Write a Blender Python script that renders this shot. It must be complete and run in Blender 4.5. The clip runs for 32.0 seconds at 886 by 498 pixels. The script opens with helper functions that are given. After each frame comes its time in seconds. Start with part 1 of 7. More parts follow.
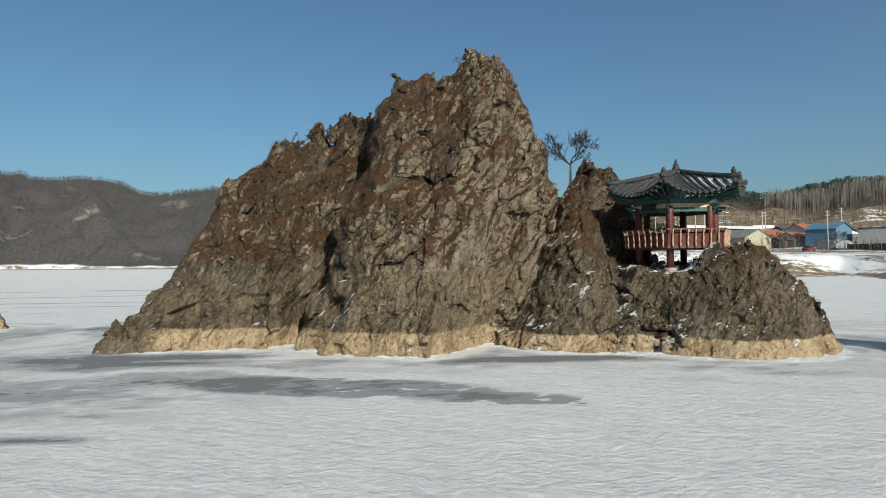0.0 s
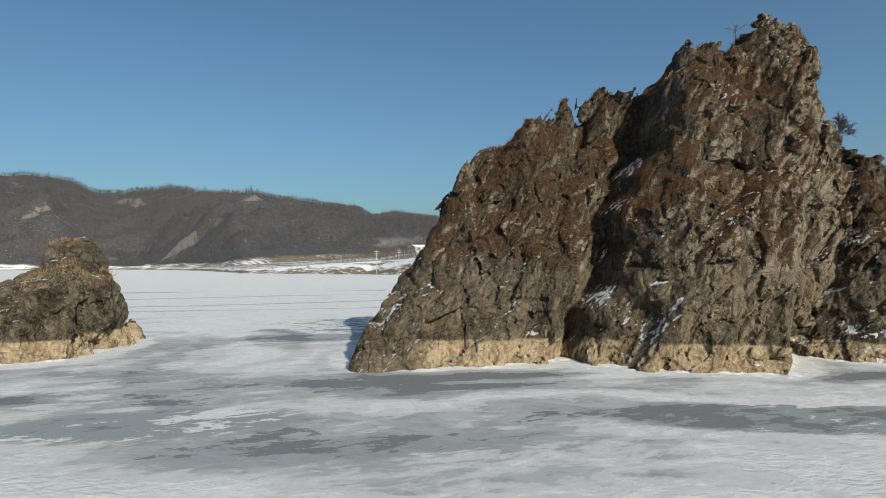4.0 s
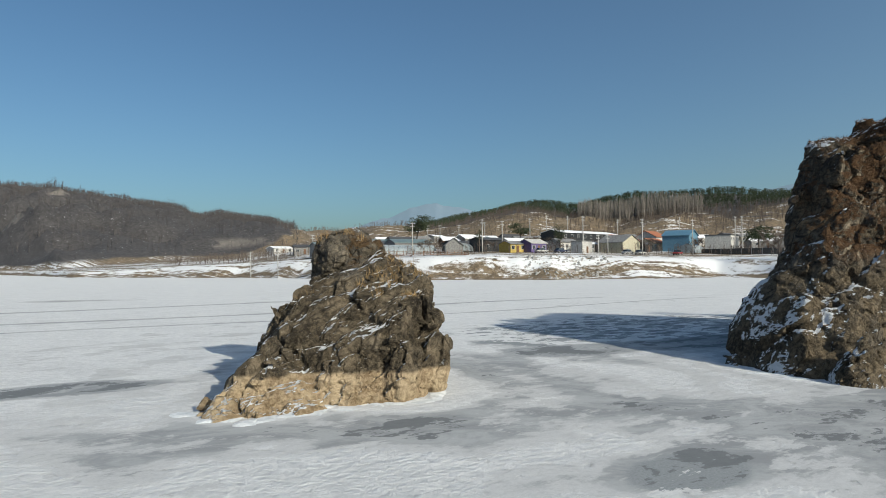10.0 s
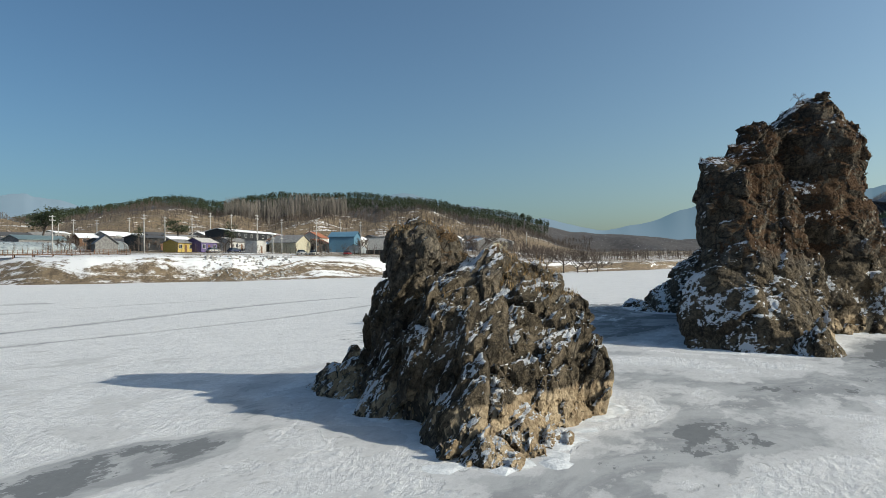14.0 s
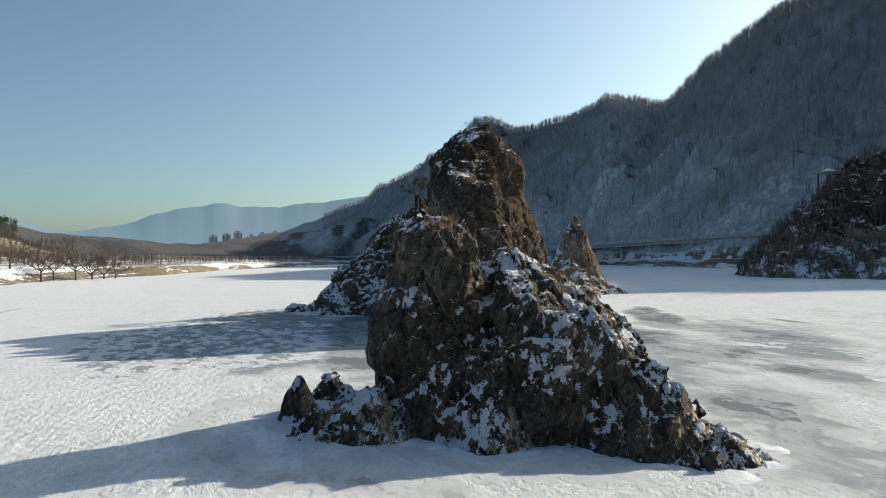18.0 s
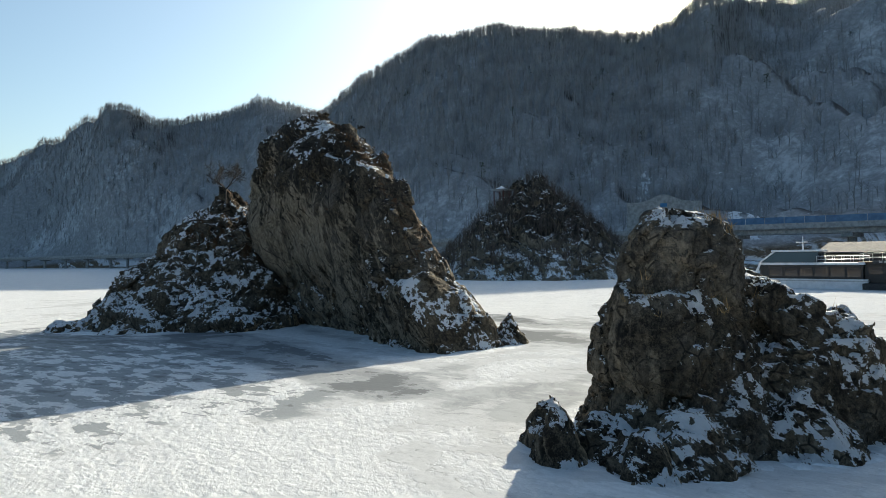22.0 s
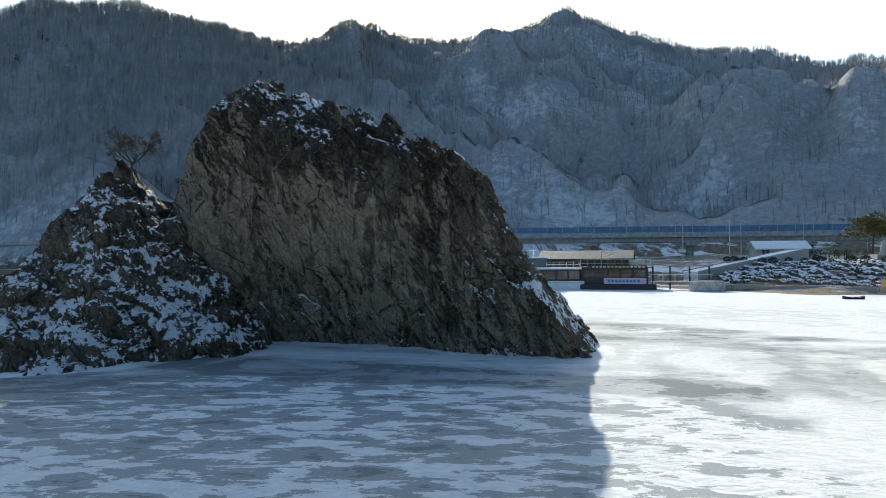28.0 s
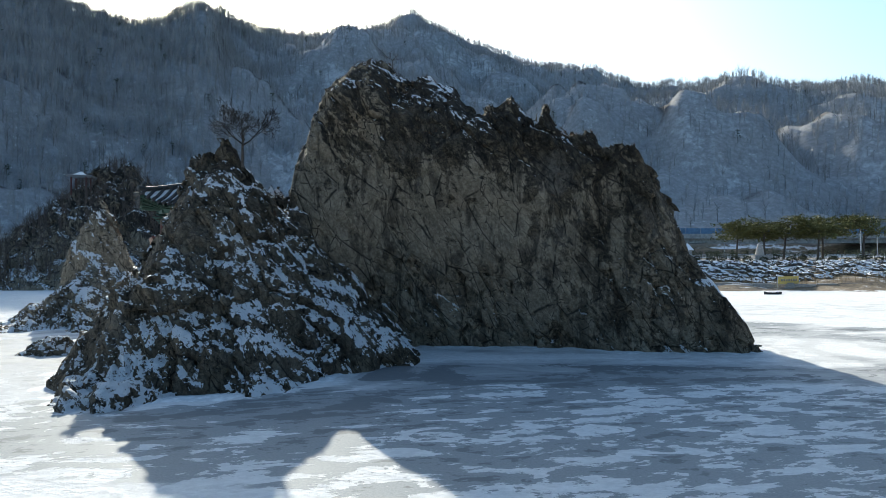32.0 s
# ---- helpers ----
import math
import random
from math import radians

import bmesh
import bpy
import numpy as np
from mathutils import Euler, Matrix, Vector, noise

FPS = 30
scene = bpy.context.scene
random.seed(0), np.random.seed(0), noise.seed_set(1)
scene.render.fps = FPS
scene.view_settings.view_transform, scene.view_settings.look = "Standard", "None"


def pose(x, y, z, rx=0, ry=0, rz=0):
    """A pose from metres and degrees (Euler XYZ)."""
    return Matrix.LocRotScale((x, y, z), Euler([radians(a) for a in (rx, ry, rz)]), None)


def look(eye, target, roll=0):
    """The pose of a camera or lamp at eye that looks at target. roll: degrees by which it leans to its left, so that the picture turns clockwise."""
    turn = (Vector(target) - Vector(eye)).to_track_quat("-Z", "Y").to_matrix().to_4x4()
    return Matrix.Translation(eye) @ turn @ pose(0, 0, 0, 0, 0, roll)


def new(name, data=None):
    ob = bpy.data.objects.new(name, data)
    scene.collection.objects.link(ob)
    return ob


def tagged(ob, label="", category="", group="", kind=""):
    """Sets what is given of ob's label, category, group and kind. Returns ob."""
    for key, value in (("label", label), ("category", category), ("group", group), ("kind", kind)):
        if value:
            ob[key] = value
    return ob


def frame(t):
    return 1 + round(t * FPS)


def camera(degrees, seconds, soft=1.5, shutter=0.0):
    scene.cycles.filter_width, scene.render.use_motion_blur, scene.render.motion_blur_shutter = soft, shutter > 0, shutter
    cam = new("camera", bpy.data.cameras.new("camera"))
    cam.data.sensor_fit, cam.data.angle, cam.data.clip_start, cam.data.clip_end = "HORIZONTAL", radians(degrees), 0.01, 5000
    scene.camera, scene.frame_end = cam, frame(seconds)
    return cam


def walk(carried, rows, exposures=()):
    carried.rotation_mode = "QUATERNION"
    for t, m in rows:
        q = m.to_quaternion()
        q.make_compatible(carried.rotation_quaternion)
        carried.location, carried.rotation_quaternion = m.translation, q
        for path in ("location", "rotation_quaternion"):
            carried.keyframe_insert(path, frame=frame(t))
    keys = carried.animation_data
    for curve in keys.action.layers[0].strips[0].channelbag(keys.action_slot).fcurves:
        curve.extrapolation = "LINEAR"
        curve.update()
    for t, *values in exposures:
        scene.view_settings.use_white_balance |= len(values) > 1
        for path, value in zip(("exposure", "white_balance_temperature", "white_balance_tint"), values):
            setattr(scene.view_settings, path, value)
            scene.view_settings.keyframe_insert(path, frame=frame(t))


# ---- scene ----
cam = camera(68.4, 32.0, soft=0.5)
METRES, EYE, TILT, LEAN, TURN = 125.0, 4.0, 0.0, 0.0, 0.0
ROWS = [
    (0.0, 0.0, 0.0, 0.0, 0.01, 1.21, 0.51),
    (0.5, -0.0147, 0.0033, -0.0001, -1.09, 1.23, 0.52),
    (1.0, -0.0294, 0.0068, -0.0001, -1.65, 1.25, 0.52),
    (1.5, -0.0441, 0.0105, -0.0, -2.12, 1.25, 0.52),
    (2.0, -0.0589, 0.0152, 0.0001, -2.38, 1.19, 0.48),
    (2.5, -0.0734, 0.0208, 0.0001, -2.61, 1.2, 0.48),
    (4.5, -0.1277, 0.0512, 0.0002, -4.47, 1.26, 0.4),
    (5.0, -0.1407, 0.0599, 0.0003, -4.99, 1.32, 0.36),
    (5.5, -0.1548, 0.0658, 0.0002, -5.53, 1.39, 0.37),
    (6.0, -0.1694, 0.0697, 0.0004, -5.95, 1.36, 0.34),
    (6.5, -0.1844, 0.0742, 0.0004, -6.37, 1.37, 0.34),
    (7.0, -0.1994, 0.079, 0.0005, -6.67, 1.34, 0.34),
    (7.5, -0.2145, 0.0842, 0.0006, -6.97, 1.33, 0.34),
    (8.0, -0.2296, 0.0895, 0.0006, -7.21, 1.33, 0.33),
    (8.5, -0.2443, 0.0948, 0.0005, -8.62, 1.35, 0.37),
    (9.0, -0.2588, 0.101, 0.0005, -13.82, 1.35, 0.43),
    (9.5, -0.2726, 0.109, 0.0004, -18.33, 1.37, 0.48),
    (10.0, -0.2858, 0.1179, 0.0005, -19.92, 1.34, 0.5),
    (10.5, -0.2989, 0.1267, 0.0004, -22.05, 1.36, 0.55),
    (11.0, -0.3121, 0.1357, 0.0004, -25.83, 1.29, 0.57),
    (11.5, -0.3243, 0.1459, 0.0005, -29.42, 1.33, 0.62),
    (12.0, -0.3355, 0.1573, 0.0005, -32.85, 1.28, 0.64),
    (12.5, -0.346, 0.1693, 0.0006, -36.84, 1.19, 0.67),
    (13.0, -0.356, 0.1817, 0.0007, -41.51, 1.1, 0.67),
    (13.5, -0.3646, 0.195, 0.0007, -46.81, 1.1, 0.67),
    (14.0, -0.3721, 0.2089, 0.0007, -52.28, 1.06, 0.7),
    (14.5, -0.3783, 0.2234, 0.0008, -58.13, 1.04, 0.71),
    (16.5, -0.3914, 0.2829, 0.0019, -76.88, 0.89, 0.89),
    (17.0, -0.3913, 0.2982, 0.002, -82.63, 0.84, 0.89),
    (17.5, -0.3893, 0.3134, 0.0022, -89.39, 0.8, 0.9),
    (18.0, -0.3855, 0.3281, 0.0023, -96.27, 0.8, 0.9),
    (18.5, -0.3801, 0.3423, 0.0024, -101.94, 0.82, 0.89),
    (19.0, -0.3735, 0.3562, 0.0025, -106.09, 0.77, 0.91),
    (19.5, -0.3659, 0.3698, 0.0026, -109.32, 0.77, 0.83),
    (20.0, -0.3582, 0.3831, 0.0027, -114.15, 0.77, 0.8),
    (20.5, -0.349, 0.3957, 0.0027, -119.59, 0.8, 0.74),
    (21.0, -0.3392, 0.4066, 0.0029, -123.69, 0.77, 0.79),
    (21.5, -0.328, 0.4177, 0.0027, -126.04, 0.8, 0.69),
    (22.0, -0.3165, 0.4284, 0.0027, -127.83, 0.82, 0.62),
    (22.5, -0.3048, 0.4387, 0.0026, -130.4, 0.83, 0.58),
    (23.0, -0.2924, 0.4481, 0.0023, -136.37, 0.84, 0.52),
    (23.5, -0.2785, 0.4563, 0.0024, -142.59, 0.86, 0.52),
    (24.0, -0.2641, 0.4635, 0.0024, -144.18, 0.91, 0.48),
    (24.5, -0.2504, 0.4713, 0.0024, -145.22, 0.97, 0.45),
    (26.5, -0.1961, 0.5036, 0.0025, -153.58, 0.96, 0.33),
    (27.0, -0.182, 0.51, 0.0024, -155.25, 0.96, 0.3),
    (27.5, -0.1674, 0.5152, 0.0024, -159.08, 1.01, 0.32),
    (28.0, -0.1521, 0.5184, 0.0022, -162.11, 1.1, 0.29),
    (28.5, -0.1363, 0.5205, 0.0023, -163.15, 1.13, 0.27),
    (29.0, -0.1206, 0.5228, 0.0021, -163.28, 1.2, 0.24),
    (29.5, -0.105, 0.5255, 0.0019, -164.21, 1.19, 0.2),
    (30.0, -0.0892, 0.5277, 0.0018, -166.44, 1.17, 0.19),
    (30.5, -0.0734, 0.529, 0.0018, -168.96, 1.12, 0.18),
    (31.0, -0.0576, 0.5294, 0.0017, -171.31, 1.1, 0.18),
    (31.5, -0.0418, 0.5292, 0.0017, -173.99, 1.08, 0.18),
    (32.0, -0.0261, 0.5283, 0.0017, -177.12, 1.05, 0.19),
]
walk(cam, [(t, pose(0, 0, EYE, TILT, LEAN, TURN) @ pose(METRES * x, METRES * y, METRES * z, 90 + pitch, roll, yaw)) for t, x, y, z, yaw, pitch, roll in ROWS],
     exposures=((0, 0.08, 6700, 3), (13, 0.08, 6600, 4), (19, 0.45, 7000, 4), (23, 0.66, 7050, 3), (28, 0.9, 6500, 3), (32, 1.0, 6500, 3)))

# ---- light ----
SUN_AZ, SUN_EL = 157.7, 25.3
sun_dir = Vector((math.sin(radians(SUN_AZ)) * math.cos(radians(SUN_EL)), math.cos(radians(SUN_AZ)) * math.cos(radians(SUN_EL)), math.sin(radians(SUN_EL))))
world = bpy.data.worlds.new("winter_sky")
scene.world = world
world.use_nodes = True
wn = world.node_tree.nodes
sky = wn.new("ShaderNodeTexSky")
sky.sky_type = "NISHITA"
sky.sun_disc = False
sky.sun_elevation, sky.sun_rotation = radians(SUN_EL), radians(SUN_AZ)
sky.altitude, sky.air_density, sky.dust_density, sky.ozone_density = 150, 1.0, 2.0, 1.4
wn["Background"].inputs["Strength"].default_value = 0.11
# thin winter haze: the sky deepens to blue away from the sun and pales towards it
wl = world.node_tree.links
ray_way, sunward, spread, tint, hazy = (wn.new("ShaderNode" + kind) for kind in ("TexCoord", "VectorMath", "MapRange", "Mix", "Mix"))
sunward.operation, sunward.inputs[1].default_value = "DOT_PRODUCT", sun_dir
wl.new(ray_way.outputs["Generated"], sunward.inputs[0])
spread.interpolation_type = "SMOOTHSTEP"
for socket, value in zip(spread.inputs[1:], (-0.75, 0.95, 0.0, 1.0)):
    socket.default_value = value
wl.new(sunward.outputs["Value"], spread.inputs[0])
tint.data_type = hazy.data_type = "RGBA"
wl.new(spread.outputs[0], tint.inputs[0])
tint.inputs[6].default_value, tint.inputs[7].default_value = (0.49, 0.66, 0.80, 1), (1.16, 1.25, 1.28, 1)
hazy.blend_type, hazy.inputs[0].default_value = "MULTIPLY", 1.0
wl.new(sky.outputs["Color"], hazy.inputs[6])
wl.new(tint.outputs[2], hazy.inputs[7])
wl.new(hazy.outputs[2], wn["Background"].inputs["Color"])
sun_data = bpy.data.lights.new("sun", "SUN")
sun_data.energy, sun_data.angle, sun_data.color = 4.45, radians(0.53), (1.0, 0.925, 0.83)
sun = new("sun", sun_data)
sun.matrix_world = look(sun_dir * 900, (0, 0, 0))

# ---- mesh and material tools ----
def mesh_from(name, verts, faces, material, smooth=True):
    """Arrays of vertices and of faces with one number of corners, as a mesh."""
    v = np.asarray(verts, dtype=np.float32)
    f = np.asarray(faces, dtype=np.int32)
    me = bpy.data.meshes.new(name)
    me.vertices.add(len(v))
    me.vertices.foreach_set("co", v.ravel())
    me.loops.add(f.size)
    me.loops.foreach_set("vertex_index", f.ravel())
    me.polygons.add(len(f))
    me.polygons.foreach_set("loop_start", np.arange(0, f.size, f.shape[1], dtype=np.int32))
    me.polygons.foreach_set("use_smooth", np.full(len(f), smooth))
    me.update(calc_edges=True)
    me.validate()
    if material:
        me.materials.append(material)
    return me


def part(name, bm, material, parent=None, label="", smooth=False):
    """One bmesh as one mesh object under a thing or under a part."""
    me = bpy.data.meshes.new(name)
    bm.to_mesh(me)
    bm.free()
    if smooth:
        me.polygons.foreach_set("use_smooth", [True] * len(me.polygons))
    me.materials.append(material)
    return piece(name, me, parent, label)


def piece(name, me, parent=None, label="", m=None):
    ob = new(name, me)
    if parent:
        ob.parent = parent
    if m is not None:
        ob.matrix_basis = m
    if label:
        tagged(ob, label)
    return ob


def empty(name, x, y, z, rz=0, label="", category="", group=""):
    ob = new(name)
    ob.matrix_basis = pose(x, y, z, 0, 0, rz)
    return tagged(ob, label, category, group)


def box(bm, x0, x1, y0, y1, z0, z1):
    vs = [bm.verts.new(c) for c in ((x0, y0, z0), (x1, y0, z0), (x1, y1, z0), (x0, y1, z0), (x0, y0, z1), (x1, y0, z1), (x1, y1, z1), (x0, y1, z1))]
    for q in ((0, 3, 2, 1), (4, 5, 6, 7), (0, 1, 5, 4), (1, 2, 6, 5), (2, 3, 7, 6), (3, 0, 4, 7)):
        bm.faces.new([vs[i] for i in q])
    return vs


def bevelled(bm, width):
    bmesh.ops.bevel(bm, geom=list(bm.edges), offset=width, segments=1, affect="EDGES")
    return bm


def boxes(*rows, bevel=0.0):
    bm = bmesh.new()
    for r in rows:
        box(bm, *r)
    return bevelled(bm, bevel) if bevel else bm


def tube(bm, points, radii, n=8, cap=True):
    """A round bar that follows points with a radius at each."""
    rings = []
    pts = [Vector(p) for p in points]
    for i, p in enumerate(pts):
        d = (pts[min(i + 1, len(pts) - 1)] - pts[max(i - 1, 0)]).normalized()
        a = d.orthogonal().normalized() if abs(d.z) < 0.9 else Vector((1, 0, 0)) - d * d.x
        a.normalize()
        b = d.cross(a)
        rings.append([bm.verts.new(p + (a * math.cos(k * math.tau / n) + b * math.sin(k * math.tau / n)) * radii[i]) for k in range(n)])
    for r0, r1 in zip(rings, rings[1:]):
        for k in range(n):
            bm.faces.new((r0[k], r0[(k + 1) % n], r1[(k + 1) % n], r1[k]))
    if cap:
        bm.faces.new(rings[0][::-1])
        bm.faces.new(rings[-1])
    return bm


def lathe(bm, profile, n=12, x=0, y=0):
    """A turned form from (radius, height) pairs."""
    rings = [[bm.verts.new((x + r * math.cos(k * math.tau / n), y + r * math.sin(k * math.tau / n), z)) for k in range(n)] for r, z in profile]
    for r0, r1 in zip(rings, rings[1:]):
        for k in range(n):
            bm.faces.new((r0[k], r0[(k + 1) % n], r1[(k + 1) % n], r1[k]))
    bm.faces.new(rings[0][::-1])
    bm.faces.new(rings[-1])
    return bm


def vnoise(p, seed=0):
    """Smooth random values between -1 and 1 at the rows of p."""
    p = np.asarray(p, dtype=np.float32)
    i = np.floor(p).astype(np.int32)
    f = p - i
    u = f * f * f * (f * (f * 6 - 15) + 10)
    out = 0
    for dx in (0, 1):
        for dy in (0, 1):
            wxy = (u[:, 0] if dx else 1 - u[:, 0]) * (u[:, 1] if dy else 1 - u[:, 1])
            lo = hashed(i[:, 0] + dx, i[:, 1] + dy, i[:, 2], seed)
            hi = hashed(i[:, 0] + dx, i[:, 1] + dy, i[:, 2] + 1, seed)
            out = out + wxy * (lo + (hi - lo) * u[:, 2])
    return out


def hashed(a, b, c, seed):
    return (bits(a, b, c, seed) >> np.uint32(8)).astype(np.float32) / np.float32(8388607.5) - 1


def fbm(p, octaves=4, seed=0, gain=0.5):
    out, a, s = 0, 1.0, 1.0
    for k in range(octaves):
        out = out + a * vnoise(p * s, seed + k)
        a, s = a * gain, s * 2.03
    return out


def bits(a, b, c, seed):
    h = a.astype(np.uint32) * np.uint32(374761393) + b.astype(np.uint32) * np.uint32(668265263) + c.astype(np.uint32) * np.uint32(1274126177) + np.uint32((seed * 974634777) & 0xFFFFFFFF)
    h = (h ^ (h >> np.uint32(13))) * np.uint32(1103515245)
    h = (h ^ (h >> np.uint32(16))) * np.uint32(668265263)
    return h ^ (h >> np.uint32(15))


def blocks(p, seed=0):
    """Cellular field: a random height per block, and the way to the block's edge."""
    p = p.astype(np.float32)
    i = np.floor(p).astype(np.int32)
    best, second, value = np.full(len(p), 9.0, np.float32), np.full(len(p), 9.0, np.float32), np.zeros(len(p), np.float32)
    byte, k = np.uint32(255), np.float32(0.9 / 255)
    for dx in (-1, 0, 1):
        for dy in (-1, 0, 1):
            for dz in (-1, 0, 1):
                a, b, c = i[:, 0] + dx, i[:, 1] + dy, i[:, 2] + dz
                h = bits(a, b, c, seed)
                d = (a + np.float32(0.05) + k * (h & byte).astype(np.float32) - p[:, 0]) ** 2
                d += (b + np.float32(0.05) + k * ((h >> np.uint32(8)) & byte).astype(np.float32) - p[:, 1]) ** 2
                d += (c + np.float32(0.05) + k * ((h >> np.uint32(16)) & byte).astype(np.float32) - p[:, 2]) ** 2
                near = d < best
                second = np.where(near, best, np.minimum(second, d))
                value = np.where(near, (h >> np.uint32(24)).astype(np.float32) / 127.5 - 1, value)
                best = np.where(near, d, best)
    return value, np.sqrt(second) - np.sqrt(best)


def surface(f, origin, h):
    """The zero surface of a field on a grid of step h, as vertices and quads (surface nets)."""
    inside = f < 0
    nx, ny, nz = f.shape
    corner = [(a, b, c) for a in (0, 1) for b in (0, 1) for c in (0, 1)]
    count = sum(inside[a:nx - 1 + a, b:ny - 1 + b, c:nz - 1 + c].astype(np.int8) for a, b, c in corner)
    cells = np.argwhere((count > 0) & (count < 8))
    index = np.full((nx - 1, ny - 1, nz - 1), -1, dtype=np.int64)
    index[cells[:, 0], cells[:, 1], cells[:, 2]] = np.arange(len(cells))
    total, hits = np.zeros((len(cells), 3)), np.zeros(len(cells))
    for p in corner:
        for axis in range(3):
            if p[axis]:
                continue
            q = tuple(v + (k == axis) for k, v in enumerate(p))
            f0 = f[cells[:, 0] + p[0], cells[:, 1] + p[1], cells[:, 2] + p[2]]
            f1 = f[cells[:, 0] + q[0], cells[:, 1] + q[1], cells[:, 2] + q[2]]
            cross = (f0 < 0) != (f1 < 0)
            t = np.where(cross, f0 / np.where(cross, f0 - f1, 1), 0)
            spot = np.array(p)[None, :] + t[:, None] * np.array([k == axis for k in range(3)])[None, :]
            total += spot * cross[:, None]
            hits += cross
    verts = (cells + total / hits[:, None]) * h + np.array(origin)
    quads = []
    for axis in range(3):
        u, v = (axis + 1) % 3, (axis + 2) % 3
        a = np.take(inside, range(0, f.shape[axis] - 1), axis)
        b = np.take(inside, range(1, f.shape[axis]), axis)
        e = np.argwhere(a != b)
        flip = a[e[:, 0], e[:, 1], e[:, 2]]
        ok = (e[:, u] > 0) & (e[:, v] > 0) & (e[:, u] < f.shape[u] - 1) & (e[:, v] < f.shape[v] - 1)
        e, flip = e[ok], flip[ok]
        ring = []
        for du, dv in ((-1, -1), (0, -1), (0, 0), (-1, 0)):
            c = e.copy()
            c[:, u] += du
            c[:, v] += dv
            ring.append(index[c[:, 0], c[:, 1], c[:, 2]])
        q = np.stack(ring, 1)
        quads.append(np.where(flip[:, None], q, q[:, ::-1]))
    return verts, np.concatenate(quads)


def grid_of(lo, hi, h):
    return [np.arange(a, b + h, h) for a, b in zip(lo, hi)]


class Mat:
    """A node material under construction."""

    def __init__(self, name, rough=0.8, metal=0.0):
        self.mat = bpy.data.materials.new(name)
        self.mat.use_nodes = True
        self.n, self.l = self.mat.node_tree.nodes, self.mat.node_tree.links
        self.out = self.n["Principled BSDF"]
        self.out.inputs["Roughness"].default_value, self.out.inputs["Metallic"].default_value = rough, metal

    def put(self, socket, value):
        if isinstance(value, bpy.types.NodeSocket):
            self.l.new(value, socket)
        else:
            socket.default_value = (*value, 1.0) if isinstance(value, tuple) and len(value) == 3 and socket.type == "RGBA" else value

    def set(self, name, value):
        self.put(self.out.inputs[name], value)
        return self

    def coords(self, scale=(1, 1, 1), turn=(0, 0, 0), kind="Object"):
        c, m = self.n.new("ShaderNodeTexCoord"), self.n.new("ShaderNodeMapping")
        self.l.new(c.outputs[kind], m.inputs["Vector"])
        m.inputs["Scale"].default_value = scale
        m.inputs["Rotation"].default_value = [radians(a) for a in turn]
        return m.outputs["Vector"]

    def bedding(self, scale, turn):
        """Coordinates turned first and then stretched, for beds that dip."""
        t = self.n.new("ShaderNodeMapping")
        self.l.new(self.coords((1, 1, 1), turn), t.inputs["Vector"])
        t.inputs["Scale"].default_value = scale
        return t.outputs["Vector"]

    def noise(self, scale, detail=4, rough=0.55, vector=None, warp=0.0):
        t = self.n.new("ShaderNodeTexNoise")
        t.inputs["Scale"].default_value, t.inputs["Detail"].default_value, t.inputs["Roughness"].default_value, t.inputs["Distortion"].default_value = scale, detail, rough, warp
        self.put(t.inputs["Vector"], vector or self.coords())
        return t.outputs["Fac"]

    def cells(self, scale, vector=None, feature="F1", out="Distance"):
        t = self.n.new("ShaderNodeTexVoronoi")
        t.feature = feature
        t.inputs["Scale"].default_value = scale
        self.put(t.inputs["Vector"], vector or self.coords())
        return t.outputs[out]

    def math(self, op, a, b=0.0, c=0.0):
        t = self.n.new("ShaderNodeMath")
        t.operation = op
        for s, v in zip(t.inputs, (a, b, c)):
            self.put(s, v)
        return t.outputs[0]

    def step(self, value, lo, hi, a=0.0, b=1.0):
        t = self.n.new("ShaderNodeMapRange")
        t.interpolation_type = "SMOOTHSTEP"
        for s, v in zip(t.inputs, (value, lo, hi, a, b)):
            self.put(s, v)
        return t.outputs[0]

    def mix(self, fac, a, b):
        t = self.n.new("ShaderNodeMix")
        t.data_type = "RGBA"
        self.put(t.inputs[0], fac), self.put(t.inputs[6], a), self.put(t.inputs[7], b)
        return t.outputs[2]

    def xyz(self, vector):
        t = self.n.new("ShaderNodeSeparateXYZ")
        self.l.new(vector, t.inputs[0])
        return t.outputs

    def geometry(self, out):
        return self.n.new("ShaderNodeNewGeometry").outputs[out]

    def attribute(self, name):
        t = self.n.new("ShaderNodeAttribute")
        t.attribute_name = name
        return t.outputs["Fac"]

    def bump(self, height, distance=0.05, strength=1.0):
        t = self.n.new("ShaderNodeBump")
        t.inputs["Distance"].default_value, t.inputs["Strength"].default_value = distance, strength
        self.put(t.inputs["Height"], height)
        self.l.new(t.outputs[0], self.out.inputs["Normal"])
        return self


def plain(name, dark, light, rough=0.6, metal=0.0, scale=6.0, bump=0.01):
    """Paint, wood, metal and the like: two tones in a grain, a light relief and some wear."""
    m = Mat(name, rough, metal)
    n = m.noise(scale, 5)
    wear = m.noise(scale * 6, 3)
    m.set("Base Color", m.mix(m.step(m.math("ADD", n, m.math("MULTIPLY", wear, 0.25)), 0.45, 0.8), dark, light))
    m.set("Roughness", m.step(n, 0.2, 0.8, max(rough - 0.12, 0.05), min(rough + 0.1, 1)))
    return m.bump(wear, bump).mat

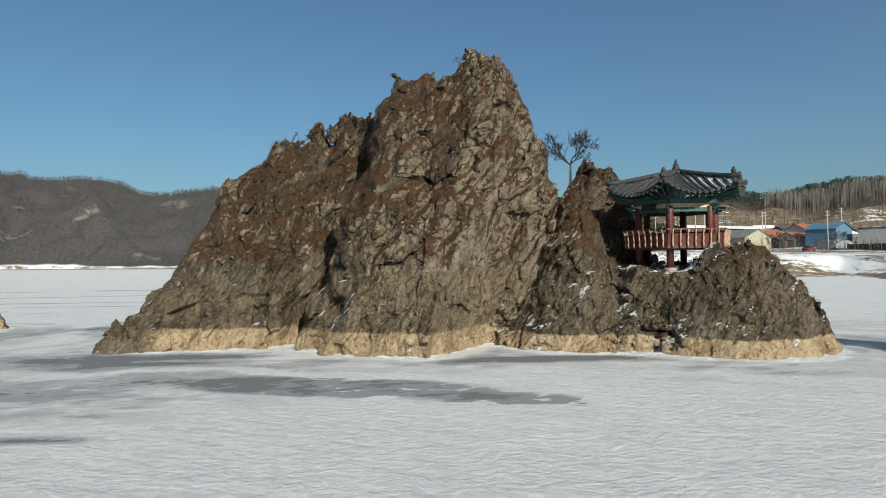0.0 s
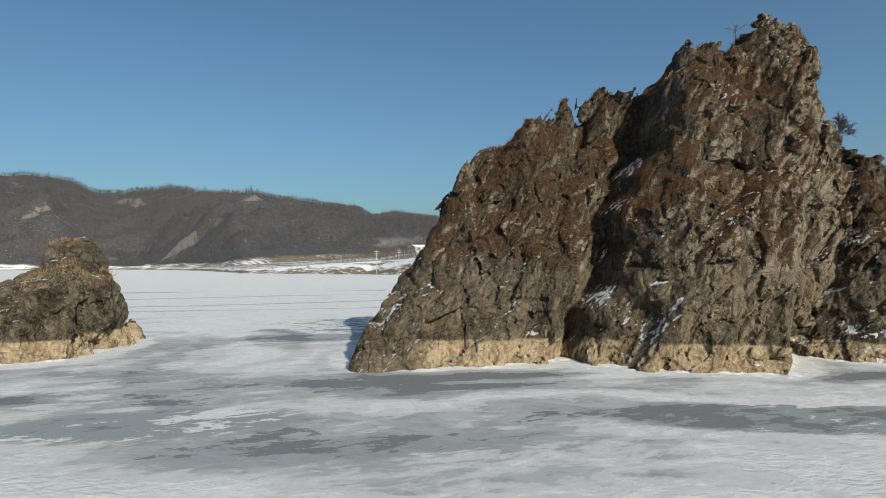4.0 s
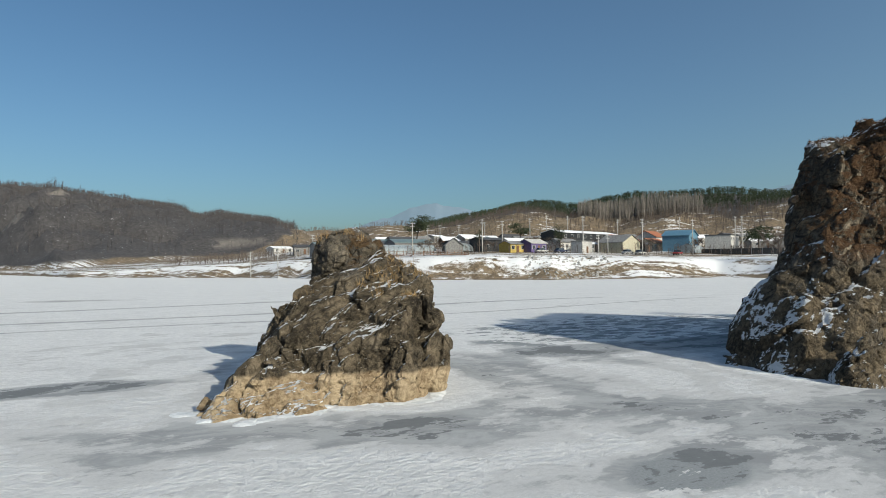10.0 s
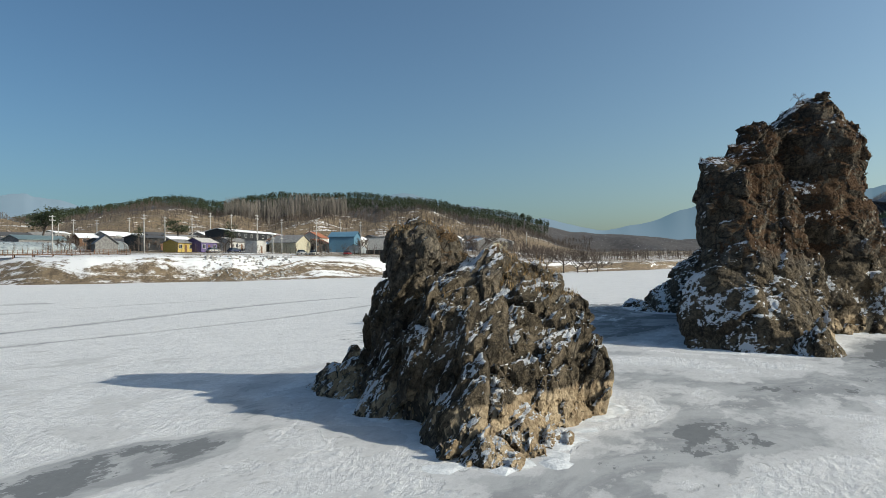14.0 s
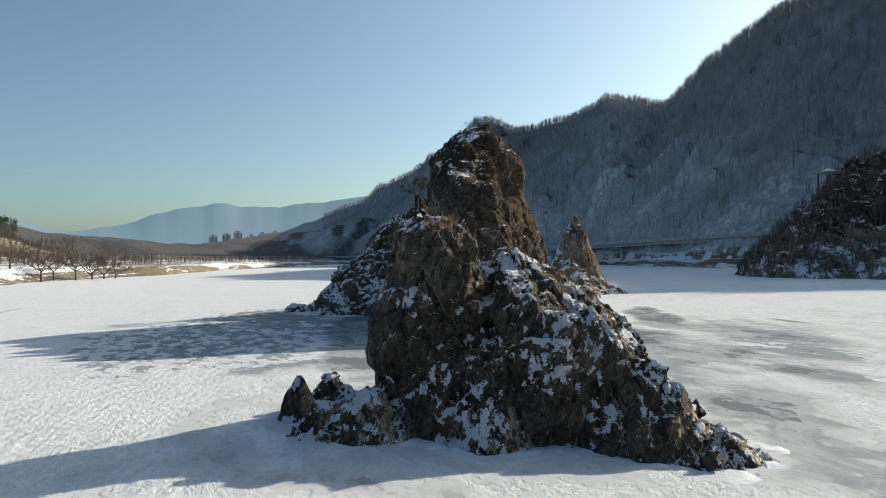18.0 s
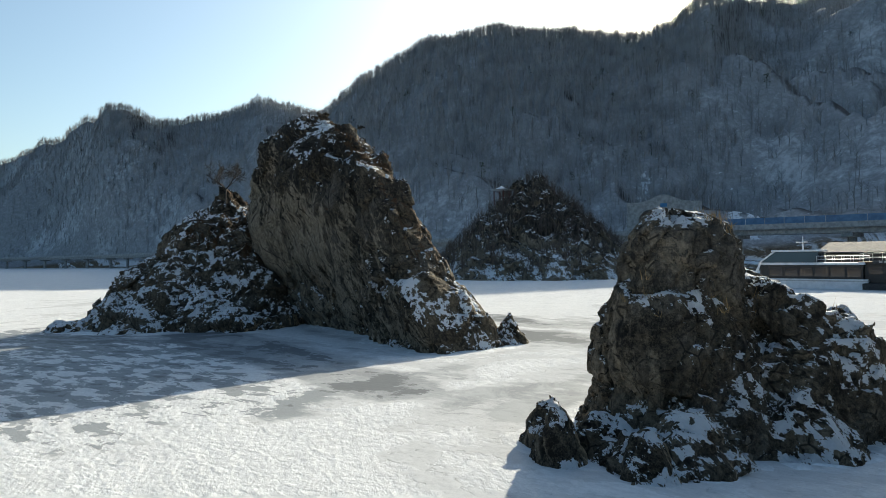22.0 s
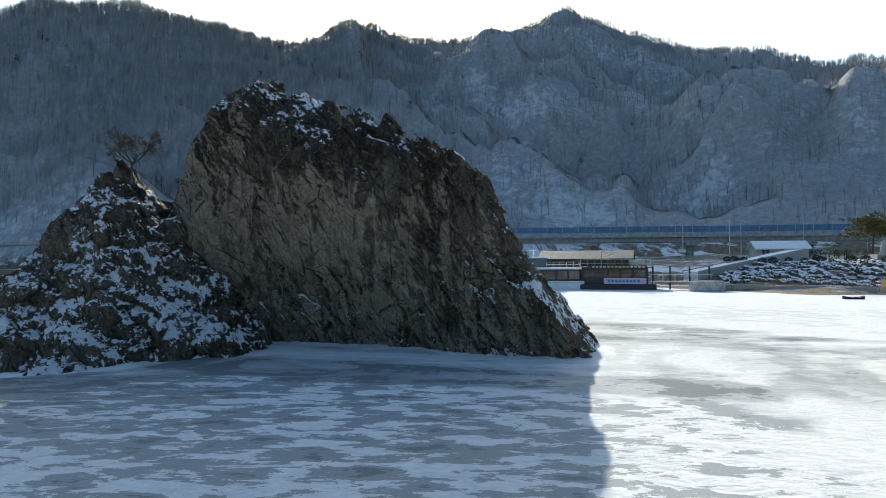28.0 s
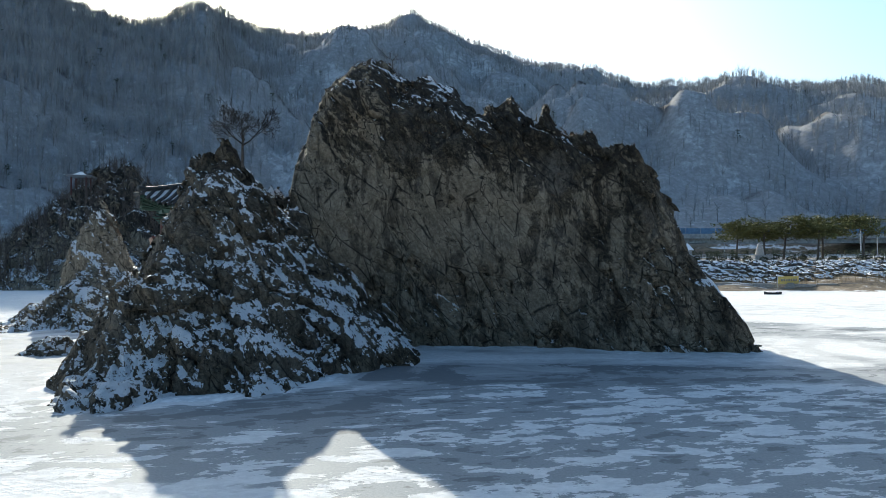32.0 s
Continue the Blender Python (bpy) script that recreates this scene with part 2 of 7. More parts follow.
# ---- materials ----
def rock_material(name, dark, light, rust, moss, snow_level, band=1.0, dip=(0, 58, 0), bleach=1.0):
    """Weathered limestone: grey-olive stone, pale clean walls, rusty moss, flood silt, a bleached foot and old snow."""
    m = Mat(name, 0.88)
    p = m.xyz(m.geometry("Position"))
    nrm = m.xyz(m.geometry("Normal"))
    beds = m.bedding((0.75, 0.75, 1.7), dip)
    strata = m.noise(1.3, 9, 0.66, beds, 0.6)
    grain = m.noise(6.5, 10, 0.74)
    grit = m.noise(27.0, 5, 0.7)
    patch = m.noise(0.30, 6, 0.62)
    blotch = m.noise(1.15, 7, 0.66)
    streak = m.noise(0.55, 8, 0.64, m.coords((1.7, 1.7, 0.42), (0, 14, 0)), 0.7)
    crack = m.cells(0.55, m.bedding((0.55, 0.55, 1.5), dip), "DISTANCE_TO_EDGE")
    tone = m.math("ADD", m.math("MULTIPLY", strata, 0.34), m.math("ADD", m.math("MULTIPLY", grain, 0.40), m.math("MULTIPLY", grit, 0.26)))
    col = m.mix(m.step(tone, 0.43, 0.58), dark, light)
    # grey lichen, and black algae that runs down from the top
    col = m.mix(m.math("MULTIPLY", m.step(m.math("ADD", patch, m.math("MULTIPLY", blotch, 0.5)), 0.74, 0.88), 0.65), col, m.mix(m.step(tone, 0.38, 0.62), (0.062, 0.056, 0.047), (0.215, 0.195, 0.163)))
    algae = m.math("ADD", m.math("ADD", streak, m.math("MULTIPLY", blotch, 0.45)), m.step(p[2], 2.0, 12.0, -0.12, 0.13))
    algae = m.math("ADD", algae, m.step(nrm[1], -0.1, 0.35, -0.05, 0.05))
    col = m.mix(m.math("MULTIPLY", m.step(algae, 0.76, 0.90), 0.78), col, m.mix(m.step(tone, 0.4, 0.65), (0.012, 0.0105, 0.009), (0.055, 0.047, 0.037)))
    # clean pale limestone on steep and overhanging walls
    pale = m.math("ADD", m.math("ADD", m.math("MULTIPLY", streak, 0.7), m.math("MULTIPLY", blotch, 0.35)), m.step(nrm[2], 0.35, -0.30, 0.0, 0.09))
    # north walls get more of it low down, partly to lighten their shade
    pale = m.math("ADD", pale, m.math("MULTIPLY", m.step(nrm[1], 0.0, 0.35, 0.4, 1.0), m.step(p[2], 5.0, 11.0, 0.075, -0.08)))
    # nrm[0] keeps west faces darker: their shade, put into the colour
    pale = m.math("ADD", pale, m.math("ADD", m.math("ADD", m.step(p[0], -9.0, 0.0, -0.05, 0.02), m.step(p[0], 0.0, 2.0, 0.0, 0.075)), m.step(nrm[0], -0.7, -0.2, -0.09, 0.0)))
    pale = m.math("MULTIPLY", m.step(pale, 0.54, 0.61), m.step(nrm[2], 0.80, 0.45, 0.0, bleach))
    col = m.mix(m.math("MULTIPLY", pale, 0.88), col, m.mix(m.step(tone, 0.38, 0.64), (0.155, 0.129, 0.094), (0.48, 0.405, 0.30)))
    # dark seepage stains down the steep walls
    seep = m.math("MULTIPLY", m.step(m.math("ADD", m.noise(0.8, 7, 0.66, m.coords((1.6, 1.6, 0.22), (0, 10, 0)), 0.6), m.math("MULTIPLY", blotch, 0.25)), 0.64, 0.74), m.step(nrm[2], 0.5, 0.1))
    col = m.mix(m.math("MULTIPLY", seep, 0.65), col, m.mix(m.step(tone, 0.4, 0.62), (0.014, 0.0125, 0.0105), (0.062, 0.053, 0.041)))
    # thin near-black lines along the joints
    split = m.cells(1.9, m.bedding((0.6, 0.6, 1.6), dip), "DISTANCE_TO_EDGE")
    thin = m.math("MULTIPLY", m.step(crack, 0.026, 0.003), m.step(blotch, 0.44, 0.54))
    thin = m.math("MAXIMUM", thin, m.math("MULTIPLY", m.step(split, 0.045, 0.006), m.step(strata, 0.46, 0.58)))
    col = m.mix(m.math("MULTIPLY", thin, 0.85), col, (0.010, 0.009, 0.008))
    # rusty moss and short dead grass above the flood mark, on the sunny faces
    turf = m.math("ADD", m.math("ADD", m.noise(0.36, 7, 0.66, m.coords((1.0, 1.0, 0.75), (0, -32, 0)), 0.5), m.math("MULTIPLY", grain, 0.22)), moss)
    turf = m.math("ADD", turf, m.step(nrm[2], -0.2, 0.45, -0.16, 0.07))
    turf = m.math("ADD", turf, m.step(nrm[1], 0.30, -0.25, -0.22, 0.0))
    turf = m.math("MULTIPLY", m.step(turf, 0.60, 0.68), m.step(p[2], 3.5, 4.6))
    col = m.mix(m.math("MULTIPLY", turf, 0.9), col, m.mix(m.step(m.math("ADD", m.math("MULTIPLY", grain, 0.5), m.math("MULTIPLY", grit, 0.5)), 0.38, 0.66), tuple(c * 0.28 for c in rust), rust))
    # silt below the flood mark, and the bleached foot left by the lake's level
    wob = m.math("MULTIPLY", m.math("SUBTRACT", m.noise(1.8, 6), 0.5), 0.30)
    zz = m.math("ADD", p[2], wob)
    # the foot's bleach is kept to sunlit faces, so shade is painted in
    sunny = m.step(m.math("ADD", nrm[1], m.math("MULTIPLY", nrm[0], -0.12)), 0.0, -0.38)
    silt = m.math("MULTIPLY", m.math("MULTIPLY", m.step(zz, 3.72, 3.58), m.step(m.math("ADD", streak, m.step(p[0], -4.0, 2.0, 0.0, 0.08)), 0.42, 0.64, 0.16 * bleach, 0.72 * bleach)), m.step(nrm[1], 0.4, -0.3, 0.12, 1.0))
    col = m.mix(silt, col, m.mix(m.step(tone, 0.38, 0.63), (0.085, 0.066, 0.042), (0.29, 0.225, 0.145)))
    # the x term also drops it at the shaded west end
    foot = m.math("MULTIPLY", m.step(zz, 1.05 * band, 0.90 * band), m.math("MULTIPLY", m.step(m.math("ABSOLUTE", m.math("ADD", p[0], 15.6)), 1.0, 3.2, 0.15, 1.0), sunny))
    col = m.mix(foot, col, m.mix(m.step(m.math("ADD", grain, streak), 0.75, 1.2), (0.22, 0.155, 0.088), (0.60, 0.475, 0.315)))
    # old snow lies on ledges, most of all on those that face away from the sun
    aspect = m.math("ADD", m.math("MULTIPLY", nrm[1], 0.42), m.math("MULTIPLY", nrm[0], -0.52))
    hold = m.math("ADD", m.math("ADD", m.math("MULTIPLY", nrm[2], 0.95), m.math("MULTIPLY", m.attribute("ledge"), 0.65)), aspect)
    hold = m.math("ADD", hold, m.math("MULTIPLY", m.math("SUBTRACT", m.noise(1.5, 6, 0.62, m.bedding((0.55, 1.0, 1.9), dip)), 0.5), 1.3))
    hold = m.math("ADD", hold, m.math("MULTIPLY", m.math("SUBTRACT", m.noise(0.5, 3, 0.55), 0.5), 2.0))
    hold = m.math("ADD", hold, m.math("MULTIPLY", m.math("SUBTRACT", m.noise(4.6, 5, 0.65, beds), 0.5), 2.3))
    hold = m.math("ADD", hold, m.step(p[2], 0.5, 9.0, 0.12, -0.12))
    snow = m.math("MULTIPLY", m.step(hold, snow_level, snow_level + 0.05), m.step(nrm[2], 0.02, 0.14))
    col = m.mix(snow, col, (0.80, 0.82, 0.84))
    m.set("Base Color", col)
    m.set("Roughness", m.step(snow, 0, 1, 0.88, 0.65))
    m.set("Specular IOR Level", 0.2)
    height = m.math("ADD", m.math("MULTIPLY", strata, 0.8), m.math("ADD", m.math("MULTIPLY", grain, 0.55), m.math("MULTIPLY", grit, 0.12)))
    height = m.math("ADD", height, m.math("ADD", m.math("MULTIPLY", m.step(crack, 0.0, 0.04), 0.14), m.math("MULTIPLY", m.step(split, 0.0, 0.06), 0.10)))
    return m.bump(height, 0.32, 1.0).mat


ROCK = rock_material("limestone", (0.022, 0.0185, 0.0135), (0.165, 0.134, 0.092), (0.132, 0.070, 0.032), 0.035, 1.55)
ROCK_SNOWY = rock_material("limestone_snowy", (0.013, 0.0112, 0.0085), (0.105, 0.086, 0.058), (0.14, 0.074, 0.032), 0.02, 1.53, 0.75, (0, 58, 0), 0.35)
KNOLL = rock_material("wooded_limestone", (0.012, 0.0105, 0.009), (0.075, 0.063, 0.047), (0.07, 0.045, 0.025), 0.02, 1.66, 0.0)
LION = rock_material("limestone_weathered", (0.018, 0.0155, 0.0115), (0.160, 0.132, 0.092), (0.155, 0.094, 0.042), -0.05, 1.47, 0.9, (75, 15, 20), 0.6)


def ice_material():
    """Snow crust, dusted thin ice and bare grey ice, by how clear each place is; flaky places tear into crisp patches."""
    m = Mat("river_ice", 0.8)
    big = m.noise(0.16, 6, 0.58, None, 1.6)
    soft = m.noise(0.55, 7, 0.62, m.bedding((0.7, 1.2, 1), (0, 0, 20)), 1.4)
    flake = m.noise(1.15, 8, 0.66, m.bedding((0.6, 1.25, 1), (0, 0, -15)), 0.3)
    fine = m.noise(4.2, 7, 0.70, m.bedding((0.75, 1.15, 1), (0, 0, -18)))
    grit = m.noise(19.0, 4, 0.7)
    clear, flaky = m.attribute("clear"), m.attribute("flaky")
    v = m.math("ADD", clear, m.math("MULTIPLY", m.math("SUBTRACT", big, 0.5), 0.75))
    v = m.math("ADD", v, m.math("MULTIPLY", m.math("SUBTRACT", soft, 0.5), 0.55))
    v = m.math("ADD", v, m.math("MULTIPLY", m.math("MULTIPLY", m.math("SUBTRACT", flake, 0.5), 3.8), flaky))
    v = m.math("ADD", v, m.math("MULTIPLY", m.math("SUBTRACT", fine, 0.5), 0.55))
    snow = m.mix(m.step(m.math("ADD", fine, m.math("MULTIPLY", soft, 0.5)), 0.58, 0.92), (0.60, 0.608, 0.612), (0.735, 0.74, 0.74))
    thin = m.mix(m.step(m.math("ADD", fine, m.math("MULTIPLY", grit, 0.4)), 0.5, 0.85), (0.48, 0.484, 0.488), (0.57, 0.574, 0.574))
    ice = m.mix(m.step(m.math("ADD", soft, m.math("MULTIPLY", fine, 0.3)), 0.50, 0.80), (0.29, 0.30, 0.308), (0.42, 0.43, 0.435))
    black = m.mix(fine, (0.14, 0.15, 0.16), (0.22, 0.23, 0.235))
    lo, mid = m.step(v, 0.36, 0.44), m.step(v, 0.54, 0.70)
    crisp_lo, crisp_mid = m.step(v, 0.46, 0.49), m.step(v, 0.48, 0.52)
    blend = m.step(flaky, 0.35, 0.6)
    t1 = m.math("ADD", m.math("MULTIPLY", lo, m.math("SUBTRACT", 1.0, blend)), m.math("MULTIPLY", crisp_lo, blend))
    t2 = m.math("ADD", m.math("MULTIPLY", mid, m.math("SUBTRACT", 1.0, blend)), m.math("MULTIPLY", crisp_mid, blend))
    torn = m.mix(m.step(grit, 0.35, 0.65), (0.25, 0.268, 0.278), (0.31, 0.326, 0.334))
    col = m.mix(t2, m.mix(t1, snow, thin), m.mix(blend, ice, torn))
    col = m.mix(m.step(v, 0.95, 1.02), col, black)
    m.set("Base Color", col)
    m.set("Roughness", m.step(t2, 0, 1, 0.95, 0.6))
    m.set("Specular IOR Level", m.step(t2, 0, 1, 0.0, 0.02))
    h = m.math("ADD", m.math("MULTIPLY", m.noise(1.6, 5, 0.6, m.bedding((0.5, 1.3, 1), (0, 0, 25))), 0.8), m.math("ADD", m.math("MULTIPLY", fine, 0.8), m.math("MULTIPLY", grit, 0.06)))
    h = m.math("MULTIPLY", m.math("SUBTRACT", h, 0.83), m.step(t1, 0, 1, 1.0, 0.12))
    return m.bump(h, 0.10, 1.0).mat


ICE = ice_material()


def ground_material():
    """Snowy fields in strips along the shore, dry grass, and wooded hillsides."""
    m = Mat("winter_ground", 0.95)
    nrm = m.xyz(m.geometry("Normal"))
    inland, high, chute = m.attribute("inland"), m.attribute("upland"), m.attribute("chute")
    a = m.noise(0.03, 7, 0.62)
    c = m.noise(0.6, 6, 0.7)
    d = m.noise(2.4, 5, 0.7)
    line = m.n.new("ShaderNodeCombineXYZ")
    m.put(line.inputs[0], m.math("MULTIPLY", inland, 0.34))
    m.put(line.inputs[2], m.math("MULTIPLY", m.noise(0.07, 5, 0.6), 4.0))
    m.put(line.inputs[1], m.math("MULTIPLY", m.noise(0.012, 3), 9.0))
    strips = m.noise(1.0, 6, 0.66, line.outputs[0], 0.5)
    grass = m.mix(m.step(m.math("ADD", c, m.math("MULTIPLY", d, 0.5)), 0.5, 0.95), (0.075, 0.058, 0.040), (0.23, 0.172, 0.108))
    cover = m.math("ADD", m.math("MULTIPLY", strips, 0.9), m.math("ADD", m.math("MULTIPLY", a, 0.5), m.math("MULTIPLY", c, 0.30)))
    cover = m.math("ADD", cover, m.math("SUBTRACT", m.step(inland, 7.0, 15.0, 0.0, 0.13), m.math("ADD", m.step(inland, 20.0, 34.0, 0.0, 0.08), m.step(inland, 80.0, 150.0, 0.0, 0.09))))
    flat = m.mix(m.step(cover, 0.87, 0.99), grass, (0.74, 0.75, 0.76))
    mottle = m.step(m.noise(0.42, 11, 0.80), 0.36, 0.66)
    # north slopes are paled past their snow and frost, in place of haze
    litter_and_haze = m.mix(m.step(nrm[1], 0.0, 0.35), m.mix(mottle, (0.028, 0.026, 0.027), (0.082, 0.077, 0.078)), m.mix(mottle, (0.23, 0.23, 0.232), (0.37, 0.37, 0.375)))
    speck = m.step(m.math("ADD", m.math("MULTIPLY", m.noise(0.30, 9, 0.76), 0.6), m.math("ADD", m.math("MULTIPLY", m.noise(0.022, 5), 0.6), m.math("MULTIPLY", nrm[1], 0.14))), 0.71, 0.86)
    wood = m.mix(m.math("MULTIPLY", speck, m.step(nrm[1], -0.3, 0.3, 0.12, 0.8)), litter_and_haze, (0.60, 0.61, 0.62))
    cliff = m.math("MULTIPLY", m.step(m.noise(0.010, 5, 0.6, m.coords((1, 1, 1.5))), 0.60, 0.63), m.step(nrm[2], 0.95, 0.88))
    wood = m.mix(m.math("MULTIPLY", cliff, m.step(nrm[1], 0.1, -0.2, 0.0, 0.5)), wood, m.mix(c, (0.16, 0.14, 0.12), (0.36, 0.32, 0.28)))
    wood = m.mix(m.step(m.math("ADD", chute, m.math("MULTIPLY", m.math("SUBTRACT", c, 0.5), 3.4)), 0.45, 0.7), wood, (0.74, 0.76, 0.78))
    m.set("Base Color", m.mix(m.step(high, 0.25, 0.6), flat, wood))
    return m.bump(m.math("ADD", c, m.noise(0.3, 6, 0.7)), 0.15, 0.6).mat


GROUND = ground_material()


def far_material(name, colour, haze_glow):
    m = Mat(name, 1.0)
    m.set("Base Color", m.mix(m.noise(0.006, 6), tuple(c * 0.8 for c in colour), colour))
    # blue tone and faint emission stand in for haze over the far ranges
    m.set("Emission Color", haze_glow)
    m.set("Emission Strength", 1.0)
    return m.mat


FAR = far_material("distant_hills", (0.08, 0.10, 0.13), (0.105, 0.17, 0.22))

# ---- the river valley: one sheet of ground, the ice, the distance ----
MID = (-20.0, 45.0)
SHORE = ((0, 195), (4, 172), (8, 156), (12.6, 141), (17, 130), (24, 126), (30, 126), (41, 143), (46, 149), (53, 138), (58, 140), (72, 213), (82, 381), (88, 650), (93, 640), (100, 500), (106, 380), (112, 290), (118, 225), (125, 190), (132, 170), (139, 155), (153, 152), (165, 130), (172, 98), (183, 80), (195, 76), (211, 82), (230, 100), (260, 150), (290, 320), (310, 600), (326, 800), (338, 640), (343, 420), (346, 262), (357, 206), (360, 195))
RIDGE = ((0, 4.5), (4, 3.9), (7, 2.6), (12, 2.5), (18, 3.6), (24, 4.7), (28, 5.3), (32, 5.1), (37, 5.8), (45, 5.8), (52, 5.1), (58, 4.0), (64, 2.5), (75, 1.5), (82, 2.4), (88, 4.5), (97, 9.5), (100, 12.1), (106, 11.4), (112, 13.6), (117, 12.8), (119, 13.9), (122, 16.6), (128, 18.9), (136, 19.7), (142, 19.0), (148, 18.9), (153, 20.8), (159, 19.4), (168, 19.2), (173, 21.0), (180, 18.1), (187, 17.1), (193, 14.6), (201, 14.4), (211, 12.9), (240, 11), (280, 8), (326, 6.9), (332, 6.8), (336, 5.9), (341, 6.4), (349, 5.9), (356.5, 4.9), (358, 4.1), (360, 4.5))
REACH = ((0, 1000), (7, 900), (15, 600), (24, 460), (45, 430), (60, 450), (75, 720), (83, 1150), (92, 850), (100, 570), (112, 545), (118, 430), (124, 340), (140, 300), (153, 330), (158, 430), (163, 540), (170, 580), (187, 560), (211, 520), (240, 480), (280, 800), (326, 1150), (350, 1050), (360, 1000))
FOOT = ((0, 420), (10, 345), (24, 318), (58, 318), (72, 420), (82, 700), (90, 670), (100, 515), (112, 305), (118, 240), (125, 205), (139, 172), (153, 168), (165, 165), (172, 172), (183, 178), (211, 185), (240, 190), (290, 360), (326, 815), (338, 655), (343, 470), (346, 330), (355, 400), (360, 420))
BANK = ((0, 5.0), (8, 6.2), (24, 6.2), (45, 5.2), (58, 3.5), (82, 3.0), (100, 2.0), (125, 3.0), (153, 4.0), (170, 2.5), (183, 3.6), (211, 3.6), (290, 2.0), (326, 1.2), (345, 2.0), (360, 5.0))


CHUTES = ((66, -150, 50, -112, 4.0), (84, -126, 77, -106, 3.5), (95, -140, 82, -114, 3.0), (60, -148, 47, -118, 3.0))


def along(table, az):
    return np.interp(az, [a for a, _ in table], [v for _, v in table])


def sweep(t):
    t = np.clip(t, 0, 1)
    return t * t * (3 - 2 * t)


def terrain(x, y):
    """Height of the ground, and how far it is hillside (0 to 1)."""
    x, y = np.asarray(x, dtype=float), np.asarray(y, dtype=float)
    dx, dy = x - MID[0], y - MID[1]
    r, az = np.hypot(dx, dy), np.degrees(np.arctan2(dx, dy)) % 360
    p = np.stack([x.ravel(), y.ravel(), 0 * x.ravel()], 1)
    rough = fbm(p / 24, 4, 3).reshape(x.shape)
    rs = along(SHORE, az) + 5 * rough
    rm, rr = along(FOOT, az), along(REACH, az)
    zr = rr * np.tan(np.radians(along(RIDGE, az))) + 4
    s = r - rs
    plain_z = np.where(s > 0, along(BANK, az) * sweep(s / np.where((az < 70) | (az > 340), 18.0, 16.0)) + (0.028 + 0.030 * np.clip((66 - az) / 10, 0, 1) * np.clip((az + 1) / 8, 0, 1)) * np.clip(np.minimum(r, rm) - rs - 18, 0, 200) + 0.35 * rough * sweep(s / 12), 0.09 * s)
    plain_z = np.maximum(plain_z, -1.5)
    m = (r - rm) / (rr - rm)
    up = np.where(m < 1, np.clip(m, 0, 1) ** 0.92, 1 - 0.55 * (m - 1))
    spur = fbm(p / 75, 5, 11).reshape(x.shape)
    body = np.maximum(zr - plain_z, 0) * np.clip(up, 0.0, 1)
    bulge = spur * 0.26 * zr * np.clip(m * 4, 0, 1) * np.clip(1 - m, 0, 1)
    crest = 0.035 * zr * fbm(p / 30, 3, 23).reshape(x.shape) * np.clip(m * 2, 0, 1)
    north = np.clip((66 - az) / 6, 0, 1) * np.clip((az - 1) / 6, 0, 1)
    return plain_z + body + bulge + crest, np.clip(m * 25 * (1 - north) + north * ((m - 0.42) * 7 + 0.9 * rough), 0, 1)


def make_ground():
    n_az = 900
    az = np.linspace(0, 360, n_az, endpoint=False)
    rs, rm, rr = along(SHORE, az), along(FOOT, az), along(REACH, az)
    rows = [0.02 + 0 * az, 0.5 * rs]
    rows += [rs - 30 + 60 * k / 24 for k in range(25)]
    base = rs + 30
    rows += [base + (np.maximum(rm, base + 10) - base) * k / 16 for k in range(1, 17)]
    low = np.maximum(rm, base + 10)
    rows += [low + (rr - low) * k / 60 for k in range(1, 61)]
    rows += [rr * (1 + 0.05 * k) for k in range(1, 9)] + [1.7 * rr, 2.4 * rr, 4600 + 0 * az]
    r = np.stack(rows, 0)
    x, y = MID[0] + r * np.sin(np.radians(az)), MID[1] + r * np.cos(np.radians(az))
    z, high = terrain(x, y)
    z[-3:] = np.minimum(z[-3:], np.array([[20.0], [10.0], [2.0]]))
    k = np.arange(len(rows) - 1)[:, None] * n_az
    j = np.arange(n_az)[None, :]
    jn = (j + 1) % n_az
    quads = np.stack([k + j, k + n_az + j, k + n_az + jn, k + jn], -1).reshape(-1, 4)
    me = mesh_from("ground", np.stack([x, y, z], -1).reshape(-1, 3), quads, GROUND)
    me.attributes.new("upland", "FLOAT", "POINT").data.foreach_set("value", high.ravel().astype(np.float32))
    inland = np.hypot(x - MID[0], y - MID[1]) - rs
    me.attributes.new("inland", "FLOAT", "POINT").data.foreach_set("value", inland.ravel().astype(np.float32))
    # old snow in gullies beside the tunnel and down the mountain
    chute = np.zeros(x.shape)
    for ax, ay, bx, by, wide in CHUTES:
        dx, dy = bx - ax, by - ay
        k = np.clip(((x - ax) * dx + (y - ay) * dy) / (dx * dx + dy * dy), 0, 1)
        chute = np.maximum(chute, 1 - np.hypot(x - ax - k * dx, y - ay - k * dy) / wide)
    me.attributes.new("chute", "FLOAT", "POINT").data.foreach_set("value", np.clip(chute, 0, 1).ravel().astype(np.float32))
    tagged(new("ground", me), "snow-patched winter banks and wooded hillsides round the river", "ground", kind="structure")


make_ground()


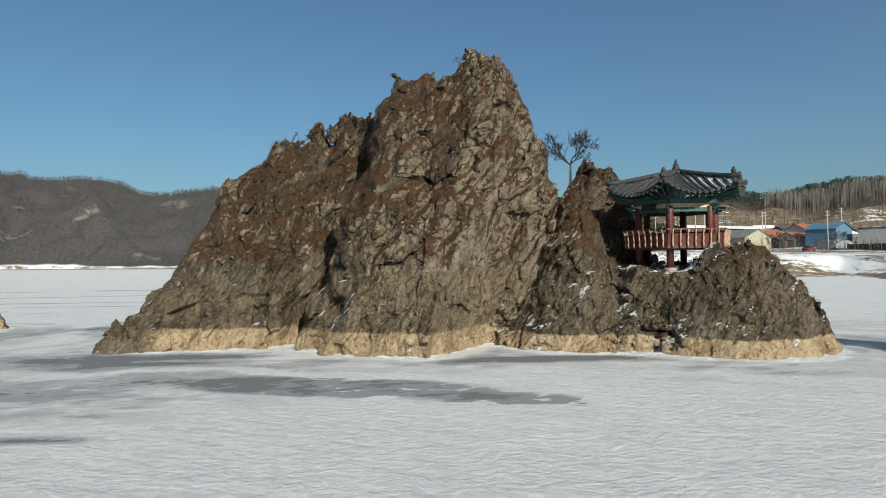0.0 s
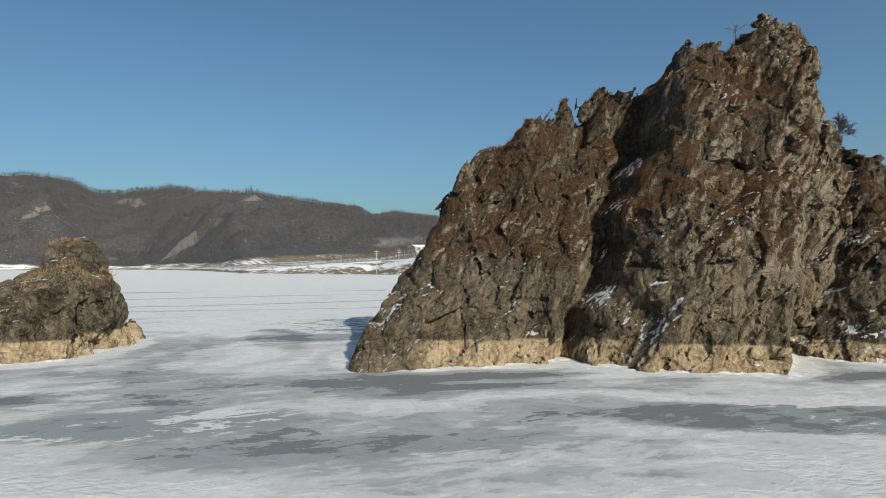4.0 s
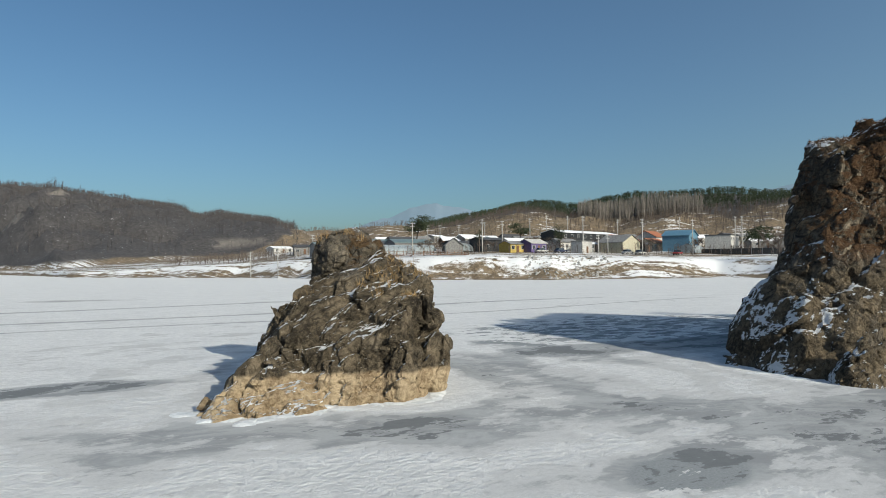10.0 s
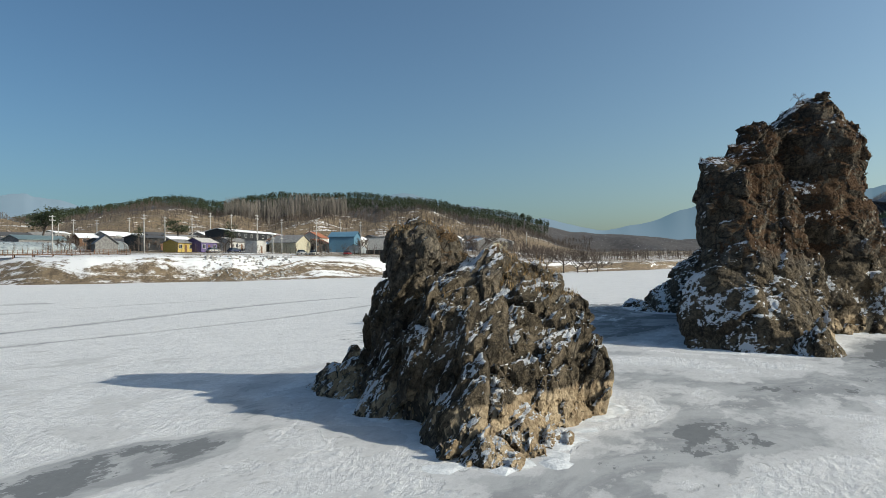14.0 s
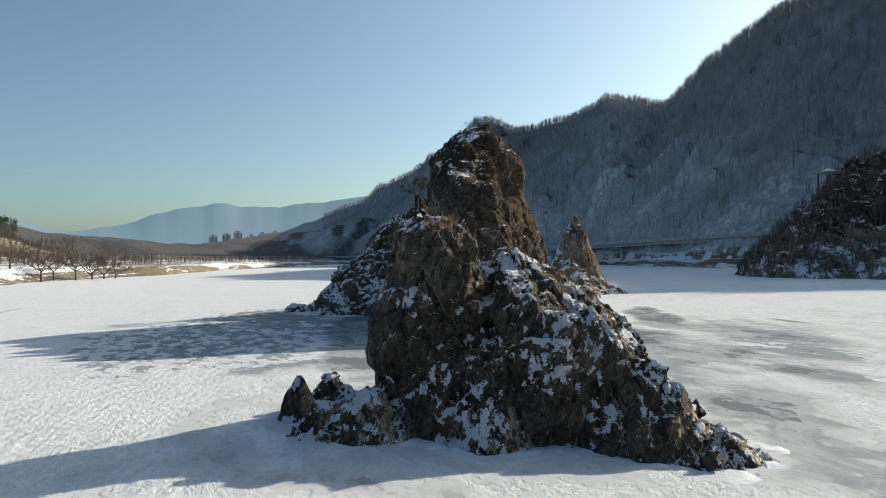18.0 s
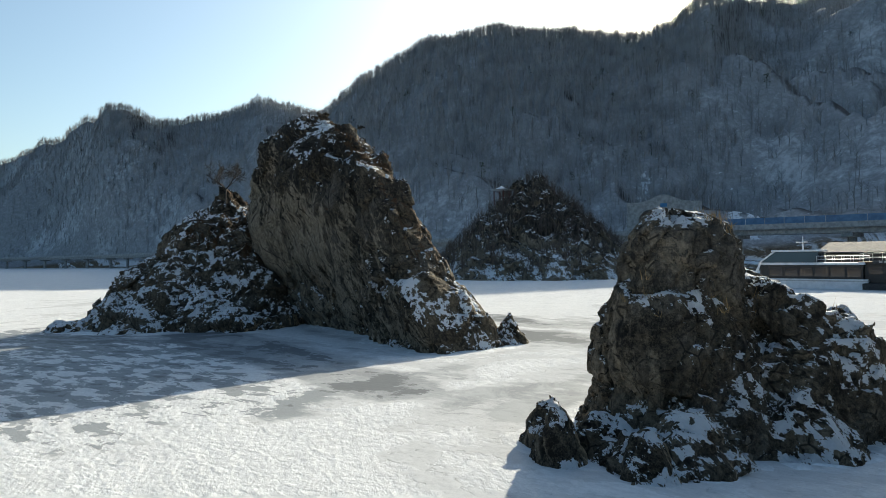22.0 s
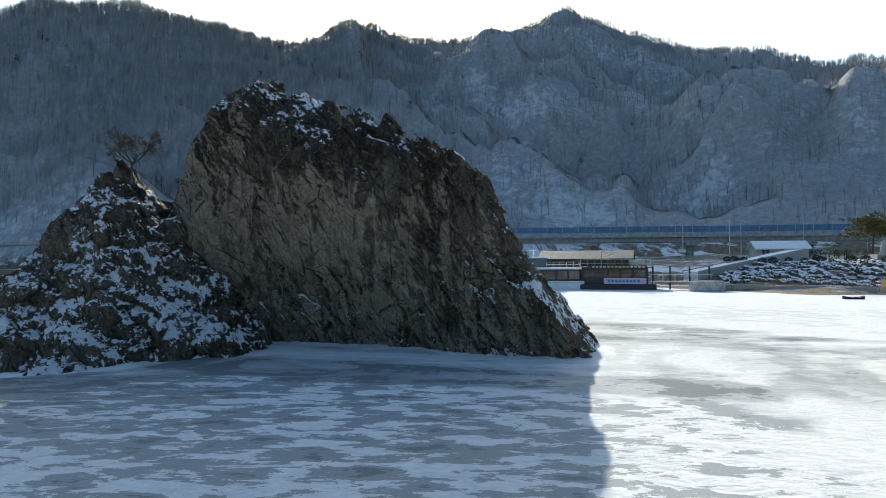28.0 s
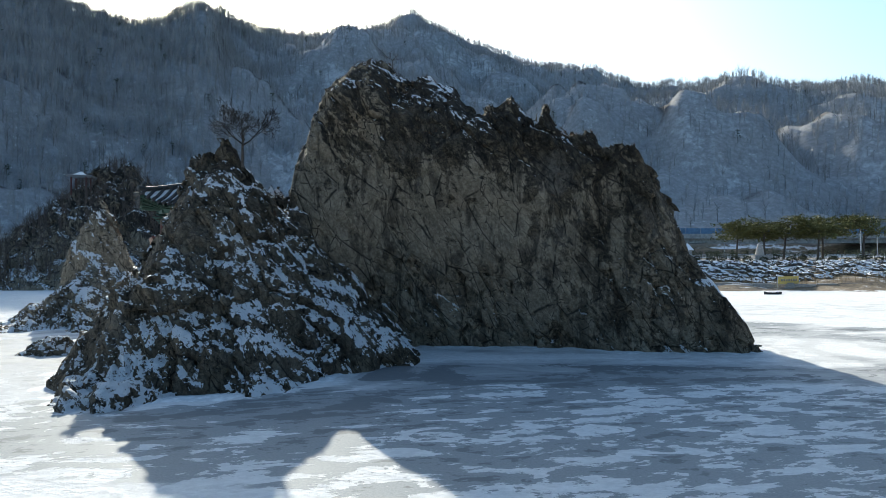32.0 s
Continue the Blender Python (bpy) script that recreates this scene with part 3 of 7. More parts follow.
def make_far(name, ring, peaks, a0, a1, seed):
    """A far range as a long ridge whose crest follows a few summits (azimuth, degrees up)."""
    az = np.linspace(a0, a1, 180)
    edge = sweep((az - a0) / 6) * sweep((a1 - az) / 6)
    el = np.interp(az, [p[0] for p in peaks], [p[1] for p in peaks])
    el = el + 0.22 * fbm(np.stack([az / 2.4, 0 * az, 0 * az], 1), 4, seed)
    top = ring * np.tan(np.radians(np.maximum(el, 0.3))) * edge
    rows = []
    for k in range(9):
        r = ring * (0.86 + 0.14 * k / 8 * 1.0)
        rows.append(np.stack([MID[0] + r * np.sin(np.radians(az)), MID[1] + r * np.cos(np.radians(az)), top * (k / 8) ** 1.2 - 3], 1))
    v = np.concatenate(rows)
    n = len(az)
    a = (np.arange(8)[:, None] * n + np.arange(n - 1)[None, :]).ravel()
    tagged(new(name, mesh_from(name, v, np.stack([a, a + n, a + n + 1, a + 1], 1), FAR)), "blue-grey mountain range with winter haze put in as emission", "mountain", kind="structure")


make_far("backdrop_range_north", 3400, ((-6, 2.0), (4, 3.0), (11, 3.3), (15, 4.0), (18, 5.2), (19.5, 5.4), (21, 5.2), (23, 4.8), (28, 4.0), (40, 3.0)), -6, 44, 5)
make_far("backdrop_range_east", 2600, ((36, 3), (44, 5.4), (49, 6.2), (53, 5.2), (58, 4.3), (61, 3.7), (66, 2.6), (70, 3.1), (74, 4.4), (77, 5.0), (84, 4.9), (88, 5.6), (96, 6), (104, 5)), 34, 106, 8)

# ---- the rocks in the river ----
def roughen(f, axes, amount, seed, turn, squash, calm=None):
    """Breaks a smooth field into beds, blocks and cracks near its surface, coarse to fine."""
    spin = np.array(Euler([radians(a) for a in turn]).to_matrix()).T
    g = f
    weight = calm or (lambda p: 1.0)

    def shell(width):
        near = np.nonzero(np.abs(g) < width)
        p = np.stack([axes[k][near[k]] for k in range(3)], 1).astype(np.float32)
        warp = np.stack([vnoise(p * 0.7, seed + 60), vnoise(p * 0.7, seed + 61), vnoise(p * 0.7, seed + 62)], 1)
        return near, p, (p @ spin) * np.array(squash) , warp

    near = np.nonzero(np.abs(g) < 1.9 * amount)
    p = np.stack([axes[k][near[k]] for k in range(3)], 1)
    g[near] += amount * 0.75 * fbm(p * 0.33, 3, seed)
    near, p, q, warp = shell(0.85 * amount)
    big, gap = blocks(q * 0.62 + 0.25 * warp, seed + 10)
    g[near] += weight(p) * amount * (0.42 * big + 0.36 * np.exp(-(gap / 0.07) ** 2))
    near, p, q, warp = shell(0.6 * amount)
    small, gap = blocks(q * 1.7 + 0.3 * warp, seed + 20)
    g[near] += weight(p) * amount * (0.26 * small + 0.20 * np.exp(-(gap / 0.08) ** 2))
    near, p, q, warp = shell(0.32 * amount)
    tiny, gap = blocks(q * 3.9 + 0.3 * warp, seed + 30)
    g[near] += weight(p) * amount * (0.12 * tiny + 0.09 * np.exp(-(gap / 0.10) ** 2) + 0.06 * fbm(p * 3.1, 3, seed + 40))
    return g


def whole(v, q):
    """Drops crumbs that hang free of the main body."""
    q = np.asarray(q)
    label = np.arange(len(v))
    while True:
        low = label[q].min(1)
        before = label.copy()
        for k in range(q.shape[1]):
            np.minimum.at(label, q[:, k], low)
        label = label[label]
        if np.array_equal(before, label):
            break
    count = np.bincount(label, minlength=len(v))
    keep = count[label] > 0.05 * len(v)
    index = np.cumsum(keep) - 1
    return np.asarray(v)[keep], index[q[keep[q[:, 0]]]]


def rock_mesh(name, field, lo, hi, h, amount, seed, turn, material, squash=(0.55, 0.55, 1.5), calm=None):
    axes = grid_of(lo, hi, h)
    x, y, z = np.meshgrid(*axes, indexing="ij", sparse=True)
    f = field(x, y, z).astype(np.float32)
    f = roughen(f, axes, amount, seed, turn, squash, calm)
    v, q = whole(*surface(f, lo, h))
    me = mesh_from(name, v, q, material, False)
    ledges(me, q, 5)
    return me


def ledges(me, q, rounds):
    """Notes at each vertex how level the rock is round it, over a hand's breadth or two."""
    n = np.empty(len(me.vertices) * 3, dtype=np.float32)
    me.vertices.foreach_get("normal", n)
    n = n.reshape(-1, 3).astype(np.float64)
    hits = np.maximum(np.bincount(q.ravel(), minlength=len(n)), 1)
    for k in range(rounds):
        mean = n[q].mean(1)
        n = np.stack([np.bincount(q.ravel(), np.repeat(mean[:, c], q.shape[1]), len(n)) / hits for c in range(3)], 1)
    n = n / np.maximum(np.linalg.norm(n, axis=1), 1e-6)[:, None]
    me.attributes.new("ledge", "FLOAT", "POINT").data.foreach_set("value", n[:, 2].astype(np.float32))


def at_(xs, ys):
    return lambda x: np.interp(x, xs, ys)


def main_crag(x, y, z):
    crest = at_((-16.6, -16.1, -15.7, -14.4, -12.9, -11.8, -11.3, -10.0, -9.1, -8.8, -7.6, -7.05, -6.85, -6.6, -6.4, -6.15, -5.7, -5.3, -5.0, -4.7, -4.3, -3.8, -3.35, -2.95, -2.5, -2.1, -0.6, 0.25, 0.8, 1.25, 2.0, 2.9, 3.2, 3.9, 4.5, 4.75, 5.3, 5.5, 6.4),
                (-0.6, 0.1, 1.1, 3.0, 5.3, 7.2, 8.3, 8.7, 9.1, 9.7, 10.4, 11.1, 11.5, 11.75, 11.5, 10.9, 11.1, 11.6, 11.95, 11.6, 11.2, 11.7, 11.9, 12.5, 12.8, 13.35, 13.65, 13.75, 14.1, 14.55, 14.7, 14.5, 13.8, 12.7, 11.8, 10.6, 9.7, 8.4, 7.0))(x)
    foot_s = at_((-16.0, -14, -11, -8, -6.9, -6, -4.5, -2.5, -0.8, 0.6, 2, 4, 6), (31.5, 30.3, 30.6, 31.0, 31.3, 30.2, 28.6, 27.9, 27.4, 29.3, 31, 32.4, 33))(x - 0.20 * np.clip(z, 0, 13))
    crest_y = at_((-16, -13, -11, -8.8, -6.6, -4.9, -3.8, -2.9, -2.0, -0.6, 0.3, 1.3, 2.9, 4, 6), (33.2, 34.4, 35.4, 34.4, 35.2, 35.1, 33.8, 32.4, 32.3, 33.0, 33.1, 32.7, 32.8, 33.8, 33.9))(x)
    foot_n = at_((-16.3, -14.2, -12.5, -10.5, -8.6, -5, -1.7, 0, 1.5, 3.5, 6), (35.2, 35.8, 36.1, 35.9, 34.8, 34.3, 34.0, 33.4, 33.7, 34.6, 35.2))(x)
    lean = at_((-16, -12, -9, -6, -1, 3, 5.5), (0.2, 0.3, 0.9, 1.6, 2.6, 2.2, 1.4))(x)
    s = np.clip(z / np.maximum(crest, 0.4), 0, 1.2)
    south = foot_s + (crest_y - 0.85 - foot_s) * np.clip(s, 0, 1) ** 1.5
    # a deep gully, slabs that step back along the beds, and lesser joints
    low = np.clip((12 - z) / 2, 0, 1)
    gully = x + 7.25 - 0.335 * z + 0.30 * np.sin(1.25 * z) + 0.16 * np.sin(3.3 * z + 1.0)
    south = south + 1.75 * np.exp(-(np.minimum(gully, 0) / 0.6) ** 2 - (np.maximum(gully, 0) / 0.28) ** 2) * low - 0.8 * sweep(gully / 0.5) * (1 - sweep((gully - 1.2) / 2.4)) * low
    south = south + 0.75 * np.exp(-((x + 6.0 - 0.63 * z) / 0.32) ** 2) * np.clip((5 - z) / 2, 0, 1)
    south = south + 0.6 * sweep((1.08 * z - x - 7.5) / 0.5) * sweep((x + 3.5) / 1.5) * np.clip((10.5 - z) / 2, 0, 1)
    south = south + 0.5 * np.exp(-((x + 9.6 - 0.36 * z) / 0.4) ** 2) + 0.8 * np.exp(-((x + 1.3 - 0.30 * z) / 0.35) ** 2) * np.clip((z - 1.0) / 2, 0, 1) * np.clip((10 - z) / 3, 0, 1)
    south = south + 0.9 * np.exp(-((x - 2.4 - 0.1 * z) / 1.1) ** 2) * np.clip((9 - z) / 3, 0, 1)
    north = foot_n + lean * np.clip(z / 7.0, 0, 1.05)
    north = north + (crest_y + 0.65 - north) * np.clip((s - 0.72) / 0.28, 0, 1) ** 2
    east = at_((-1, 3, 7.5, 9, 11.5, 13, 15), (4.4, 5.0, 5.8, 5.7, 4.9, 4.0, 3.2))(z)
    south = np.minimum(south, north - 1.6)
    return np.maximum(np.maximum(south - y, y - north) * 0.85, np.maximum((z - crest) * 0.75, (x - east) * 0.9))


def cone(x, y, z, cx, cy, top, reach, power=0.9):
    """A crag that falls from a summit to feet at eight bearings (north first, clockwise)."""
    dx, dy = x - cx, y - cy
    az = np.degrees(np.arctan2(dx, dy)) % 360
    r = np.interp(az, np.arange(9) * 45, (*reach, reach[0]))
    return (z - top * (1 - np.clip(np.hypot(dx, dy) / r, 0, 1.9) ** power)) * 0.62


def pavilion_crag(x, y, z):
    f = cone(x, y, z, 8.0, 36.7, 9.4, (10.6, 6.0, 6.0, 6.4, 6.2, 6.8, 8.4, 9.2), 1.06)
    f = np.minimum(f, cone(x, y, z, 7.4, 40.2, 5.9, (7.7, 5.2, 5.6, 6, 6, 4.6, 3.7, 4.4), 0.95))
    f = melt(f, ball(x, y, z, 6.2, 36.2, 3.2, 2.5, 3.0, 4.2), 0.4)
    f = melt(f, ball(x, y, z, 8.4, 36.6, 4.5, 2.0, 2.4, 4.5), 0.4)
    f = np.minimum(f, cone(x, y, z, 13.4, 29.6, 4.9, (5.0, 5.2, 4.4, 3.6, 3.5, 3.5, 5.2, 5.5), 1.5))
    f = np.minimum(f, cone(x, y, z, 9.3, 31.0, 3.6, (6, 6, 6, 4, 3.0, 3.2, 3.6, 5), 1.1))
    f = np.minimum(f, cone(x, y, z, 6.9, 33.4, 7.6, (4.5, 3.6, 3.2, 3.6, 5.0, 4.6, 4.0, 4.0), 1.15))
    shelf = np.hypot(x - 11.5, y - 32.0)
    f = np.minimum(f, np.maximum(z - 3.55, (shelf - 2.8) * 0.8))
    return np.maximum(f, np.minimum(z - 3.6, (2.75 - shelf)) * 0.8)


def ball(x, y, z, cx, cy, cz, rx, ry, rz):
    k = np.sqrt(((x - cx) / rx) ** 2 + ((y - cy) / ry) ** 2 + ((z - cz) / rz) ** 2)
    return (k - 1) * min(rx, ry, rz)


def melt(a, b, k):
    h = np.clip(0.5 + 0.5 * (b - a) / k, 0, 1)
    return b + (a - b) * h - k * h * (1 - h)


def lion_crag(x, y, z):
    # a column with a rounded head, narrow at the neck and swelling to a broad foot
    lean = 0.10 * np.clip(z - 2.5, 0, 3)
    round_col = np.hypot(x + 30.45 + 0.4 * lean, (y - 39.05 - lean) * 1.04)
    girth = at_((-0.5, 0.4, 1.2, 2.3, 3.0, 3.4, 3.8, 4.2, 4.8, 5.3, 5.65, 5.9), (2.6, 2.35, 2.0, 1.7, 1.5, 1.38, 1.25, 1.24, 1.2, 0.9, 0.45, 0.1))(z)
    f = np.maximum((round_col - girth) * 0.85, (z - 5.8) * 0.8)
    f = melt(f, ball(x, y, z, -30.65, 39.35, 4.75, 1.18, 1.18, 1.0), 0.12)
    f = melt(f, ball(x, y, z, -29.6, 39.4, 1.6, 1.3, 1.25, 1.7), 0.25)
    f = melt(f, ball(x, y, z, -30.6, 39.75, 2.1, 1.35, 1.4, 1.8), 0.25)
    f = melt(f, ball(x, y, z, -29.7, 38.0, 2.0, 1.6, 1.6, 2.1), 0.2)
    # a long back that falls away from the head and ends in a steep rump
    plan = ((np.abs(x + 31.1) / 2.55) ** 2.6 + (np.abs(y - 35.9) / 2.35) ** 2.6) ** (1 / 2.6)
    top = 4.5 - 0.60 * np.clip(37.0 - y, 0, 9) - 0.44 * np.clip(-30.1 - x, 0, 9) - 0.7 * np.clip(x + 29.2, 0, 9)
    f = melt(f, np.maximum((plan - 1.12 + 0.085 * z) * 2.0, (z - top) * 0.8), 0.10)
    # buttresses and gullies under it
    for bx, by, bz, rx, ry, rz in ((-32.9, 36.4, 0.9, 1.1, 1.0, 2.2), (-31.8, 34.4, 0.7, 1.3, 1.0, 1.5), (-30.2, 33.8, 0.7, 0.8, 0.8, 1.7), (-29.0, 34.6, 0.8, 0.8, 0.9, 2.0), (-32.2, 37.9, 0.7, 1.1, 0.9, 1.5)):
        f = melt(f, ball(x, y, z, bx, by, bz, rx, ry, rz), 0.10)
    f = melt(f, cone(x, y, z, -33.6, 34.7, 1.9, (1.6, 1.8, 1.8, 1.9, 2.2, 2.9, 2.3, 1.7), 1.1), 0.12)
    # low toes at the waterline
    f = melt(f, cone(x, y, z, -32.7, 38.5, 1.2, (1.2, 1.4, 2.0, 2.0, 1.6, 1.5, 1.4, 1.2), 1.6), 0.08)
    f = melt(f, cone(x, y, z, -31.6, 41.1, 1.0, (1.0, 1, 1, 1, 1.1, 1.3, 1.4, 1.2), 1.7), 0.06)
    return melt(f, cone(x, y, z, -30.0, 41.6, 0.85, (1.0, 1.1, 1.2, 1.4, 1.5, 1.4, 1.2, 1.1), 1.6), 0.06)


def boulder_field(sx, sy, top):
    return lambda x, y, z: cone(x, y, z, 0.0, 0.0, top, (sy, 0.9 * (sx + sy) / 2, sx, 0.8 * (sx + sy) / 2, sy, (sx + sy) / 2, sx, 0.9 * (sx + sy) / 2), 1.3)


def third_crag(x, y, z):
    f = cone(x, y, z, 25.3, 17.5, 8.3, (3.4, 3.3, 3.2, 3.2, 3.2, 3.2, 2.8, 3.2), 1.9)
    f = np.minimum(f, cone(x, y, z, 24.4, 19.3, 4.6, (8.2, 6, 5, 6, 6.2, 6, 4.5, 6), 0.95))
    return f


DIP = (0, 58, 0)
main_rock = tagged(new("main_rock", rock_mesh("main_rock", main_crag, (-18.4, 25.6, -0.5), (7.6, 38.6, 16.0), 0.09, 0.50, 100, DIP, ROCK, (0.65, 0.65, 1.35), lambda p: 1 - 0.78 * sweep((p[:, 1] - 34.2 - 0.08 * p[:, 2]) / 0.8) * sweep((10.5 - p[:, 2]) / 3) * sweep((p[:, 0] + 12) / 6))), "tall dark limestone crag with brown moss, rising from river ice", "rock")
pavilion_rock = tagged(new("pavilion_rock", rock_mesh("pavilion_rock", pavilion_crag, (-1.6, 24.5, -0.5), (20.0, 50.0, 10.6), 0.10, 0.52, 200, DIP, ROCK_SNOWY, (0.75, 0.75, 1.35))), "rugged snow-flecked limestone crag that carries a small pavilion", "rock")
lion_rock = tagged(new("lion_rock", rock_mesh("lion_rock", lion_crag, (-37.6, 31.0, -0.5), (-26.2, 42.6, 6.6), 0.065, 0.36, 300, (75, 15, 20), LION, (0.8, 0.8, 1.7))), "small craggy limestone rock with snowy ledges and dry grass", "rock")
third_rock = tagged(new("third_rock", rock_mesh("third_rock", third_crag, (17.5, 10.5, -0.5), (33.5, 29.0, 9.5), 0.13, 0.5, 400, DIP, ROCK)), "spired snowy limestone rock standing in the river ice", "rock")


def knoll_crag(x, y, z):
    f = cone(x, y, z, 63.0, -52.0, 22.5, (24, 23, 26, 25, 24, 24, 26, 25), 1.15)
    return f


knoll_rock = tagged(new("knoll_rock", rock_mesh("knoll_rock", knoll_crag, (34, -80, -0.6), (92, -25, 28.5), 0.4, 1.3, 450, DIP, KNOLL, (0.32, 0.32, 0.55))), "dark wooded rock knoll with snow on its ledges", "rock")
for k, (bx, by, sx, sy, top) in enumerate(((-29.9, 43.0, 0.8, 0.7, 1.15), (-31.6, 42.2, 1.1, 0.8, 0.6), (-28.9, 42.2, 0.6, 0.6, 0.8), (-15.2, 30.4, 1.3, 1.1, 1.5), (20.6, 27.0, 1.5, 1.3, 1.1), (16.3, 36.6, 1.6, 1.4, 0.9))):
    me = rock_mesh("boulder", boulder_field(sx, sy, top), (-sx - 0.9, -sy - 0.9, -0.4), (sx + 0.9, sy + 0.9, top + 0.7), 0.06, 0.26, 500 + 7 * k, DIP, LION, (1.1, 1.1, 2.0))
    ob = tagged(new("boulder", me), "low snow-capped limestone boulder frozen into the river ice", "boulder", "boulders by the rocks")
    ob.location = (bx, by, 0)


# ---- dry grass on the rocks ----
STRAW = plain("dry_grass", (0.20, 0.125, 0.05), (0.42, 0.29, 0.14), 0.95, 0, 3, 0.01)
RUST = plain("rusty_scrub", (0.05, 0.028, 0.013), (0.14, 0.075, 0.033), 0.95, 0, 2, 0.01)


def tufts(name, rock, n, height, material, where, label, seed, blades=7):
    """Tufts of thin blades rooted on a rock's gentler faces."""
    g = np.random.default_rng(seed)
    me = rock.data
    v = np.empty(len(me.vertices) * 3, dtype=np.float32)
    nm = np.empty(len(me.vertices) * 3, dtype=np.float32)
    me.vertices.foreach_get("co", v)
    me.vertices.foreach_get("normal", nm)
    v, nm = v.reshape(-1, 3), nm.reshape(-1, 3)
    ok = np.nonzero(where(v, nm))[0]
    keep = ok[fbm(v[ok] * 0.5, 3, seed) > 0.05]
    at = v[g.choice(keep, n)]
    root = np.repeat(at, blades, 0) + g.normal(0, 0.35 * height, (n * blades, 3)) * np.array((1, 1, 0))
    tip = root + g.normal(0, 0.38, (n * blades, 3)) * height + np.array((0, 0, height)) * g.uniform(0.5, 1.1, (n * blades, 1))
    side = g.normal(0, 1, (n * blades, 3))
    side = side / np.linalg.norm(side, axis=1)[:, None] * 0.055 * height
    root[:, 2] -= 0.12 * height
    tri = np.stack([root - side, root + side, tip], 1).reshape(-1, 3)
    tagged(new(name, mesh_from(name, tri, np.arange(len(tri)).reshape(-1, 3), material, False)), label, "grass", kind="stuff")


tufts("lion_rock_grass", lion_rock, 260, 0.20, STRAW, lambda v, nm: (nm[:, 2] > 0.3) & (v[:, 2] > 3.0), "dry straw-coloured grass on the small rock's top", 3)
tufts("pavilion_rock_grass", pavilion_rock, 2200, 0.14, RUST, lambda v, nm: (nm[:, 2] > 0.2) & (v[:, 2] > 2.0) & (v[:, 1] < 35.5), "short brown grass on the sunny side of the crag", 4)
tufts("main_rock_scrub", main_rock, 5200, 0.12, RUST, lambda v, nm: (nm[:, 2] > 0.05) & (v[:, 2] > 4.5) & (nm[:, 1] < 0.2), "rust-brown moss and scrub on the crag's sunny face", 5)


def top_of(rock, x, y, reach=0.35):
    """Height of a rock's surface at a place."""
    v = np.empty(len(rock.data.vertices) * 3, dtype=np.float32)
    rock.data.vertices.foreach_get("co", v)
    v = v.reshape(-1, 3)
    near = np.hypot(v[:, 0] - x, v[:, 1] - y) < reach
    return float(np.median(np.sort(v[near, 2])[-12:]))


# ---- the ice ----
ICE_SPOTS = (
    (-3.0, 21.2, 5.4, 1.6, -10, 0.60, 0.3, 0.95), (1.8, 19.2, 3.0, 1.0, -12, 0.5, 0.4, 0.9), (4.0, 27.0, 4.4, 0.9, 4, 0.6, 0.3), (-8.2, 23.4, 3.2, 1.5, 0, 0.42, 0.3),
    (-6.4, 24.2, 1.9, 0.45, -28, -0.7, 0.4), (-15, 27.2, 5.5, 2.4, 10, 0.42, 0.4), (-9.7, 15.0, 1.9, 0.5, 4, 0.9, 0.4, 0.5), (-14, 21, 5, 1.4, 14, 0.25, 0.5),
    (-12.5, 27.6, 4.2, 1.2, 0, 0.45, 0.3), (-27.0, 25.0, 1.5, 1.0, 20, 0.42, 0.5, 0.7), (-23.2, 26.2, 2.6, 4.4, 8, 0.30, 0.5, 0.35), (-21, 22.4, 4.5, 1.6, 10, 0.22, 0.5, 0.6), (-15.5, 19.5, 5.0, 1.2, 8, 0.20, 0.5, 0.5),
    (-20.8, 41, 1.3, 5.5, 14, 0.40, 0.35), (-24, 36, 2.0, 6.5, 14, 0.30, 0.4), (-40.8, 39.6, 4.0, 1.15, 8, 0.75, 0.3), (-34.2, 31.3, 4.6, 0.9, -14, 0.30, 0.5, 0.4), (-29.8, 30.2, 3.4, 1.1, 12, 0.16, 0.5, 0.4), (-11.5, 19.5, 6.5, 4.5, 20, 0.24, 0.5, 0.4),
    (-7, 41.4, 14, 2.0, 0, 0.62, 0.3), (-9, 49.5, 12, 7.0, 0, 0.27, 0.35, 1.0), (4, 49, 8, 5, 0, 0.22, 0.4, 0.9), (-2, 37.6, 12, 0.6, 4, -0.5, 0.5), (-9, 27.6, 6, 0.35, 8, -0.5, 0.6),
    (-27, 48, 8, 6, 0, -0.14, 0.5), (-34, 50, 10, 6, 0, 0.12, 0.5), (-12, 12, 26, 8, 10, 0.06, 0.6), (9, 13, 13, 7, 0, -0.30, 0.5), (30, 36, 20, 12, 0, 0.18, 0.5), (-38, 10, 22, 14, 0, 0.12, 0.6),
)


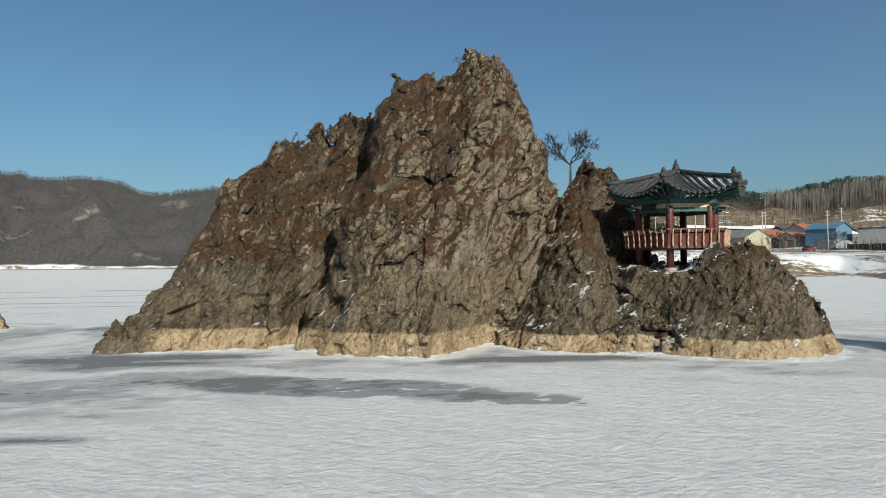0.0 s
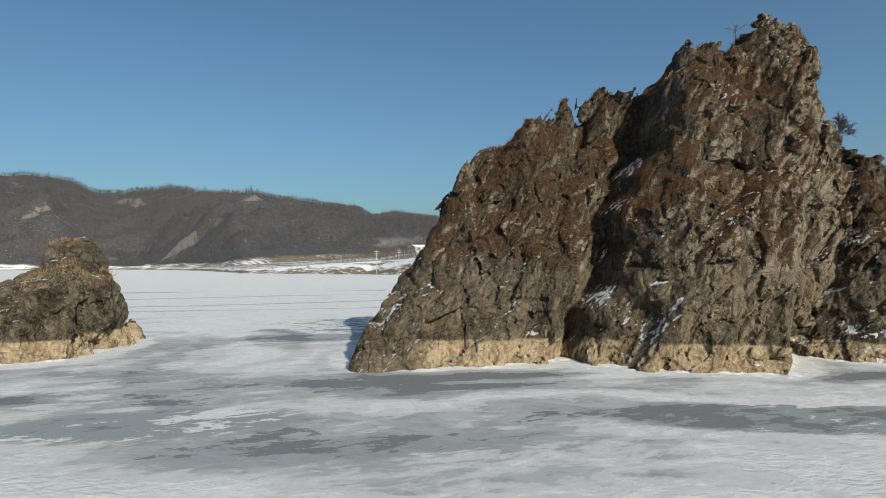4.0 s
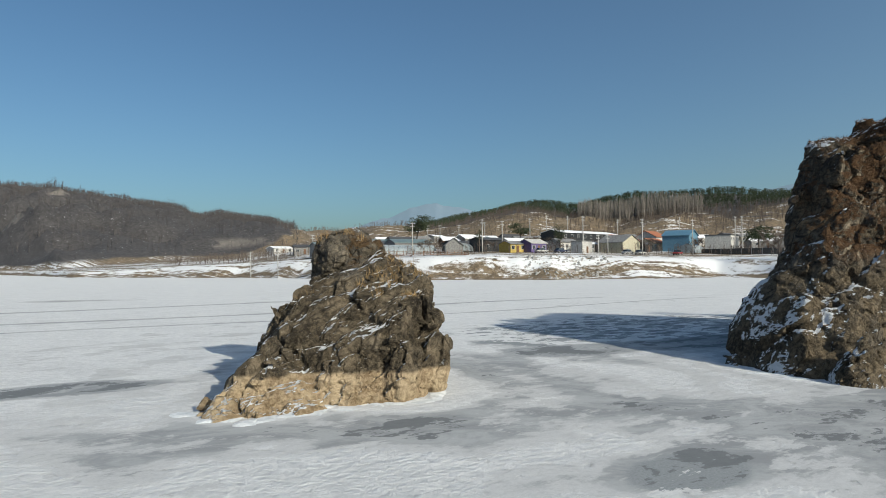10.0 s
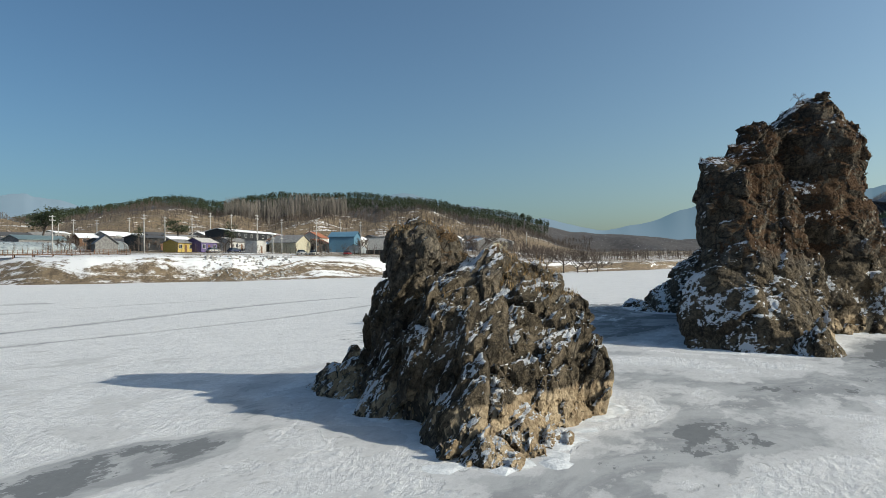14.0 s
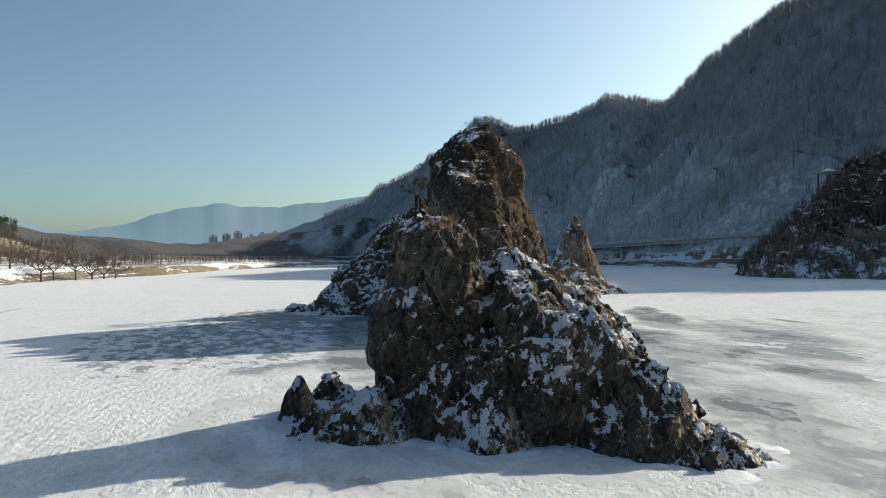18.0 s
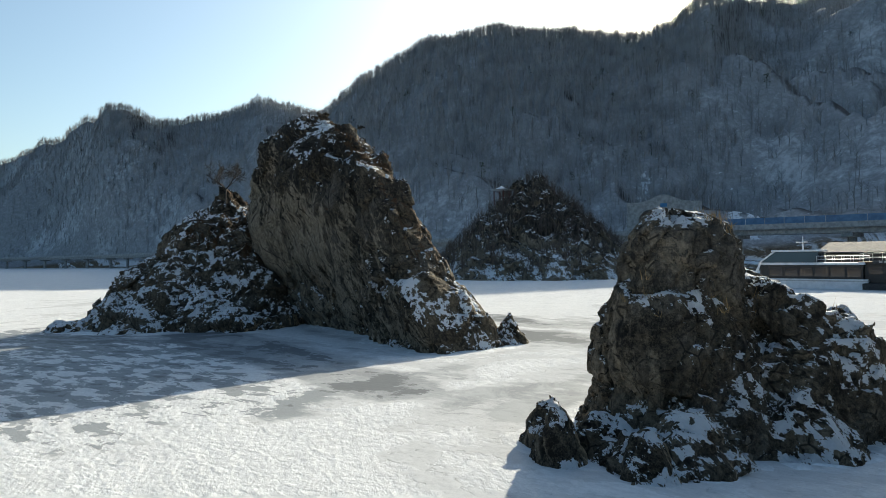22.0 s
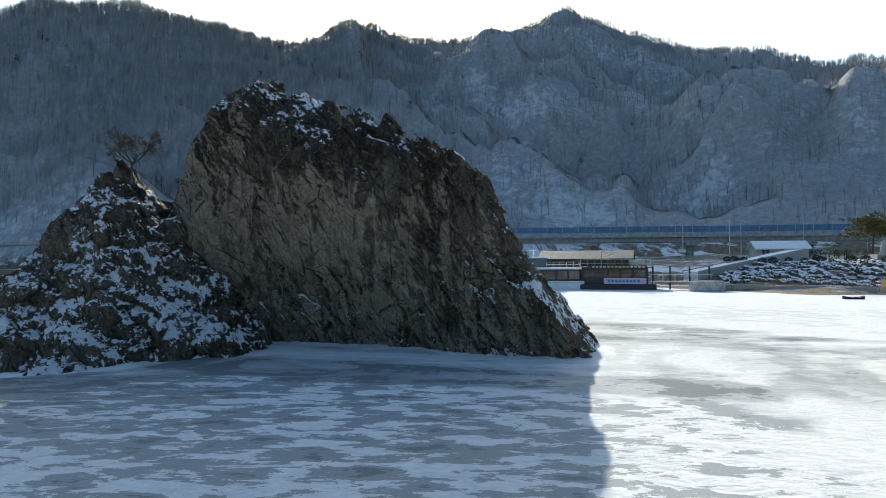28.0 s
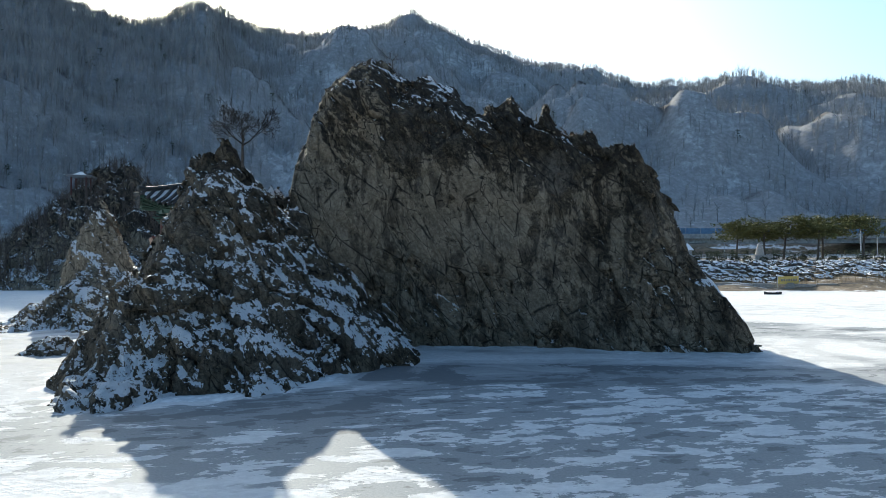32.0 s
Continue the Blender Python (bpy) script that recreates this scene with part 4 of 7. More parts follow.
def rock_distance(x, y):
    """Metres from each place on the ice to the nearest rock's foot."""
    out = np.full(x.shape, 30.0)
    for crag, lo, hi in ((main_crag, (-18, 26), (7, 38)), (pavilion_crag, (2, 25), (20, 50)), (lion_crag, (-37, 31), (-26, 43)), (third_crag, (17, 11), (33, 29))):
        gx, gy = np.meshgrid(np.arange(lo[0], hi[0], 0.4), np.arange(lo[1], hi[1], 0.4))
        body = crag(gx, gy, np.full(gx.shape, 0.15)) < 0
        edge = body & ~(np.roll(body, 1, 0) & np.roll(body, -1, 0) & np.roll(body, 1, 1) & np.roll(body, -1, 1))
        ex, ey = gx[edge], gy[edge]
        close = (x > lo[0] - 14) & (x < hi[0] + 14) & (y > lo[1] - 14) & (y < hi[1] + 14)
        px, py = x[close], y[close]
        d = np.full(len(px), 900.0)
        for k in range(len(ex)):
            d = np.minimum(d, (px - ex[k]) ** 2 + (py - ey[k]) ** 2)
        d = np.sqrt(d)
        out[close] = np.minimum(out[close], d)
        COLLAR.append(np.stack([ex, ey], 1))
    return out


COLLAR = []


def drift_of(x, y):
    return fbm(np.stack([x.ravel() / 11, y.ravel() / 8, 0 * x.ravel()], 1), 3, 91).reshape(x.shape)


def make_ice():
    inner_x, inner_y = np.arange(-78, 48.1, 0.45), np.arange(-48, 90.1, 0.45)
    xs = np.concatenate([-78 - np.geomspace(700, 2, 26), inner_x, 48 + np.geomspace(2, 760, 26)])
    ys = np.concatenate([-48 - np.geomspace(300, 2, 14), inner_y, 90 + np.geomspace(2, 900, 26)])
    x, y = np.meshgrid(xs, ys)
    clear = np.full(x.shape, 0.21)
    p = np.stack([x.ravel(), y.ravel(), 0 * x.ravel()], 1)
    swirl = fbm(p / 7.0, 4, 41).reshape(x.shape)

    flaky = np.full(x.shape, 0.22) + 0.15 * drift_of(x, y)

    def spot(cx, cy, rx, ry, turn, gain, soft=0.5, torn=0.0):
        """Share of a stretched round spot at each place, with a wandering edge."""
        c, s = math.cos(radians(turn)), math.sin(radians(turn))
        u, v = (x - cx) * c + (y - cy) * s, -(x - cx) * s + (y - cy) * c
        d = np.hypot(u / rx, v / ry) + 0.24 * swirl
        return 1 - sweep((d - 1 + soft) / (2 * soft))

    # melt rings of thin grey ice round the rocks, a white collar at their feet
    near = rock_distance(x, y) + 0.8 * swirl
    hem = np.exp(-np.clip(near, 0, 40) / 8)
    clear = clear + 0.30 * sweep((near - 0.6) / 0.5) * (1 - sweep((near - 2.2) / 3.5)) - 0.45 * (1 - sweep((near - 0.2) / 0.6))
    clear = clear + 0.22 * np.sin(2.1 * near + 1.7 * swirl) * hem * sweep((near - 1.0) / 1.0)
    # wind-drawn bands that wander over the whole reach
    drift = fbm(np.stack([x.ravel() / 16 + 0.5 * swirl.ravel(), y.ravel() / 7, 0 * x.ravel()], 1), 3, 77).reshape(x.shape)
    clear = clear + 0.24 * np.exp(-(drift / 0.16) ** 2) * np.clip(1.3 - np.hypot(x + 14, y - 32) / 45, 0, 1)
    for row in ICE_SPOTS:
        share = spot(*row)
        clear = clear + row[5] * share
        if len(row) > 7:
            flaky = np.maximum(flaky, row[7] * share)
    far = np.hypot(x + 20, y - 45)
    clear = clear - 0.10 * sweep((far - 60) / 60)
    # long refrozen cracks that cross the river
    for k, y0 in enumerate((66, 72, 84, 101, 122, 150)):
        line = y0 + 0.10 * (x + 40) + 4 * np.sin(x / 33 + k) + 1.2 * np.sin(x / 9 + 2 * k)
        clear = clear + 0.55 * np.exp(-((y - line) / (0.35 + 0.3 * k)) ** 2) * (x < 20 - 12 * k)
    nx = len(xs)
    a = (np.arange(len(ys) - 1)[:, None] * nx + np.arange(nx - 1)[None, :]).ravel()
    quads = np.stack([a, a + 1, a + 1 + nx, a + nx], 1)
    me = mesh_from("ice", np.stack([x, y, 0 * x], -1).reshape(-1, 3), quads, ICE)
    me.attributes.new("clear", "FLOAT", "POINT").data.foreach_set("value", clear.ravel().astype(np.float32))
    me.attributes.new("flaky", "FLOAT", "POINT").data.foreach_set("value", flaky.ravel().astype(np.float32))
    tagged(new("frozen_river_ice", me), "frozen river of white snow crust and thin grey ice", "ice", kind="structure")


make_ice()


# thin broken crusts of white shelf ice round the rocks' feet
g = np.random.default_rng(14)
vs, fs = [], []
for ring in COLLAR:
    for ex, ey in ring:
        n = 8
        w, d, turn = g.uniform(0.3, 0.9), g.uniform(0.2, 0.5), g.uniform(0, math.pi)
        cx, cy, top = ex + g.normal(0, 0.25), ey + g.normal(0, 0.25), 0.012 + g.uniform(0, 0.03)
        base = len(vs)
        for k in range(n):
            a, r = math.tau * k / n, g.uniform(0.6, 1.15)
            ux, uy = w * r * math.cos(a), d * r * math.sin(a)
            px, py = cx + ux * math.cos(turn) - uy * math.sin(turn), cy + ux * math.sin(turn) + uy * math.cos(turn)
            vs += [(px, py, -0.004), (cx + 0.5 * (px - cx), cy + 0.5 * (py - cy), top)]
        for k in range(n):
            a, b = base + 2 * k, base + 2 * ((k + 1) % n)
            fs.append((a, b, b + 1, a + 1))
        fs += [(base + 1, base + 2 * k + 3, base + 2 * k + 5, base + 2 * k + 7) for k in (0, 2, 4)]
SHELF = plain("shelf_ice", (0.55, 0.58, 0.60), (0.78, 0.80, 0.81), 0.8, 0, 3, 0.02)
tagged(new("shelf_ice", mesh_from("shelf_ice", vs, fs, SHELF, False)), "broken white crusts of shelf ice round the rocks", "ice", kind="stuff")

# ---- trees and woods ----
BARK = plain("bark", (0.045, 0.036, 0.03), (0.12, 0.10, 0.085), 0.95, 0, 9, 0.02)
TWIG = plain("twigs", (0.07, 0.055, 0.045), (0.15, 0.12, 0.10), 0.95, 0, 5, 0.01)
PALE_BARK = plain("pale_bark", (0.13, 0.115, 0.10), (0.24, 0.215, 0.19), 0.95, 0, 3, 0.01)
NEEDLE = plain("pine_needles", (0.018, 0.030, 0.014), (0.055, 0.075, 0.03), 0.9, 0, 1.5, 0.02)
NEEDLE_OLIVE = plain("garden_pine_needles", (0.07, 0.075, 0.02), (0.16, 0.15, 0.045), 0.9, 0, 1.5, 0.02)
# frosted grey, paled further so that haze is in the twig colour
FROST_AND_HAZE = plain("frosted_twigs", (0.26, 0.26, 0.262), (0.37, 0.37, 0.375), 0.95, 0, 0.15, 0.01)


def limb(v, f, a, b, ra, rb, n=3):
    """A thin tapered bar of n sides, added to lists of vertices and triangles."""
    a, b = np.array(a, float), np.array(b, float)
    d = b - a
    d = d / (np.linalg.norm(d) + 1e-9)
    s = np.cross(d, (0.31, 0.77, 0.55))
    s = s / np.linalg.norm(s)
    t = np.cross(d, s)
    base = len(v)
    for c, r in ((a, ra), (b, rb)):
        for k in range(n):
            w = math.tau * k / n
            v.append(c + (s * math.cos(w) + t * math.sin(w)) * r)
    for k in range(n):
        j = (k + 1) % n
        f.append((base + k, base + j, base + n + j))
        f.append((base + k, base + n + j, base + n + k))


def grow(rng, v, f, start, way, length, radius, level, spread, n=4, rise=0.25, least=0.012):
    """Branches that fork until they are twigs."""
    mid = start + way * length * 0.5 + rng.normal(0, 0.05 * length, 3)
    end = start + way * length + rng.normal(0, 0.08 * length, 3)
    limb(v, f, start, mid, radius, radius * 0.8, n)
    limb(v, f, mid, end, radius * 0.8, radius * 0.55, n)
    if level == 0:
        return
    for k in range(rng.integers(3, 5)):
        w = way + rng.normal(0, spread, 3) + np.array((0, 0, rise * 0.4))
        w = w / np.linalg.norm(w)
        grow(rng, v, f, start + (end - start) * rng.uniform(0.45, 1.0), w, length * rng.uniform(0.55, 0.8), max(radius * 0.55, least), level - 1, spread, 3, rise, least)


def bare_tree(name, x, y, z, height, spread, seed, levels=5, label="", group="", lean=(0, 0), least=0.012, twig=None):
    rng = np.random.default_rng(seed)
    tree = empty(name, x, y, z, 0, label, "tree", group)
    v, f = [], []
    top = np.array((lean[0], lean[1], height * 0.24))
    limb(v, f, (0, 0, -0.3), top, height * 0.022, height * 0.015, 7)
    piece("trunk", mesh_from("trunk", v, f, BARK), tree)
    v, f = [], []
    for k in range(4):
        w = np.array((math.cos(k * 1.6 + seed), math.sin(k * 1.6 + seed), 0)) * spread + np.array((lean[0] * 0.3, lean[1] * 0.3, 0.8))
        grow(rng, v, f, top * rng.uniform(0.75, 1), w / np.linalg.norm(w), height * 0.26, height * 0.012, levels - 1, 0.42, 4, 0.25, least)
    piece("crown", mesh_from("crown", v, f, twig or TWIG), tree, "bare grey-brown twigs")
    return tree


def template(kind, seed):
    """A small woodland tree of height 1 as vertices and triangles."""
    rng = np.random.default_rng(seed)
    v, f = [], []
    if kind == "bare":
        limb(v, f, (0, 0, -0.05), (rng.normal(0, 0.03), rng.normal(0, 0.03), 0.9), 0.016, 0.004)
        for k in range(9):
            z0, w, ln = rng.uniform(0.3, 0.8), rng.uniform(0, math.tau), rng.uniform(0.16, 0.34)
            limb(v, f, (0, 0, z0), (math.cos(w) * ln * 0.7, math.sin(w) * ln * 0.7, z0 + ln), 0.008, 0.003)
    elif kind == "brush":
        # a leafless crown seen from afar, as a fan of thin blades
        for k in range(3):
            w = rng.uniform(0, math.tau)
            dx, dy, base = 0.014 * math.cos(w), 0.014 * math.sin(w), len(v)
            v += [np.array((-dx, -dy, -0.05)), np.array((dx, dy, -0.05)), np.array((rng.normal(0, 0.05), rng.normal(0, 0.05), 0.95))]
            f.append((base, base + 1, base + 2))
        for k in range(9):
            z0, w, ln, q = rng.uniform(0.25, 0.7), rng.uniform(0, math.tau), rng.uniform(0.2, 0.42), rng.uniform(0, math.tau)
            base = len(v)
            e = 0.011 * np.array((math.cos(q), math.sin(q), 0.4))
            v += [np.array((0, 0, z0)) - e, np.array((0, 0, z0)) + e, np.array((math.cos(w) * ln * 0.65, math.sin(w) * ln * 0.65, min(z0 + ln, 1.02)))]
            f.append((base, base + 1, base + 2))
    elif kind == "pole":
        limb(v, f, (0, 0, -0.05), (rng.normal(0, 0.02), rng.normal(0, 0.02), 1.0), 0.012, 0.004)
        for k in range(7):
            z0, w, ln = rng.uniform(0.35, 0.9), rng.uniform(0, math.tau), rng.uniform(0.08, 0.16)
            limb(v, f, (0, 0, z0), (math.cos(w) * ln * 0.35, math.sin(w) * ln * 0.35, z0 + ln), 0.006, 0.002)
    else:
        limb(v, f, (0, 0, -0.05), (0, 0, 0.8), 0.025, 0.01)
        for k in range(46):
            z0 = rng.uniform(0.35, 1.0)
            w, r = rng.uniform(0, math.tau), 0.30 * (1.12 - z0) ** 0.5 * math.sqrt(rng.uniform(0.05, 1))
            c = np.array((math.cos(w) * r, math.sin(w) * r, z0))
            base = len(v)
            for j in range(3):
                v.append(c + rng.normal(0, 0.055, 3) * np.array((1, 1, 0.6)))
            f.append((base, base + 1, base + 2))
    return np.array(v), np.array(f)


def wood(name, spots, kind, heights, material, label, seed, category="woodland"):
    """Many trees of one wood in a single mesh."""
    rng = np.random.default_rng(seed)
    forms = [template(kind, seed + k) for k in range(6)]
    vs, fs, base = [], [], 0
    pick = rng.integers(0, 6, len(spots))
    for k, (tv, tf) in enumerate(forms):
        here = spots[pick == k]
        if not len(here):
            continue
        h = rng.uniform(*heights, len(here))
        a = rng.uniform(0, math.tau, len(here))
        c, s = np.cos(a)[:, None], np.sin(a)[:, None]
        x = (tv[None, :, 0] * c - tv[None, :, 1] * s) * h[:, None] + here[:, 0:1]
        y = (tv[None, :, 0] * s + tv[None, :, 1] * c) * h[:, None] + here[:, 1:2]
        z = tv[None, :, 2] * h[:, None] + here[:, 2:3]
        vs.append(np.stack([x, y, z], -1).reshape(-1, 3))
        fs.append((tf[None] + (np.arange(len(here)) * len(tv))[:, None, None]).reshape(-1, 3) + base)
        base += len(here) * len(tv)
    me = mesh_from(name, np.concatenate(vs), np.concatenate(fs), material, False)
    return tagged(new(name, me), label, category, kind="stuff")


def scatter(n, az0, az1, m0, m1, seed, crest=0.0):
    """Places on a hillside, between shares m0 and m1 of the way from its foot to its crest."""
    rng = np.random.default_rng(seed)
    az = rng.uniform(az0, az1, n)
    m = np.sqrt(rng.uniform(m0 ** 2, m1 ** 2, n))
    m = np.where(rng.uniform(0, 1, n) < crest, rng.normal(1.0, 0.02, n), m)
    rm, rr = along(FOOT, az % 360), along(REACH, az % 360)
    r = rm + (rr - rm) * m
    x, y = MID[0] + r * np.sin(np.radians(az)), MID[1] + r * np.cos(np.radians(az))
    # the road cutting before the tunnel stays free of trees
    u, v = (x - 66) * 0.84 + (y + 108) * 0.54, -(x - 66) * 0.54 + (y + 108) * 0.84
    open_ = ~((np.abs(u) < 11) & (v > -9) & (v < 70))
    return np.stack([x, y, terrain(x, y)[0] - 0.2], 1)[open_]


# the woods and thickets here carry the mountain's haze in their colour
wood("south_mountain_woods", scatter(32000, 86, 226, 0.02, 1.04, 1, 0.12), "brush", (4.5, 9.0), FROST_AND_HAZE, "leafless grey woods with haze in their pale colour, covering the steep mountain", 21)
wood("south_mountain_thickets", scatter(9000, 86, 226, 0.02, 1.03, 9, 0.30), "brush", (4.0, 8.0), plain("grey_twigs", (0.17, 0.165, 0.16), (0.25, 0.245, 0.24), 0.95, 0, 0.3, 0.01), "darker leafless thickets on the steep mountain", 28)
south_pines = scatter(260, 96, 222, 0.2, 1.0, 5, 0.1)
wood("south_mountain_pines", south_pines, "pine", (3.5, 6), NEEDLE, "scattered dark pines among the leafless mountain woods", 22)
wood("west_hill_woods", scatter(17000, 316, 366, 0.01, 1.02, 2, 0.06), "brush", (5, 9), plain("hill_twigs", (0.042, 0.038, 0.039), (0.095, 0.088, 0.089), 0.95, 0, 0.3, 0.01), "leafless brown woods on the far river hills", 23)
wood("north_hill_pines", scatter(3600, 17, 62, 0.52, 1.02, 3, 0.25), "pine", (3.2, 5.4), NEEDLE, "dark green pine wood on the low hill", 24)
wood("north_hill_scrub", scatter(6500, 4, 66, 0.0, 0.6, 4), "brush", (2, 5), TWIG, "leafless brown scrub and orchard trees below the pines", 25)
wood("north_hill_poplars", scatter(800, 32, 43, 0.40, 0.58, 6), "pole", (8, 12), PALE_BARK, "tall pale leafless poplars in front of dark pines", 26)
knoll_rng = np.random.default_rng(31)
ka, kr = knoll_rng.uniform(0, math.tau, 1900), 24 * np.sqrt(knoll_rng.uniform(0, 1, 1900))
kx, ky = 63 + kr * np.cos(ka), -52 + kr * np.sin(ka)
wood("knoll_scrub", np.stack([kx, ky, 22.5 * (1 - (kr / 24.5) ** 1.15) - 0.8], 1), "brush", (2.0, 4.2), TWIG, "dark leafless scrub on the rock knoll", 29)
bare_tree("crag_tree", 7.3, 37.0, top_of(pavilion_rock, 7.3, 37.0) - 0.15, 3.4, 1.0, 5, 6, "bare spreading tree rooted on top of the crag", "", (0, 0), 0.0065, plain("dark_twigs", (0.02, 0.016, 0.013), (0.05, 0.04, 0.032), 0.95, 0, 5, 0.01))
bare_tree("summit_bush", 0.9, 33.5, top_of(main_rock, 0.9, 33.5) - 0.1, 1.1, 1.2, 9, 3, "small leafless bush on the crag's summit", "", (0, 0), 0.005)

# ---- the pavilion ----
RED = plain("oxblood_paint", (0.060, 0.014, 0.011), (0.115, 0.026, 0.019), 0.55, 0, 7, 0.004)
GREEN = plain("teal_green_paint", (0.022, 0.065, 0.055), (0.06, 0.13, 0.105), 0.6, 0, 9, 0.004)
CREAM = plain("cream_paint", (0.50, 0.42, 0.30), (0.68, 0.58, 0.44), 0.6, 0, 9, 0.004)
BALUSTER = plain("faded_pink_paint", (0.33, 0.18, 0.12), (0.56, 0.40, 0.29), 0.6, 0, 9, 0.004)
TILE = plain("grey_roof_tile", (0.018, 0.020, 0.021), (0.060, 0.064, 0.066), 0.75, 0, 8, 0.01)
SNOW = plain("settled_snow", (0.70, 0.72, 0.74), (0.84, 0.85, 0.86), 0.7, 0, 4, 0.03)
BLACK = plain("black_lacquer", (0.012, 0.012, 0.012), (0.03, 0.03, 0.03), 0.5, 0, 5, 0.002)
STONE = plain("dressed_granite", (0.24, 0.22, 0.20), (0.42, 0.40, 0.37), 0.85, 0, 8, 0.01)


def hexa(r, az, z):
    return Vector((r * math.sin(radians(az)), r * math.cos(radians(az)), z))


def make_pavilion():
    pav = empty("pavilion", 11.5, 32.0, 3.55, -29.3, "red-columned hexagonal pavilion with grey tiled roof on the crag", "pavilion")
    col = lathe(bmesh.new(), ((0.17, -0.35), (0.17, 2.95), (0.15, 3.0)), 14)
    first = [part("column", col, RED, pav, smooth=True), part("plinth", lathe(bmesh.new(), ((0.30, -0.45), (0.28, 0.08), (0.22, 0.13)), 12), STONE, pav)]
    for k in range(6):
        pair = first if k == 0 else [piece(ob.name.split(".")[0], ob.data, pav) for ob in first]
        for ob in pair:
            ob.location = hexa(1.88, 60 * k, 0)
    # floor with a red skirt, and the railing on it
    bm = bmesh.new()
    rings = [[bm.verts.new(hexa(r, 60 * k, z)) for k in range(6)] for r, z in ((2.35, 0.98), (2.5, 1.02), (2.5, 1.2), (2.42, 1.22))]
    for a, b in zip(rings, rings[1:]):
        for k in range(6):
            bm.faces.new((a[k], a[(k + 1) % 6], b[(k + 1) % 6], b[k]))
    bm.faces.new(rings[0]), bm.faces.new(rings[-1][::-1])
    part("floor", bm, RED, pav, "dark red timber deck")

    def span(name, r0, z0, r1, z1, k, thick, material, label=""):
        a, b = hexa(r0, 60 * k, 0), hexa(r0, 60 * k + 60, 0)
        way = (b - a).normalized()
        out = Vector((way.y, -way.x, 0))
        out = out if out.dot(a) > 0 else -out
        lift = out * (r1 - r0)
        bm = bmesh.new()
        pts = [a - out * thick + Vector((0, 0, z0)), b - out * thick + Vector((0, 0, z0)), b + out * thick + Vector((0, 0, z0)), a + out * thick + Vector((0, 0, z0))]
        pts += [p + lift + Vector((0, 0, z1 - z0)) for p in pts]
        vs = [bm.verts.new(p) for p in pts]
        for q in ((0, 3, 2, 1), (4, 5, 6, 7), (0, 1, 5, 4), (1, 2, 6, 5), (2, 3, 7, 6), (3, 0, 4, 7)):
            bm.faces.new([vs[i] for i in q])
        return part(name, bm, material, pav, label), a, way, out

    for k in range(6):
        span("rail_panel", 2.46, 1.22, 2.50, 1.62, k, 0.025, RED)
        ob, a, way, out = span("handrail", 2.66, 1.86, 2.66, 1.94, k, 0.04, RED)
        span("lower_rail", 2.50, 1.62, 2.52, 1.70, k, 0.045, RED)
        length = 2.46
        for j in range(7):
            s = (j + 0.5) / 7 * length
            p = hexa(2.50, 60 * k, 0) + way * s
            bm = bmesh.new()
            curve = [(0.05, 1.06), (0.10, 1.2), (0.06, 1.36), (0.11, 1.52), (0.09, 1.66), (0.15, 1.8), (0.17, 1.9)]
            tube(bm, [p + out * o + Vector((0, 0, z)) for o, z in curve], (0.03, 0.045, 0.036, 0.045, 0.034, 0.034, 0.03), 6)
            part("baluster", bm, BALUSTER, pav, "carved pinkish cream baluster", True)
    # beams, brackets and painted boards under the eaves
    for k in range(6):
        span("tie_beam", 1.90, 2.74, 1.90, 2.92, k, 0.07, GREEN)
        span("frieze_board", 1.92, 2.93, 1.92, 3.12, k, 0.03, CREAM, "painted cream and green frieze")
        span("eave_beam", 2.02, 3.12, 2.06, 3.32, k, 0.10, GREEN)
        spot = hexa(1.88, 60 * k, 0)
        d = spot.normalized()
        bm = bmesh.new()
        for lev in range(3):
            reach = 0.18 + 0.16 * lev
            c = spot + Vector((0, 0, 2.72 + 0.15 * lev))
            tube(bm, (c - d * 0.1, c + d * reach, c + d * (reach + 0.12) + Vector((0, 0, 0.05))), (0.06, 0.06, 0.03), 6)
        part("bracket", bm, GREEN, pav, "stacked green bracket arms")
        for j in range(11):
            u = (j + 0.5) / 11
            lip = eave(u)
            a = hexa(2.0, 60 * k, 0).lerp(hexa(2.0, 60 * k + 60, 0), u) + Vector((0, 0, 3.36))
            b = hexa(3.22, 60 * k, 0).lerp(hexa(3.22, 60 * k + 60, 0), u) + Vector((0, 0, lip - 0.16))
            part("rafter", tube(bmesh.new(), (a, b), (0.05, 0.045), 6), GREEN, pav)
    # the roof: six sagging sheets, rows of round tiles, hips and a finial
    for k in range(6):
        top, under = bmesh.new(), bmesh.new()
        grid = [[roof(k, u / 12, v / 8) for u in range(13)] for v in range(9)]
        for bm, drop in ((top, 0.0), (under, -0.11)):
            vs = [[bm.verts.new(p + Vector((0, 0, drop * (1 - 0.5 * i / 8)))) for p in row] for i, row in enumerate(grid)]
            for i in range(8):
                for j in range(12):
                    q = (vs[i][j], vs[i][j + 1], vs[i + 1][j + 1], vs[i + 1][j])
                    bm.faces.new(q if drop == 0 else q[::-1])
        part("roof_sheet", top, SNOW if k in (2, 5) else TILE, pav, "thin snow between the tile ribs" if k in (2, 5) else "", True)
        part("soffit", under, GREEN, pav, "", True)
        for j in range(13):
            u = (j + 0.5) / 13
            upper = min(0.97, 1 - abs(u - 0.5) * 1.9 + 0.04)
            bm = bmesh.new()
            pts = [roof(k, 0.5 + (u - 0.5) * (1 - v) / max(1 - v, 0.03), v, u) for v in np.linspace(0, upper, 7)]
            tube(bm, [p + Vector((0, 0, 0.03)) for p in pts], [0.082] * 7, 7)
